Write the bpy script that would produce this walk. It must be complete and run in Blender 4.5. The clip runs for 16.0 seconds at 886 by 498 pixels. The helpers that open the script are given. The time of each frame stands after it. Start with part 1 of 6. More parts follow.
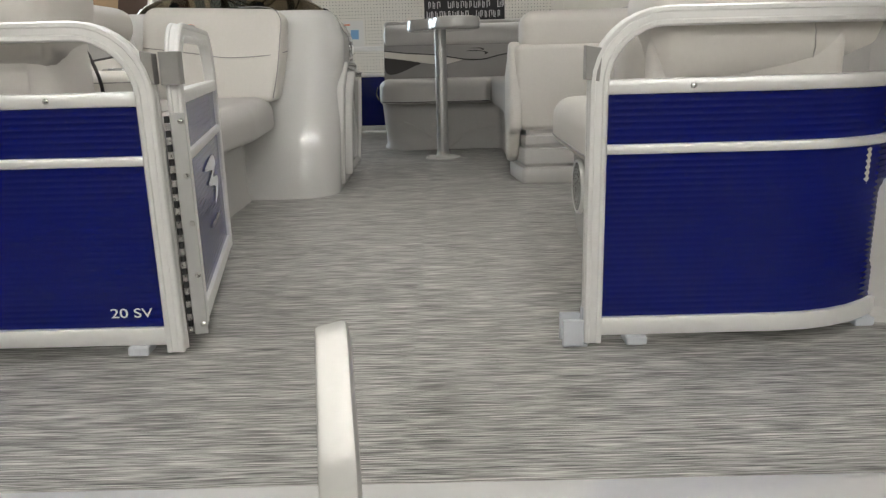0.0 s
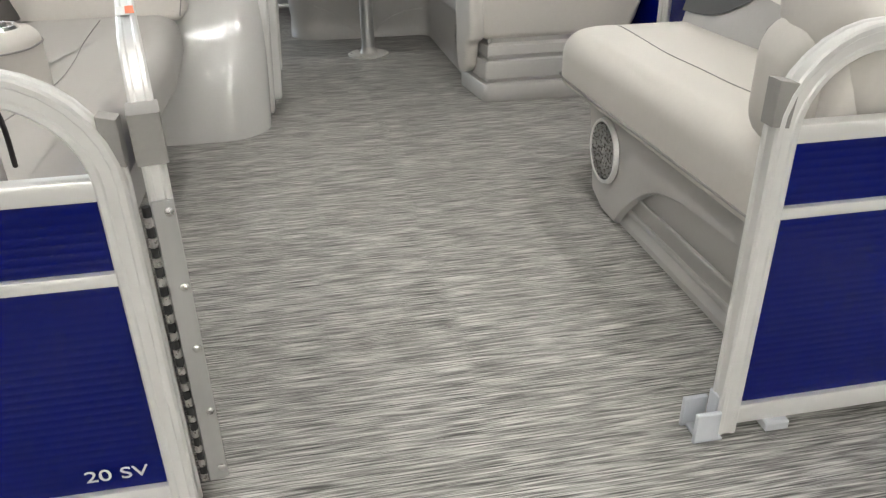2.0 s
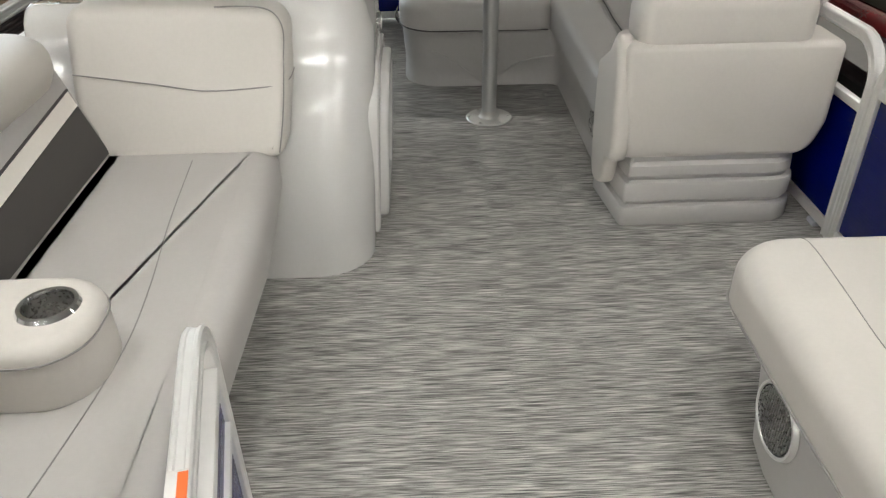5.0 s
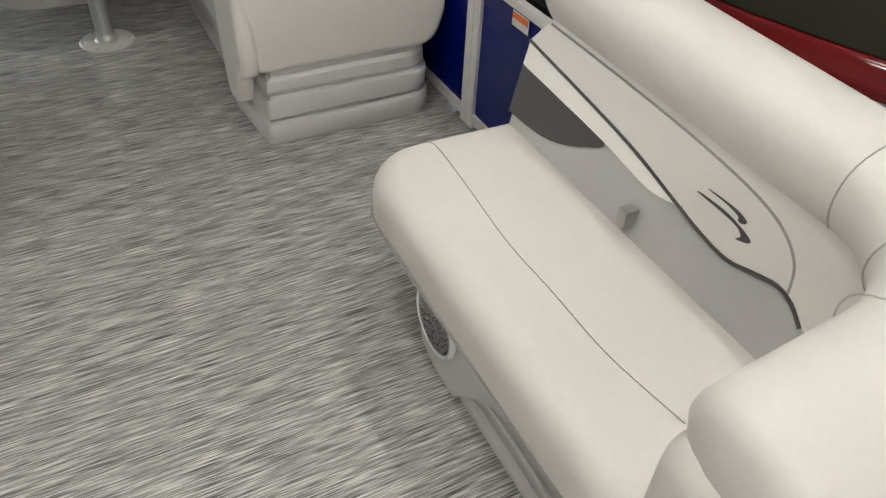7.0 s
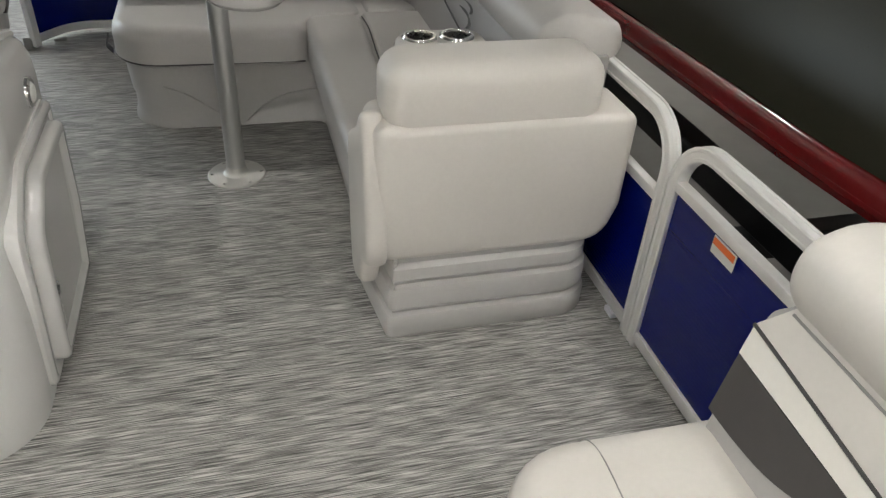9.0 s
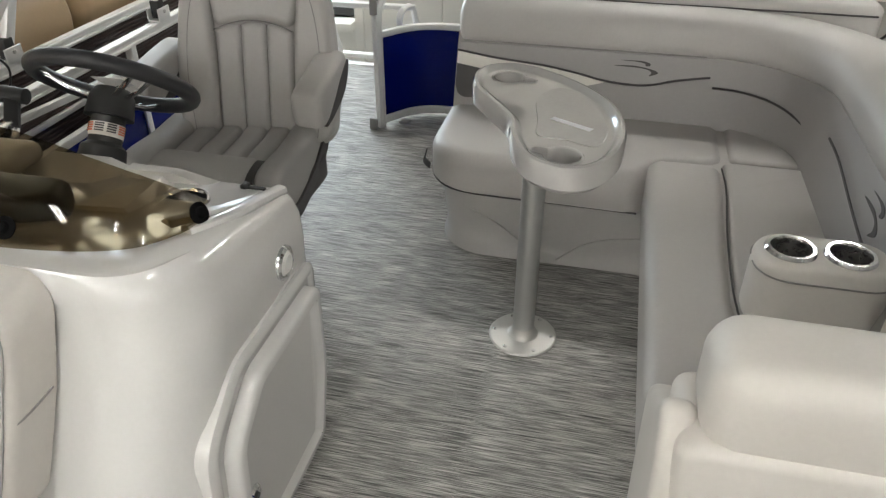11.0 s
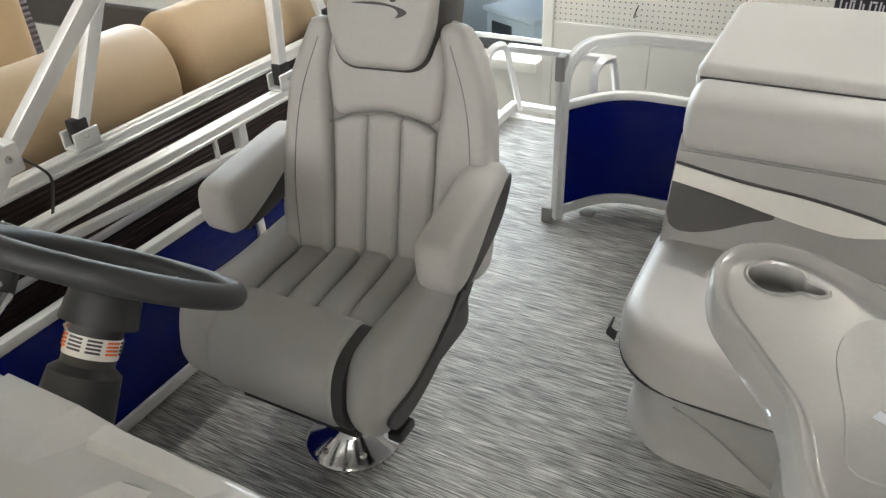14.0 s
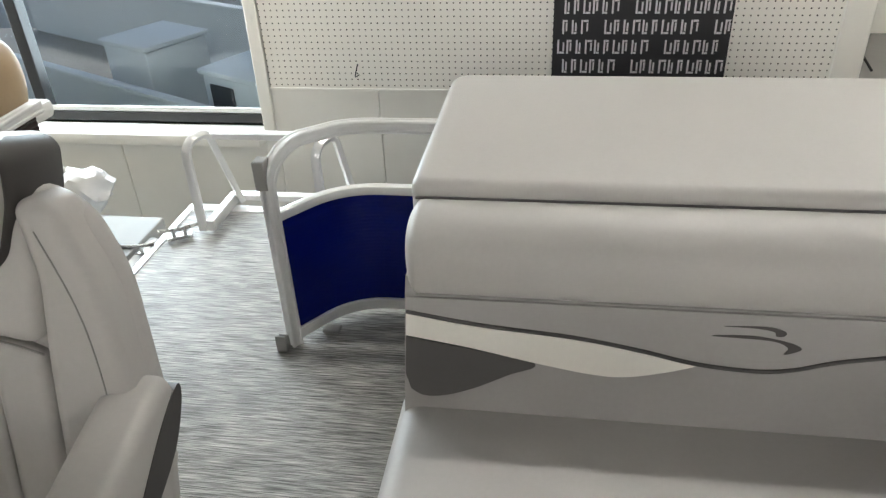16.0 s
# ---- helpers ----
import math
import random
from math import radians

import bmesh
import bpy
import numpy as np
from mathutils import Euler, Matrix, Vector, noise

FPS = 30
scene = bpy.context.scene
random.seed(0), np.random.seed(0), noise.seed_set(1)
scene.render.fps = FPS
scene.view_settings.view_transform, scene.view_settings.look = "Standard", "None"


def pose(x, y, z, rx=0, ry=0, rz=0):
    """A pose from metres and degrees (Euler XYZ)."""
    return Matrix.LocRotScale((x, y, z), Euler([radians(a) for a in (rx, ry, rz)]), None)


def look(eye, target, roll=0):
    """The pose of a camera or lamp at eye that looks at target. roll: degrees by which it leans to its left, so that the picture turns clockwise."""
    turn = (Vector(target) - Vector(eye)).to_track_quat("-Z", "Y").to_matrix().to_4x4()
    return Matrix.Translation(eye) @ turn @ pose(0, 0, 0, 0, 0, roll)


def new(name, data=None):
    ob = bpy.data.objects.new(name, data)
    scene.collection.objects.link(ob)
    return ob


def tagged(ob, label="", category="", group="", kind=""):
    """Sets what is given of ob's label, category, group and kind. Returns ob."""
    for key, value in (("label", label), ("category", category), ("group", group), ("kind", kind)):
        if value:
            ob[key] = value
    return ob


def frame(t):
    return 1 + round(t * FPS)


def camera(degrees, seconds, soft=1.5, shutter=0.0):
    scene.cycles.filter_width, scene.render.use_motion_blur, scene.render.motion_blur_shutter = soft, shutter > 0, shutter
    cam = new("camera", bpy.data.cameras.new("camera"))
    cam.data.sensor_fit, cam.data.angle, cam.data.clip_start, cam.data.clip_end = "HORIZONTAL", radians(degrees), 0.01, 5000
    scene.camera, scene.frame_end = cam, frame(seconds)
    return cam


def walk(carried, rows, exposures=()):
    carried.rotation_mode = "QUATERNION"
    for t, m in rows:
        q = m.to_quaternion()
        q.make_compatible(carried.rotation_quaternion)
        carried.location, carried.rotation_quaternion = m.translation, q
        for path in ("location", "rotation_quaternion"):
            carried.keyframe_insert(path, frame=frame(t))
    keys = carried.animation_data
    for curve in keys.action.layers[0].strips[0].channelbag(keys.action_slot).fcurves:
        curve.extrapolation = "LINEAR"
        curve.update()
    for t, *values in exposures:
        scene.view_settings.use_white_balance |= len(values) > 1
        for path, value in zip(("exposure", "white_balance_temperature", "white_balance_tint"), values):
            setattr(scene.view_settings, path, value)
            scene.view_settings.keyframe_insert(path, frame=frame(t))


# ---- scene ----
cam = camera(61.8, 16.0, soft=1.35)
PATH = [
    (0, (0.069, 0.175, 0.544), (0.061, 2.11, 0.037), -1.5),
    (0.5, (-0.065, 0.32, 0.517), (-0.005, 2.211, -0.133), -2.3),
    (1, (-0.15, 0.462, 0.555), (-0.02, 2.314, -0.189), -1.1),
    (1.5, (-0.206, 0.646, 0.617), (0.041, 2.441, -0.229), -0.8),
    (2, (-0.237, 0.712, 0.79), (0.082, 2.457, -0.134), -1.0),
    (2.5, (-0.234, 0.752, 0.83), (0.035, 2.482, -0.135), -1.0),
    (3, (-0.199, 0.895, 0.847), (0.013, 2.62, -0.142), -0.9),
    (3.5, (-0.205, 1.029, 0.963), (-0.063, 2.769, -0.014), 1.3),
    (3.7, (-0.218, 1.049, 0.985), (-0.153, 2.795, 0.012), 1.5),
    (5.8, (-0.165, 1.426, 1.333), (-0.05, 3.02, 0.129), -4.0),
    (6, (-0.145, 1.425, 1.295), (0.127, 2.979, 0.066), -2.2),
    (6.5, (-0.097, 1.414, 1.285), (0.467, 2.823, -0.018), 0.4),
    (7, (-0.04, 1.413, 1.269), (0.695, 2.729, -0.044), 3.4),
    (7.5, (0.003, 1.458, 1.274), (0.735, 2.811, -0.005), 4.3),
    (8, (0.026, 1.609, 1.278), (0.678, 3.025, 0.024), 3.5),
    (8.2, (0.038, 1.675, 1.281), (0.663, 3.118, 0.046), 3.6),
    (10.3, (0.22, 2.369, 1.35), (0.201, 4.036, 0.245), 1.8),
    (10.5, (0.222, 2.426, 1.372), (0.095, 4.08, 0.254), 1.0),
    (11, (0.221, 2.581, 1.369), (-0.163, 4.207, 0.269), 0.0),
    (11.5, (0.227, 2.724, 1.358), (-0.407, 4.276, 0.266), -1.1),
    (12, (0.174, 2.822, 1.347), (-0.629, 4.279, 0.237), -1.8),
    (12.5, (0.076, 2.958, 1.336), (-0.799, 4.361, 0.211), -2.6),
    (13, (0.025, 3.083, 1.338), (-0.861, 4.475, 0.209), -2.9),
    (13.5, (0.001, 3.247, 1.347), (-0.855, 4.67, 0.233), -2.8),
    (14, (-0.026, 3.381, 1.334), (-0.841, 4.846, 0.243), -2.6),
    (14.5, (-0.053, 3.511, 1.339), (-0.745, 5.048, 0.262), -2.5),
    (15, (-0.055, 3.648, 1.338), (-0.541, 5.282, 0.292), -2.0),
    (15.5, (-0.055, 3.806, 1.334), (-0.455, 5.467, 0.295), -1.6),
    (16, (-0.041, 3.931, 1.331), (-0.329, 5.609, 0.281), -2.7),
]
EXPOSURES = [(0.0, -0.75), (0.6, -0.65), (1.5, -0.49), (2.5, -0.53), (3.7, -0.5), (6.0, -0.56), (8.2, -0.57), (10.5, -0.22), (12.0, -0.07), (13.5, 0.22), (14.5, 0.2), (16.0, -0.07)]
walk(cam, [(t, look(eye, target, roll)) for t, eye, target, roll in PATH], EXPOSURES)


# ---- building tools ----
def finish(bm, sharp=38):
    """Outward normals, smooth faces and sharp creases."""
    bmesh.ops.remove_doubles(bm, verts=bm.verts, dist=1e-5)
    big = [f for f in bm.faces if len(f.verts) > 4]
    if big:
        bmesh.ops.triangulate(bm, faces=big)
    bmesh.ops.recalc_face_normals(bm, faces=bm.faces)
    for f in bm.faces:
        f.smooth = True
    lim = radians(sharp)
    for e in bm.edges:
        if len(e.link_faces) == 2 and e.calc_face_angle(0) > lim:
            e.smooth = False
    return bm


def make(name, bm, material, sharp=38):
    finish(bm, sharp)
    me = bpy.data.meshes.new(name)
    bm.to_mesh(me)
    bm.free()
    me.materials.append(material)
    return new(name, me)


def part(name, bm, material, parent, label="", sharp=38):
    ob = make(name, bm, material, sharp)
    ob.parent = parent
    if parent is not None:
        ob.matrix_parent_inverse = parent.matrix_world.inverted()
    return tagged(ob, label)


def thing(name, label, category, at=(0, 0, 0), group="", kind=""):
    ob = new(name)
    ob.empty_display_size = 0.05
    ob.matrix_world = Matrix.Translation(at)
    return tagged(ob, label, category, group, kind)


def solid(name, bm, material, label, category="", kind="", group="", sharp=38):
    return tagged(make(name, bm, material, sharp), label, category, group, kind)


def join(*bms):
    out = bmesh.new()
    for b in bms:
        me = bpy.data.meshes.new("tmp")
        b.to_mesh(me)
        b.free()
        out.from_mesh(me)
        bpy.data.meshes.remove(me)
    return out


def moved(bm, m):
    bm.transform(m)
    return bm


def rbox(x0, y0, z0, x1, y1, z1, r=0.0, seg=2):
    bm = bmesh.new()
    bmesh.ops.create_cube(bm, size=1)
    bm.transform(Matrix.LocRotScale(((x0 + x1) / 2, (y0 + y1) / 2, (z0 + z1) / 2), None, (abs(x1 - x0), abs(y1 - y0), abs(z1 - z0))))
    if r > 0:
        bmesh.ops.bevel(bm, geom=bm.edges[:], offset=r, segments=seg, affect="EDGES", profile=0.5, clamp_overlap=True)
    return bm


def fillet(pts, r, seg=6, closed=False):
    """A polyline with its corners rounded. r: one radius, or one for each point."""
    pts = [Vector(p) for p in pts]
    n = len(pts)
    rs = r if isinstance(r, (list, tuple)) else [r] * n
    out = []
    for i, p in enumerate(pts):
        if (not closed and i in (0, n - 1)) or rs[i] <= 0:
            out.append(p.copy())
            continue
        a, b = (pts[i - 1] - p), (pts[(i + 1) % n] - p)
        la, lb = a.length, b.length
        a.normalize(), b.normalize()
        ang = a.angle(b)
        if ang > math.pi - 0.02:
            out.append(p.copy())
            continue
        d = min(rs[i] / math.tan(ang / 2), la * 0.49, lb * 0.49)
        rad = d * math.tan(ang / 2)
        bis = (a + b).normalized()
        c = p + bis * (rad / math.sin(ang / 2))
        s, e = (p + a * d) - c, (p + b * d) - c
        tot = s.angle(e)
        for k in range(seg + 1):
            t = k / seg
            out.append(c + (s * math.sin((1 - t) * tot) + e * math.sin(t * tot)) / math.sin(tot))
    return out


def smooth_curve(pts, seg=6, closed=False):
    """Catmull-Rom curve through points."""
    pts = [Vector(p) for p in pts]
    n = len(pts)
    out = []
    for i in range(n if closed else n - 1):
        g = (lambda k: pts[k % n]) if closed else (lambda k: pts[max(0, min(n - 1, k))])
        p0, p1, p2, p3 = g(i - 1), g(i), g(i + 1), g(i + 2)
        for k in range(seg):
            t = k / seg
            out.append(0.5 * (2 * p1 + (p2 - p0) * t + (2 * p0 - 5 * p1 + 4 * p2 - p3) * t * t + (3 * p1 - p0 - 3 * p2 + p3) * t ** 3))
    if not closed:
        out.append(pts[-1].copy())
    return out


def rings(outline, levels, caps=(True, True)):
    """A closed outline in x, y, lofted through levels of (inset, z). Corners tighter than an inset close to a point and then follow the corner's middle line."""
    pts = [Vector((p[0], p[1])) for p in outline]
    n = len(pts)
    if sum(pts[i].x * pts[(i + 1) % n].y - pts[(i + 1) % n].x * pts[i].y for i in range(n)) < 0:
        pts.reverse()
    nrm, turn, step = [], [], []
    for i in range(n):
        d1, d2 = (pts[i] - pts[i - 1]), (pts[(i + 1) % n] - pts[i])
        step.append((d1.length + d2.length) / 2)
        d1 = d1.normalized() if d1.length > 1e-9 else d2.normalized()
        d2 = d2.normalized() if d2.length > 1e-9 else d1
        turn.append(math.atan2(d1.x * d2.y - d1.y * d2.x, d1.dot(d2)))
        m = Vector((-d1.y - d2.y, d1.x + d2.x))
        nrm.append(m.normalized() if m.length > 1e-6 else Vector((-d1.y, d1.x)))
    most = max(ins for ins, z in levels)
    tight = [turn[i] > 0.02 and step[i] / turn[i] < most * 1.6 for i in range(n)]
    group = {}
    start = next((i for i in range(n) if not tight[i]), 0)
    run = []
    for k in range(n + 1):
        i = (start + k) % n
        if tight[i] and k < n:
            run.append(i)
        elif run:
            phi = sum(turn[a] for a in run)
            arc = sum((pts[b] - pts[a]).length for a, b in zip(run, run[1:]))
            mid = sum((nrm[a] for a in run), Vector((0, 0)))
            if phi < 2.9 and mid.length > 1e-6:
                for a in run:
                    group[a] = (arc / phi, mid.normalized(), max(0.25, math.cos(phi / 2)))
            run = []

    def place(i, ins):
        if i in group:
            rad, mid, c = group[i]
            if len(pts) and ins > rad:
                return pts[i] + nrm[i] * rad + mid * ((ins - rad) / c)
            return pts[i] + nrm[i] * ins
        return pts[i] + nrm[i] * (ins / max(0.5, math.cos(turn[i] / 2)))

    bm = bmesh.new()
    loops = [[bm.verts.new((*place(i, ins), z)) for i in range(n)] for ins, z in levels]
    for a, b in zip(loops, loops[1:]):
        for i in range(n):
            bm.faces.new((a[i], a[(i + 1) % n], b[(i + 1) % n], b[i]))
    if caps[0]:
        bm.faces.new(loops[0][::-1])
    if caps[1]:
        bm.faces.new(loops[-1])
    return bm


def soft_levels(z0, z1, r, r0=None, seg=5):
    """Levels for a padded block: rounded below by r0 and above by r."""
    r0 = r if r0 is None else r0
    out = []
    for k in range(seg + 1):
        a = math.pi / 2 * k / seg
        out.append((r0 * (1 - math.sin(a)), z0 + r0 * (1 - math.cos(a))))
    for k in range(seg + 1):
        a = math.pi / 2 * k / seg
        out.append((r * (1 - math.cos(a)), z1 - r + r * math.sin(a)))
    return out


def pad(outline, z0, z1, r, r0=None, seg=5):
    return rings(outline, soft_levels(z0, z1, r, r0, seg))


def rect(x0, y0, x1, y1, r=0.0, seg=5):
    return fillet([(x0, y0, 0), (x1, y0, 0), (x1, y1, 0), (x0, y1, 0)], r, seg, True) if r else [(x0, y0), (x1, y0), (x1, y1), (x0, y1)]


UPRIGHT_XZ = Matrix(((1, 0, 0, 0), (0, 0, -1, 0), (0, 1, 0, 0), (0, 0, 0, 1)))   # local x, y, z -> x, z, -y
UPRIGHT_YZ = Matrix(((0, 0, 1, 0), (1, 0, 0, 0), (0, 1, 0, 0), (0, 0, 0, 1)))    # local x, y, z -> y, z, x


def sweep(path, section, closed=False, up=(0, 0, 1), cap=True, round_ends=0.0, taper=None):
    """A closed section (side, up) carried along a path; round_ends: length over which the ends shrink round."""
    path = [Vector(p) for p in path]
    if round_ends > 0 and not closed:
        d0, d1 = (path[0] - path[1]).normalized(), (path[-1] - path[-2]).normalized()
        head = [(path[0] - d0 * round_ends + d0 * round_ends * math.sin(a), math.cos(a)) for a in [math.pi / 2 * k / 5 for k in range(5, 0, -1)]]
        tail = [(path[-1] - d1 * round_ends + d1 * round_ends * math.sin(a), math.cos(a)) for a in [math.pi / 2 * k / 5 for k in range(1, 6)]]
        mid = [p for p in path if (p - path[0]).length > round_ends * 1.05 and (p - path[-1]).length > round_ends * 1.05]
        mid = [path[0] - d0 * round_ends] + mid + [path[-1] - d1 * round_ends]
        path = [h[0] for h in head] + mid + [t[0] for t in tail]
        scale = [max(0.06, h[1]) for h in head] + [1.0] * len(mid) + [max(0.06, t[1]) for t in tail]
    else:
        scale = [1.0] * len(path)
    n = len(path)
    cen = Vector((sum(s[0] for s in section) / len(section), sum(s[1] for s in section) / len(section)))
    upv = Vector(up)
    bm = bmesh.new()
    loops = []
    prev = None
    for i, p in enumerate(path):
        a = path[i - 1] if (i or closed) else p
        b = path[(i + 1) % n] if (i < n - 1 or closed) else p
        t = (b - a).normalized()
        if prev is None:
            u = upv - t * upv.dot(t)
            if u.length < 1e-4:
                u = Vector((0, 1, 0)) - t * t.y
        else:
            u = prev - t * prev.dot(t)
        u.normalize()
        prev = u
        side = t.cross(u)
        k = 1.0
        if 0 < i < n - 1 or closed:
            d1, d2 = (p - a), (b - p)
            if d1.length > 1e-9 and d2.length > 1e-9:
                k = 1 / max(0.5, math.cos(d1.angle(d2) / 2))
        sc = scale[i]
        loops.append([bm.verts.new(p + side * ((cen.x + (s[0] - cen.x) * sc) * k) + u * (cen.y + (s[1] - cen.y) * sc)) for s in section])
    m = len(section)
    for i in range(n if closed else n - 1):
        A, B = loops[i], loops[(i + 1) % n]
        for j in range(m):
            bm.faces.new((A[j], A[(j + 1) % m], B[(j + 1) % m], B[j]))
    if cap and not closed:
        bm.faces.new(loops[0][::-1])
        bm.faces.new(loops[-1])
    return bm


def ring_section(r, seg=8):
    return [(r * math.cos(2 * math.pi * k / seg), r * math.sin(2 * math.pi * k / seg)) for k in range(seg)]


def box_section(w, h, r=0.004):
    return [(p.x, p.y) for p in fillet([(-w / 2, -h / 2, 0), (w / 2, -h / 2, 0), (w / 2, h / 2, 0), (-w / 2, h / 2, 0)], r, 2, True)]


def grooved_section(w, h):
    """Extruded rail: a flat tube with two shallow grooves along its outer faces."""
    g = 0.0022
    return [(-w / 2, -h / 2 + 0.003), (-w / 2 + 0.003, -h / 2), (w / 2 - 0.003, -h / 2), (w / 2, -h / 2 + 0.003), (w / 2, -h / 6 - g), (w / 2 - g, -h / 6), (w / 2 - g, h / 6), (w / 2, h / 6 + g), (w / 2, h / 2 - 0.003), (w / 2 - 0.003, h / 2), (w / 6 + g, h / 2), (w / 6, h / 2 - g), (-w / 6, h / 2 - g), (-w / 6 - g, h / 2), (-w / 2 + 0.003, h / 2), (-w / 2, h / 2 - 0.003), (-w / 2, h / 6 + g), (-w / 2 + g, h / 6), (-w / 2 + g, -h / 6), (-w / 2, -h / 6 - g)]


def tube(path, r, seg=8, closed=False, up=(0, 0, 1)):
    return sweep(path, ring_section(r, seg), closed, up)


def lathe(profile, seg=24, m=None):
    """Profile of (radius, z) turned about z."""
    bm = bmesh.new()
    loops = []
    for r, z in profile:
        if r < 1e-5:
            loops.append([bm.verts.new((0, 0, z))])
        else:
            loops.append([bm.verts.new((r * math.cos(2 * math.pi * k / seg), r * math.sin(2 * math.pi * k / seg), z)) for k in range(seg)])
    for a, b in zip(loops, loops[1:]):
        for k in range(seg):
            q = [a[k % len(a)], a[(k + 1) % len(a)], b[(k + 1) % len(b)], b[k % len(b)]]
            q = list(dict.fromkeys(q))
            if len(q) > 2:
                bm.faces.new(q)
    if m is not None:
        bm.transform(m)
    return bm


def aim(at, direction):
    """The pose that turns local z to a direction."""
    return Matrix.Translation(at) @ Vector(direction).to_track_quat("Z", "Y").to_matrix().to_4x4()


def plate(outline, thick, m):
    """A flat shape in local x, y, of a thickness along local z."""
    b = min(0.001, thick * 0.3)
    return moved(rings(outline, [(0, 0), (0, thick - b), (b, thick)]), m)


def bolt(at, direction, r=0.006, h=0.004):
    return lathe([(0, h), (r * 0.5, h), (r * 0.9, h * 0.6), (r, 0), (0, 0)], 8, aim(at, direction))


def cut(bm, *cutters):
    """bm with the cutters' volume taken out."""
    me = bpy.data.meshes.new("body")
    bmesh.ops.recalc_face_normals(bm, faces=bm.faces)
    bm.to_mesh(me)
    bm.free()
    ob = new("body", me)
    tools = []
    for c in cutters:
        bmesh.ops.recalc_face_normals(c, faces=c.faces)
        cm = bpy.data.meshes.new("cutter")
        c.to_mesh(cm)
        c.free()
        tools.append(new("cutter", cm))
        mod = ob.modifiers.new("cut", "BOOLEAN")
        mod.operation, mod.solver, mod.object = "DIFFERENCE", "EXACT", tools[-1]
    out = bmesh.new()
    res = bpy.data.meshes.new_from_object(ob.evaluated_get(bpy.context.evaluated_depsgraph_get()))
    out.from_mesh(res)
    bpy.data.meshes.remove(res)
    for o in [ob] + tools:
        d = o.data
        bpy.data.objects.remove(o)
        bpy.data.meshes.remove(d)
    return out


def text_mesh(body, size, m, depth=0.0006):
    cu = bpy.data.curves.new("writing", "FONT")
    cu.body, cu.size, cu.extrude = body, size, depth
    ob = new("writing", cu)
    me = bpy.data.meshes.new_from_object(ob.evaluated_get(bpy.context.evaluated_depsgraph_get()))
    bpy.data.objects.remove(ob)
    bm = bmesh.new()
    bm.from_mesh(me)
    bpy.data.meshes.remove(me)
    bm.transform(m)
    return bm


# ---- world and light ----
world = bpy.data.worlds.new("overcast_day")
scene.world = world
world.use_nodes = True
_n = world.node_tree.nodes
_sky = _n.new("ShaderNodeTexSky")
_sky.sky_type = "NISHITA"
_sky.sun_disc = False
_sky.sun_elevation, _sky.sun_rotation = radians(50), radians(20)
_n["Background"].inputs["Strength"].default_value = 0.15
world.node_tree.links.new(_sky.outputs[0], _n["Background"].inputs["Color"])
sun = new("sun", bpy.data.lights.new("sun", "SUN"))
sun.data.energy, sun.data.angle, sun.data.color = 3.0, radians(12), (1.0, 0.97, 0.92)
sun.matrix_world = look((2, 4, 9), (0, 0, 0))
window_light = new("window_light", bpy.data.lights.new("window_light", "AREA"))
window_light.data.shape, window_light.data.size, window_light.data.size_y = "RECTANGLE", 2.6, 1.7
window_light.data.energy, window_light.data.color = 150.0, (0.86, 0.95, 1.0)
window_light.matrix_world = look((-2.9, 7.0, 0.95), (-1.2, 3.5, 0.0))
TUBE_POWER = 80.0


# ---- materials ----
def coords(nt, scale=(1, 1, 1), kind="Object"):
    tc, mp = nt.nodes.new("ShaderNodeTexCoord"), nt.nodes.new("ShaderNodeMapping")
    mp.inputs["Scale"].default_value = scale
    nt.links.new(tc.outputs[kind], mp.inputs["Vector"])
    return mp.outputs["Vector"]


def noise_tex(nt, vec, scale, detail=4.0, rough=0.55):
    t = nt.nodes.new("ShaderNodeTexNoise")
    t.inputs["Scale"].default_value, t.inputs["Detail"].default_value, t.inputs["Roughness"].default_value = scale, detail, rough
    nt.links.new(vec, t.inputs["Vector"])
    return t.outputs["Fac"]


def ramp(nt, fac, stops):
    r = nt.nodes.new("ShaderNodeValToRGB")
    while len(r.color_ramp.elements) < len(stops):
        r.color_ramp.elements.new(0.5)
    for e, (p, c) in zip(r.color_ramp.elements, stops):
        e.position, e.color = p, (*c, 1)
    nt.links.new(fac, r.inputs["Fac"])
    return r.outputs["Color"]


def mix(nt, a, b, fac=0.5, blend="MIX"):
    m = nt.nodes.new("ShaderNodeMix")
    m.data_type, m.blend_type = "RGBA", blend
    for sock, v in ((m.inputs[0], fac), (m.inputs[6], a), (m.inputs[7], b)):
        if isinstance(v, (int, float)):
            sock.default_value = v
        elif isinstance(v, tuple):
            sock.default_value = (*v, 1)
        else:
            nt.links.new(v, sock)
    return m.outputs[2]


def bump(nt, height, strength, distance=0.002):
    b = nt.nodes.new("ShaderNodeBump")
    b.inputs["Strength"].default_value, b.inputs["Distance"].default_value = strength, distance
    nt.links.new(height, b.inputs["Height"])
    return b.outputs["Normal"]


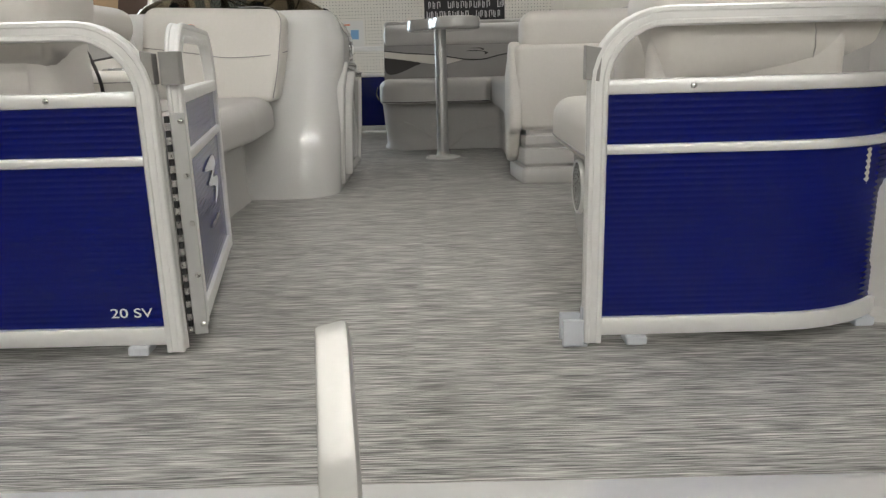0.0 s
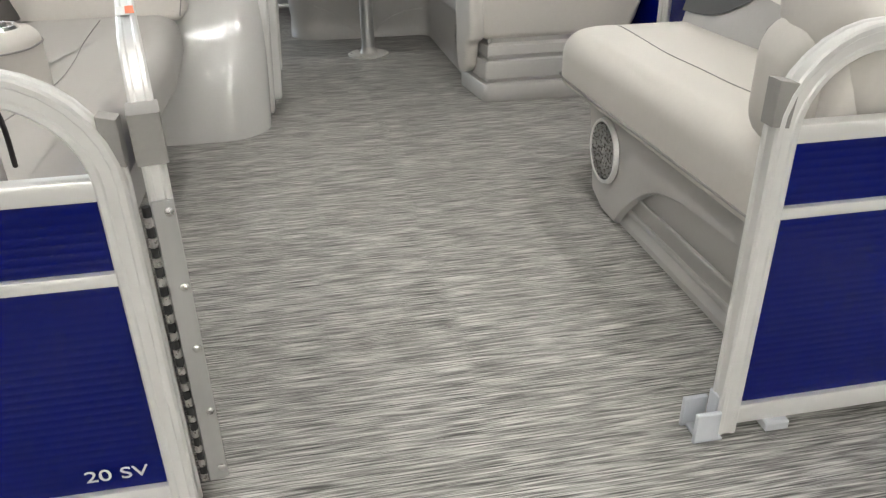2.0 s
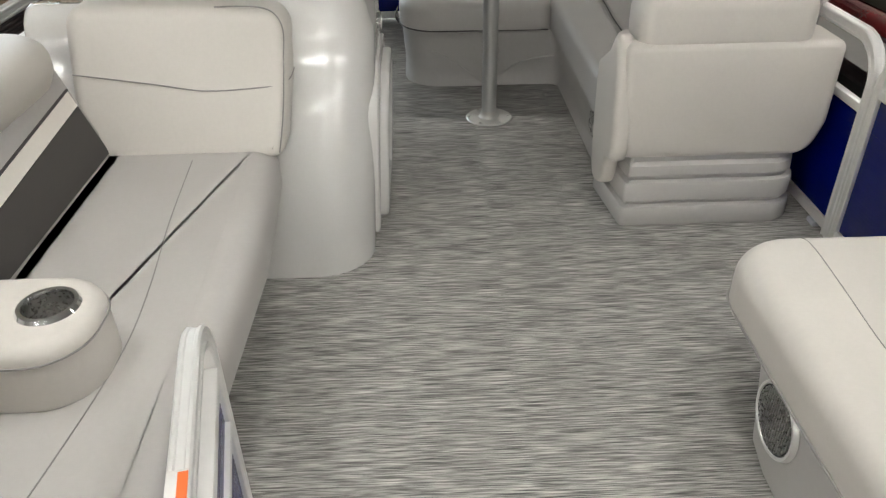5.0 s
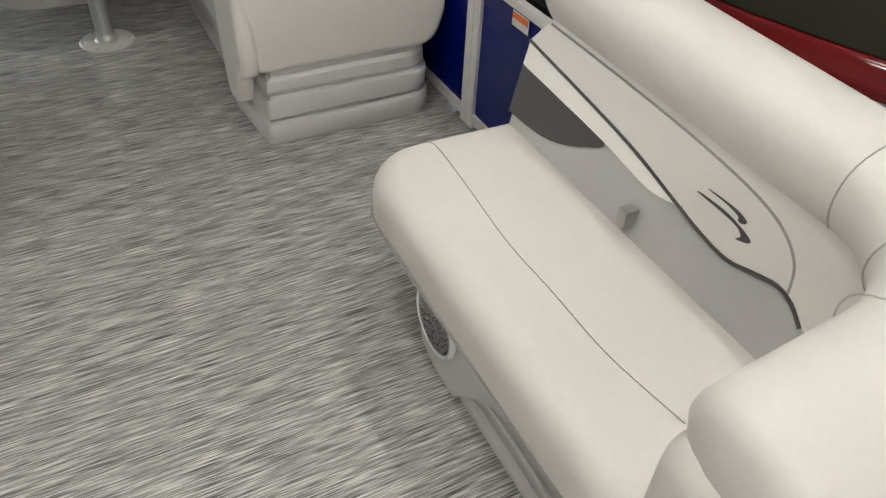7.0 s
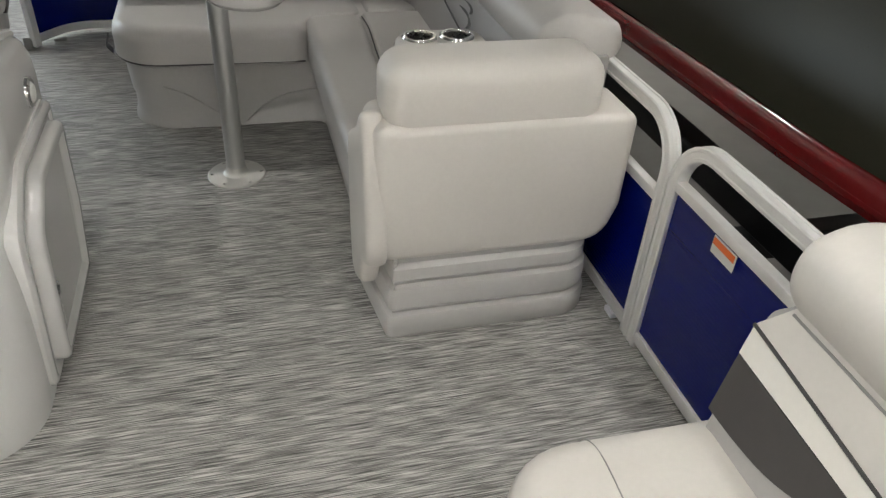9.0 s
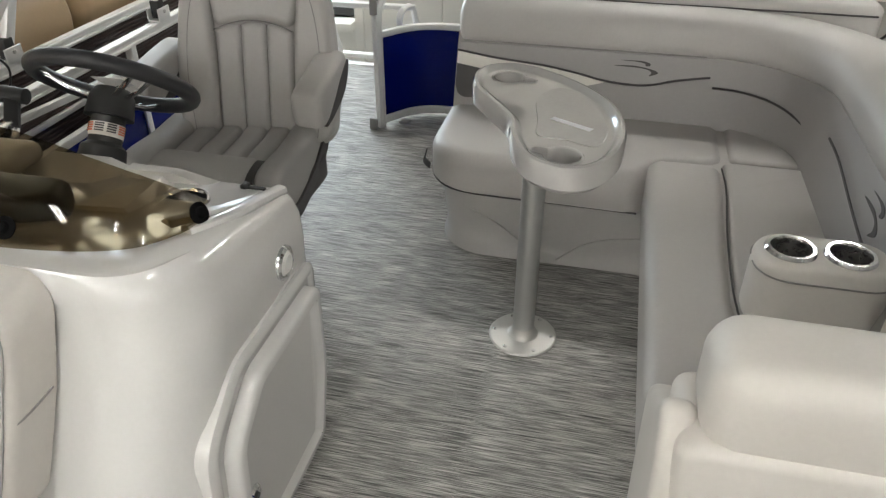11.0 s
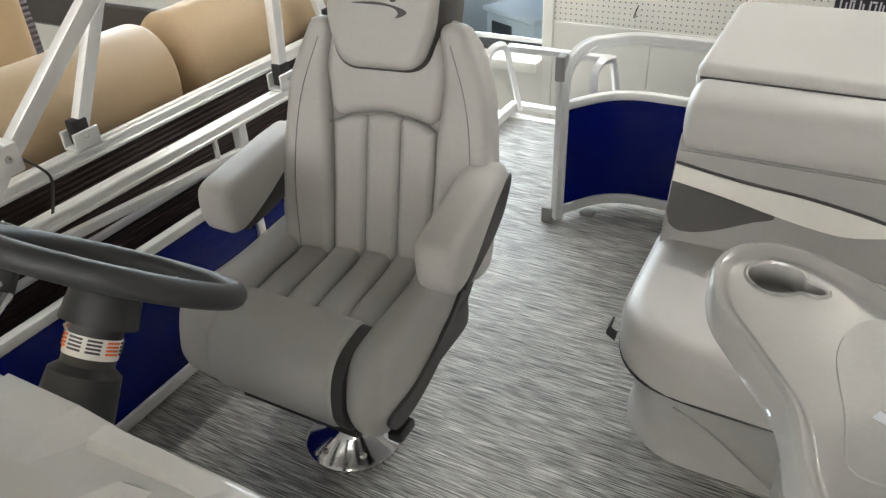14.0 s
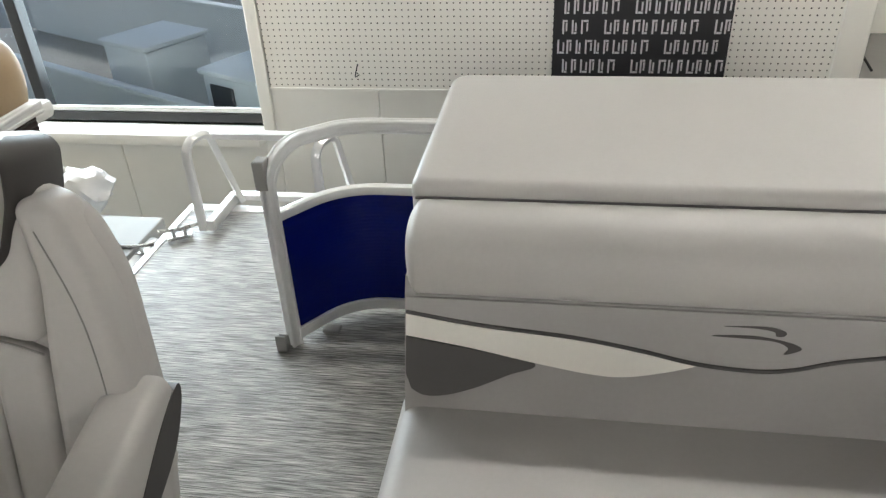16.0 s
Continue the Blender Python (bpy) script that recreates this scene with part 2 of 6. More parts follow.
def material(name, colour, rough=0.5, metal=0.0, var=0.06, grain=0.0, grain_scale=900.0, coat=0.0, spec=0.5, rough_var=0.06, large=2.5, stretch=(1, 1, 1)):
    """A surface with two scales of variation in colour, roughness and fine relief."""
    m = bpy.data.materials.new(name)
    m.use_nodes = True
    nt = m.node_tree
    b = nt.nodes["Principled BSDF"]
    vec = coords(nt, stretch)
    big, fine = noise_tex(nt, vec, large, 3), noise_tex(nt, vec, grain_scale * 0.15, 3)
    dark = tuple(max(0, c * (1 - var)) for c in colour)
    light = tuple(min(1, c * (1 + var)) for c in colour)
    col = ramp(nt, big, [(0.3, dark), (0.7, light)])
    col = mix(nt, col, ramp(nt, fine, [(0.35, dark), (0.65, light)]), 0.35)
    nt.links.new(col, b.inputs["Base Color"])
    rr = nt.nodes.new("ShaderNodeMapRange")
    rr.inputs["To Min"].default_value, rr.inputs["To Max"].default_value = max(0.02, rough - rough_var), min(1, rough + rough_var)
    nt.links.new(fine, rr.inputs["Value"])
    nt.links.new(rr.outputs[0], b.inputs["Roughness"])
    b.inputs["Metallic"].default_value = metal
    b.inputs["Specular IOR Level"].default_value = spec
    b.inputs["Coat Weight"].default_value = coat
    b.inputs["Coat Roughness"].default_value = 0.06
    if grain > 0:
        nt.links.new(bump(nt, noise_tex(nt, vec, grain_scale, 2), grain, 0.0006), b.inputs["Normal"])
    return m


VINYL = material("pale_grey_vinyl", (0.635, 0.602, 0.558), 0.46, var=0.035, grain=0.25, grain_scale=700)
VINYL_MID = material("mid_grey_vinyl", (0.40, 0.385, 0.37), 0.46, var=0.04, grain=0.25, grain_scale=700)
# VINYL_MID for the rear lounge, with the shade there painted in
VINYL_SHADE = material("mid_grey_vinyl_shaded", (0.33, 0.315, 0.305), 0.46, var=0.04, grain=0.25, grain_scale=700)
# darker than VINYL: the dimmer light at the stern is put into the colour
VINYL_CHAIR = material("warm_grey_vinyl_dimmed", (0.47, 0.452, 0.432), 0.44, var=0.04, grain=0.3, grain_scale=700)
VINYL_DARK = material("charcoal_vinyl", (0.052, 0.047, 0.045), 0.5, var=0.08, grain=0.3, grain_scale=700)
VINYL_CREAM = material("cream_vinyl", (0.80, 0.77, 0.71), 0.45, var=0.03, grain=0.2, grain_scale=700)
PIPING = material("dark_piping", (0.05, 0.046, 0.045), 0.55, var=0.1)
SEAM = material("grey_seam_thread", (0.27, 0.26, 0.25), 0.6, var=0.1)
SEAM_PALE = material("pale_seam_thread", (0.44, 0.42, 0.395), 0.6, var=0.08)
BASE_SHELL = material("grey_moulded_plastic", (0.52, 0.505, 0.485), 0.42, var=0.04, grain=0.35, grain_scale=500)
GELCOAT = material("glossy_grey_gelcoat", (0.66, 0.65, 0.63), 0.13, var=0.025, coat=0.6, rough_var=0.03)
TABLE_TOP = material("glossy_grey_abs", (0.47, 0.456, 0.438), 0.12, var=0.03, coat=0.8, spec=0.5, rough_var=0.03)
TABLE_FILM = material("satin_grey_film", (0.43, 0.418, 0.402), 0.2, var=0.06, coat=0.3, rough_var=0.06, large=9.0)
ALU = material("anodised_aluminium", (0.88, 0.87, 0.85), 0.34, metal=0.45, var=0.04, rough_var=0.08, grain=0.05, grain_scale=300)
SATIN_ALU = material("satin_aluminium", (0.66, 0.645, 0.61), 0.42, metal=0.5, var=0.06, rough_var=0.08, grain=0.08, grain_scale=300)
ALU_RAW = material("brushed_aluminium", (0.62, 0.62, 0.61), 0.36, metal=0.9, var=0.08, rough_var=0.1, grain=0.12, grain_scale=300, stretch=(1, 1, 0.05))
BRACKET = material("grey_nylon_bracket", (0.30, 0.29, 0.275), 0.55, var=0.06)
CLEAR_GREY = material("pale_plastic_catch", (0.60, 0.62, 0.66), 0.3, var=0.04)
CHROME = material("polished_chrome", (0.78, 0.78, 0.78), 0.12, metal=1.0, var=0.03, rough_var=0.03)
STEEL = material("stainless_steel", (0.60, 0.59, 0.57), 0.28, metal=1.0, var=0.06)
BLACK = material("black_plastic", (0.02, 0.02, 0.02), 0.45, var=0.15, grain=0.2, grain_scale=400)
DARK_GREY = material("dark_grey_plastic", (0.05, 0.05, 0.052), 0.42, var=0.12, grain=0.2, grain_scale=400)
RUBBER = material("black_leather_grip", (0.028, 0.028, 0.03), 0.5, var=0.15, grain=0.4, grain_scale=500)
INSIDE_CUP = material("dark_cup_hole", (0.03, 0.03, 0.03), 0.3, var=0.1)
MATTE_BLACK = material("matte_black_well", (0.006, 0.006, 0.006), 0.9, var=0.1, spec=0.05)
WHITE_PAINT = material("white_wall_paint", (0.80, 0.78, 0.72), 0.6, var=0.035, grain=0.15, grain_scale=60, large=0.8)
CEIL_PAINT = material("grey_white_ceiling_board", (0.52, 0.52, 0.50), 0.8, var=0.03)
CONCRETE = material("grey_showroom_concrete", (0.24, 0.232, 0.22), 0.5, var=0.12, grain=0.2, grain_scale=60, large=1.2)
LABEL_WHITE = material("white_label_film", (0.78, 0.77, 0.74), 0.4, var=0.03)
LABEL_ORANGE = material("orange_warning_film", (0.80, 0.16, 0.03), 0.4, var=0.05)
LABEL_YELLOW = material("yellow_warning_film", (0.80, 0.62, 0.05), 0.4, var=0.05)
LABEL_INK = material("dark_printed_ink", (0.04, 0.04, 0.045), 0.5, var=0.1)
LETTER = material("silver_white_lettering", (0.80, 0.81, 0.84), 0.35, var=0.02)
TAN = material("tan_vinyl", (0.46, 0.335, 0.20), 0.48, var=0.05, grain=0.25, grain_scale=500)
BROWN_VINYL = material("dark_brown_vinyl", (0.085, 0.05, 0.036), 0.5, var=0.1, grain=0.25, grain_scale=500)
BROWN_PANEL = material("dark_brown_siding", (0.024, 0.012, 0.010), 0.38, metal=0.0, spec=0.3, var=0.15, rough_var=0.08)
RED_GEL = material("deep_red_gelcoat", (0.115, 0.005, 0.006), 0.12, var=0.06, coat=0.5, rough_var=0.03)
RED_BRIGHT = material("bright_red_gelcoat", (0.42, 0.014, 0.012), 0.14, var=0.05, coat=0.7, rough_var=0.03)
BLACK_GEL = material("black_green_gelcoat", (0.022, 0.021, 0.014), 0.3, var=0.1, coat=0.0, spec=0.2, rough_var=0.05)
TRAILER = material("black_trailer_steel", (0.02, 0.02, 0.022), 0.4, metal=0.3, var=0.15)
FOAM = material("white_plastic_wrap", (0.82, 0.82, 0.82), 0.5, var=0.05, grain=0.3, grain_scale=60)
WINDOW_METAL = material("dark_bronze_window_metal", (0.05, 0.05, 0.052), 0.4, metal=0.6, var=0.1)
OUT_WHITE = material("white_outdoor_hull", (0.72, 0.76, 0.79), 0.4, var=0.06)
OUT_DARK = material("dark_outdoor_gear", (0.04, 0.045, 0.05), 0.5, var=0.2)
OUT_GREY = material("grey_wet_asphalt", (0.16, 0.17, 0.18), 0.45, var=0.2, large=0.7)
BANNER = material("black_fabric_banner", (0.016, 0.015, 0.016), 0.6, var=0.2, grain=0.3, grain_scale=300)
BANNER_INK = material("pale_grey_banner_print", (0.62, 0.59, 0.60), 0.6, var=0.12)
RED_INK = material("orange_red_script", (0.75, 0.10, 0.05), 0.4, var=0.05)
GREEN_LEAF = material("green_leaves", (0.07, 0.12, 0.03), 0.6, var=0.3)


def floor_material():
    """Woven vinyl: fine weft threads along x in mixed greys, short dashes gathered in cloudy patches, over a fine weave."""
    m = bpy.data.materials.new("woven_grey_vinyl_floor")
    m.use_nodes = True
    nt = m.node_tree
    b = nt.nodes["Principled BSDF"]
    thread = noise_tex(nt, coords(nt, (12, 420, 1)), 1.0, 2, 0.5)
    dash = noise_tex(nt, coords(nt, (9, 210, 1)), 1.0, 3, 0.6)
    cloud = noise_tex(nt, coords(nt, (4.5, 24, 1)), 1.0, 3, 0.6)
    broad = noise_tex(nt, coords(nt, (1.6, 4.5, 1)), 1.0, 2, 0.5)
    c1 = ramp(nt, dash, [(0.40, (0.075, 0.073, 0.068)), (0.50, (0.28, 0.272, 0.256)), (0.60, (0.66, 0.64, 0.605))])
    c2 = ramp(nt, thread, [(0.37, (0.05, 0.0485, 0.0455)), (0.5, (0.27, 0.262, 0.247)), (0.63, (0.70, 0.68, 0.64))])
    col = mix(nt, c1, c2, 0.62)
    col = mix(nt, col, ramp(nt, cloud, [(0.32, (0.30, 0.30, 0.30)), (0.68, (0.70, 0.70, 0.70))]), 0.55, "OVERLAY")
    col = mix(nt, col, ramp(nt, broad, [(0.35, (0.45, 0.45, 0.45)), (0.65, (0.55, 0.55, 0.55))]), 0.5, "OVERLAY")
    nt.links.new(col, b.inputs["Base Color"])
    b.inputs["Roughness"].default_value = 0.46
    b.inputs["Specular IOR Level"].default_value = 0.4
    weave = nt.nodes.new("ShaderNodeTexChecker")
    weave.inputs["Scale"].default_value = 1.0
    nt.links.new(coords(nt, (330, 330, 1)), weave.inputs["Vector"])
    n1 = bump(nt, weave.outputs["Fac"], 0.25, 0.0006)
    b2 = nt.nodes.new("ShaderNodeBump")
    b2.inputs["Strength"].default_value, b2.inputs["Distance"].default_value = 0.35, 0.0008
    nt.links.new(thread, b2.inputs["Height"])
    nt.links.new(n1, b2.inputs["Normal"])
    nt.links.new(b2.outputs["Normal"], b.inputs["Normal"])
    return m


def blue_material():
    m = material("deep_blue_ribbed_siding", (0.0003, 0.0038, 0.118), 0.15, var=0.10, coat=0.0, rough_var=0.05, spec=0.28)
    return m


def smoked_material():
    m = bpy.data.materials.new("smoked_bronze_acrylic")
    m.use_nodes = True
    nt = m.node_tree
    nt.nodes.remove(nt.nodes["Principled BSDF"])
    tr, gl, mx, fr = (nt.nodes.new("ShaderNode" + k) for k in ("BsdfTransparent", "BsdfGlossy", "MixShader", "LayerWeight"))
    tr.inputs["Color"].default_value = (0.56, 0.505, 0.41, 1)
    gl.inputs["Roughness"].default_value = 0.03
    fr.inputs["Blend"].default_value = 0.5
    edge = nt.nodes.new("ShaderNodeMath")
    edge.operation = "POWER"
    edge.inputs[1].default_value = 4.0
    nt.links.new(fr.outputs["Facing"], edge.inputs[0])
    gloss = nt.nodes.new("ShaderNodeMapRange")
    gloss.inputs["To Min"].default_value, gloss.inputs["To Max"].default_value = 0.035, 0.7
    nt.links.new(edge.outputs[0], gloss.inputs["Value"])
    nt.links.new(gloss.outputs[0], mx.inputs[0])
    nt.links.new(tr.outputs[0], mx.inputs[1])
    nt.links.new(gl.outputs[0], mx.inputs[2])
    nt.links.new(mx.outputs[0], nt.nodes["Material Output"].inputs["Surface"])
    return m


def glass_material(name, tint, rough=0.0):
    m = smoked_material()
    m.name = name
    for n in m.node_tree.nodes:
        if n.type == "BSDF_TRANSPARENT":
            n.inputs["Color"].default_value = (*tint, 1)
    return m


def pegboard_material():
    """White hardboard with rows of small dark holes at 25 mm."""
    m = material("white_pegboard", (0.80, 0.775, 0.71), 0.55, var=0.03, large=0.8)
    nt = m.node_tree
    b = nt.nodes["Principled BSDF"]
    src = b.inputs["Base Color"].links[0].from_socket
    vec = coords(nt, (1 / 0.028, 1, 1 / 0.028))
    fr = nt.nodes.new("ShaderNodeVectorMath")
    fr.operation = "FRACTION"
    nt.links.new(vec, fr.inputs[0])
    sub = nt.nodes.new("ShaderNodeVectorMath")
    sub.operation = "SUBTRACT"
    sub.inputs[1].default_value = (0.5, 0, 0.5)
    nt.links.new(fr.outputs[0], sub.inputs[0])
    flat = nt.nodes.new("ShaderNodeVectorMath")
    flat.operation = "MULTIPLY"
    flat.inputs[1].default_value = (1, 0, 1)
    nt.links.new(sub.outputs[0], flat.inputs[0])
    ln = nt.nodes.new("ShaderNodeVectorMath")
    ln.operation = "LENGTH"
    nt.links.new(flat.outputs[0], ln.inputs[0])
    lt = nt.nodes.new("ShaderNodeMath")
    lt.operation = "LESS_THAN"
    lt.inputs[1].default_value = 0.13
    nt.links.new(ln.outputs["Value"], lt.inputs[0])
    nt.links.new(mix(nt, src, (0.10, 0.09, 0.08), lt.outputs[0]), b.inputs["Base Color"])
    return m


def lamp_material():
    m = bpy.data.materials.new("fluorescent_tube_glow")
    m.use_nodes = True
    nt = m.node_tree
    nt.nodes.remove(nt.nodes["Principled BSDF"])
    em = nt.nodes.new("ShaderNodeEmission")
    em.inputs["Color"].default_value, em.inputs["Strength"].default_value = (1.0, 0.985, 0.945, 1), TUBE_POWER
    nt.links.new(em.outputs[0], nt.nodes["Material Output"].inputs["Surface"])
    return m


FLOOR = floor_material()
BLUE = blue_material()
SMOKED = smoked_material()
GLASS = glass_material("clear_window_glass", (0.93, 0.97, 0.98))
PEG = pegboard_material()
TUBE_GLOW = lamp_material()

# ---- showroom ----
GROUND, CEILING = -0.70, 3.60
WEST, EAST, SOUTH, WALL, FAR = -10.0, 12.0, -13.0, 7.10, 11.2
ground = solid("floor", rbox(WEST - 0.2, SOUTH - 0.2, GROUND - 0.1, EAST + 0.2, FAR + 0.2, GROUND), CONCRETE, "grey sealed concrete showroom floor under the boats", "floor", "structure")
solid("ceiling", rbox(WEST - 0.2, SOUTH - 0.2, CEILING, EAST + 0.2, FAR + 0.2, CEILING + 0.1), CEIL_PAINT, "white flat showroom ceiling with strip lights", "ceiling", "structure")
solid("wall_west", rbox(WEST - 0.2, SOUTH, GROUND, WEST, WALL, CEILING), WHITE_PAINT, "plain white painted showroom side wall", "wall", "structure")
solid("wall_east", rbox(EAST, SOUTH, GROUND, EAST + 0.2, FAR, CEILING), WHITE_PAINT, "plain white painted showroom side wall", "wall", "structure")
solid("wall_south", rbox(WEST, SOUTH - 0.2, GROUND, EAST, SOUTH, CEILING), WHITE_PAINT, "plain white painted showroom wall", "wall", "structure")

solid("wall_north_far", rbox(1.0, FAR, GROUND, EAST, FAR + 0.2, CEILING), WHITE_PAINT, "plain white painted far showroom wall", "wall", "structure")
solid("wall_return", rbox(1.0, WALL + 0.2, GROUND, 1.17, FAR, CEILING), WHITE_PAINT, "plain white painted return wall", "wall", "structure")
WIN_L, WIN_R, SILL, HEAD = -4.6, -1.42, -0.01, 1.95
wall_north = thing("wall_north", "white painted end wall with pegboard above plain panels", "wall", (0, WALL, GROUND), kind="structure")
part("masonry", join(rbox(WEST, WALL + 0.02, GROUND, 1.17, WALL + 0.2, SILL - 0.04), rbox(WEST, WALL + 0.02, HEAD, 1.17, WALL + 0.2, CEILING), rbox(WEST, WALL + 0.02, SILL - 0.04, WIN_L, WALL + 0.2, HEAD), rbox(WIN_R, WALL + 0.02, SILL - 0.04, 1.17, WALL + 0.2, HEAD)), WHITE_PAINT, wall_north)
for x0, x1 in ((-4.6, -3.4), (-3.4, -2.2), (-2.2, -1.42)):
    part("panel", rbox(x0 + 0.002, WALL, GROUND, x1 - 0.002, WALL + 0.02, SILL - 0.06, 0.002, 1), WHITE_PAINT, wall_north)
for x0, x1 in ((-1.40, -0.85), (-0.85, -0.25), (-0.25, 0.4), (0.4, 1.06)):
    part("panel", rbox(x0 + 0.002, WALL, GROUND, x1 - 0.002, WALL + 0.02, 0.188, 0.002, 1), WHITE_PAINT, wall_north)
part("pegboard", rbox(-1.36, WALL - 0.004, 0.192, 1.06, WALL + 0.02, 2.5, 0.002, 1), PEG, wall_north, "white pegboard with rows of small holes")
part("trim_strip", rbox(-1.37, WALL - 0.008, 0.184, 1.06, WALL + 0.01, 0.196, 0.002, 1), WHITE_PAINT, wall_north)
part("casing", rbox(-1.425, WALL - 0.014, GROUND, -1.365, WALL + 0.02, 2.1, 0.004, 1), WHITE_PAINT, wall_north)
part("casing", rbox(1.06, WALL - 0.03, GROUND, 1.17, WALL + 0.02, 2.5, 0.004, 1), WHITE_PAINT, wall_north)
part("hook", tube(smooth_curve([(-0.93, WALL - 0.005, 0.26), (-0.935, WALL - 0.05, 0.265), (-0.92, WALL - 0.09, 0.30), (-0.905, WALL - 0.10, 0.34)]), 0.003, 6), BLACK, wall_north, "thin dark pegboard hook")

window_1 = thing("window_1", "wide showroom window in a dark metal frame", "window", (-3.0, WALL, SILL), kind="structure")
part("window_frame", join(rbox(WIN_L, WALL + 0.05, SILL, WIN_R, WALL + 0.11, SILL + 0.05, 0.004, 1), rbox(WIN_L, WALL + 0.05, HEAD - 0.05, WIN_R, WALL + 0.11, HEAD, 0.004, 1), rbox(WIN_L, WALL + 0.05, SILL, WIN_L + 0.05, WALL + 0.11, HEAD, 0.004, 1), rbox(WIN_R - 0.02, WALL + 0.05, SILL, WIN_R, WALL + 0.11, HEAD, 0.004, 1)), WINDOW_METAL, window_1)
part("mullion", rbox(-2.63, WALL + 0.045, SILL + 0.05, -2.57, WALL + 0.115, HEAD - 0.05, 0.004, 1), WINDOW_METAL, window_1)
part("window_sill", rbox(WIN_L - 0.03, WALL - 0.10, SILL - 0.06, WIN_R, WALL + 0.05, SILL - 0.005, 0.006, 2), WHITE_PAINT, window_1, "deep white painted sill")
for x0, x1 in ((WIN_L + 0.05, -2.63), (-2.57, WIN_R - 0.02)):
    g = part("pane", rbox(x0, WALL + 0.076, SILL + 0.05, x1, WALL + 0.082, HEAD - 0.05), GLASS, window_1)
    g.visible_shadow = False
part("sash_strip", rbox(-2.57, WALL + 0.06, SILL + 0.05, WIN_R - 0.02, WALL + 0.074, SILL + 0.075, 0.002, 1), ALU, window_1)

banner = thing("banner", "black fabric banner printed with rows of pale words", "banner", (0.29, WALL, 0.1))
part("cloth", rbox(-0.07, WALL - 0.014, 0.08, 0.645, WALL - 0.008, 1.45), BANNER, banner)
random.seed(5)


def banner_word(x, z, h):
    """A brand word as a row of plain upright bars."""
    bms = []
    for k in range(10):
        w = h * (0.35 if k % 3 else 0.5)
        x0, x1 = x + k * h * 0.66, x + k * h * 0.66 + w
        if x1 < 0.64 and x0 > -0.065:
            bms.append(rbox(x0, WALL - 0.0165, z, x0 + h * 0.13, WALL - 0.0145, z + h))
            bms.append(rbox(x0 + h * 0.16, WALL - 0.0165, z + (h * 0.86 if k % 2 else 0.0), x1, WALL - 0.0145, z + (h if k % 2 else h * 0.14)))
            bms.append(rbox(x1 - h * 0.12, WALL - 0.0165, z + h * 0.2, x1, WALL - 0.0145, z + h * 0.8))
    return bms


words = []
for row in range(16):
    z = 0.115 + row * 0.083
    off = (-0.05, -0.30, -0.18)[row % 3]
    for k in range(3):
        bms = banner_word(off + k * 0.44, z, 0.058)
        words += bms
tagged(part("printed_lettering", join(*words), BANNER_INK, banner, "rows of pale printed words"), kind="stuff")

poster = thing("notice", "small white paper notice with a blue picture", "poster", (-0.7, WALL, 0.8))
part("sheet", rbox(-0.80, WALL - 0.009, 0.62, -0.62, WALL - 0.006, 0.86), LABEL_WHITE, poster)
BLUE_INK = material("pale_blue_print", (0.22, 0.45, 0.72), 0.5, var=0.2)
part("picture", rbox(-0.735, WALL - 0.011, 0.70, -0.665, WALL - 0.0095, 0.78), BLUE_INK, poster)
part("heading", rbox(-0.79, WALL - 0.011, 0.82, -0.74, WALL - 0.0095, 0.83), LABEL_ORANGE, poster)

# strip lights
STRIPS = [(x, 2.3, 90) for x in (-1.9, -0.2, 1.5)] + [(x, y, 0) for x in (-6.2, -3.1, 0.0, 3.1, 6.2) for y in (-3.5, -6.5, -9.5)] + [(5.6, 3.6, 0), (0.4, 6.75, 0), (3.4, 9.3, 0)]
for x, y, turn in STRIPS:
    lt = thing("strip_light", "long white fluorescent strip light on the ceiling", "light", (x, y, CEILING), "ceiling strip lights")
    sm = Matrix.Translation((x, y, CEILING)) @ Matrix.Rotation(radians(turn), 4, "Z")
    part("housing", moved(rbox(-1.2, -0.09, -0.05, 1.2, 0.09, 0, 0.008, 1), sm), CEIL_PAINT, lt)
    for dy in (-0.045, 0.045):
        part("tube", moved(lathe([(0, 0), (0.02, 0), (0.02, 2.3), (0, 2.3)], 8), sm @ Matrix.Translation((-1.15, dy, -0.075)) @ Matrix.Rotation(math.pi / 2, 4, "Y")), TUBE_GLOW, lt)

# outdoors beyond the window
solid("ground", rbox(-60, WALL + 0.25, -1.25, 60, 200, -1.15), OUT_GREY, "grey wet asphalt yard outside the window", "ground", "structure")
yard_boat = thing("yard_boat", "pale blue-white aluminium boat with seat boxes outdoors", "boat", (-3.3, 8.8, -1.15))
ym = Matrix.Translation((-2.71, 8.34, 0)) @ Matrix.Rotation(radians(-27), 4, "Z")
part("near_side", moved(rbox(-4.0, -0.03, -1.10, 1.15, 0.0, -0.33, 0.004, 1), ym), OUT_WHITE, yard_boat)
part("near_gunwale", moved(rbox(-4.0, -0.05, -0.33, 1.15, 0.03, -0.29, 0.01, 2), ym), OUT_WHITE, yard_boat, "white gunwale")
part("inner_floor", moved(rbox(-4.0, 0.0, -0.95, 1.3, 1.9, -0.90), ym), OUT_WHITE, yard_boat)
part("far_side", moved(rbox(-4.0, 1.30, -1.10, 1.5, 1.33, -0.13, 0.004, 1), ym), OUT_WHITE, yard_boat)
part("far_gunwale", moved(rbox(-4.0, 1.28, -0.13, 1.5, 1.36, -0.09, 0.01, 2), ym), OUT_WHITE, yard_boat, "white gunwale")
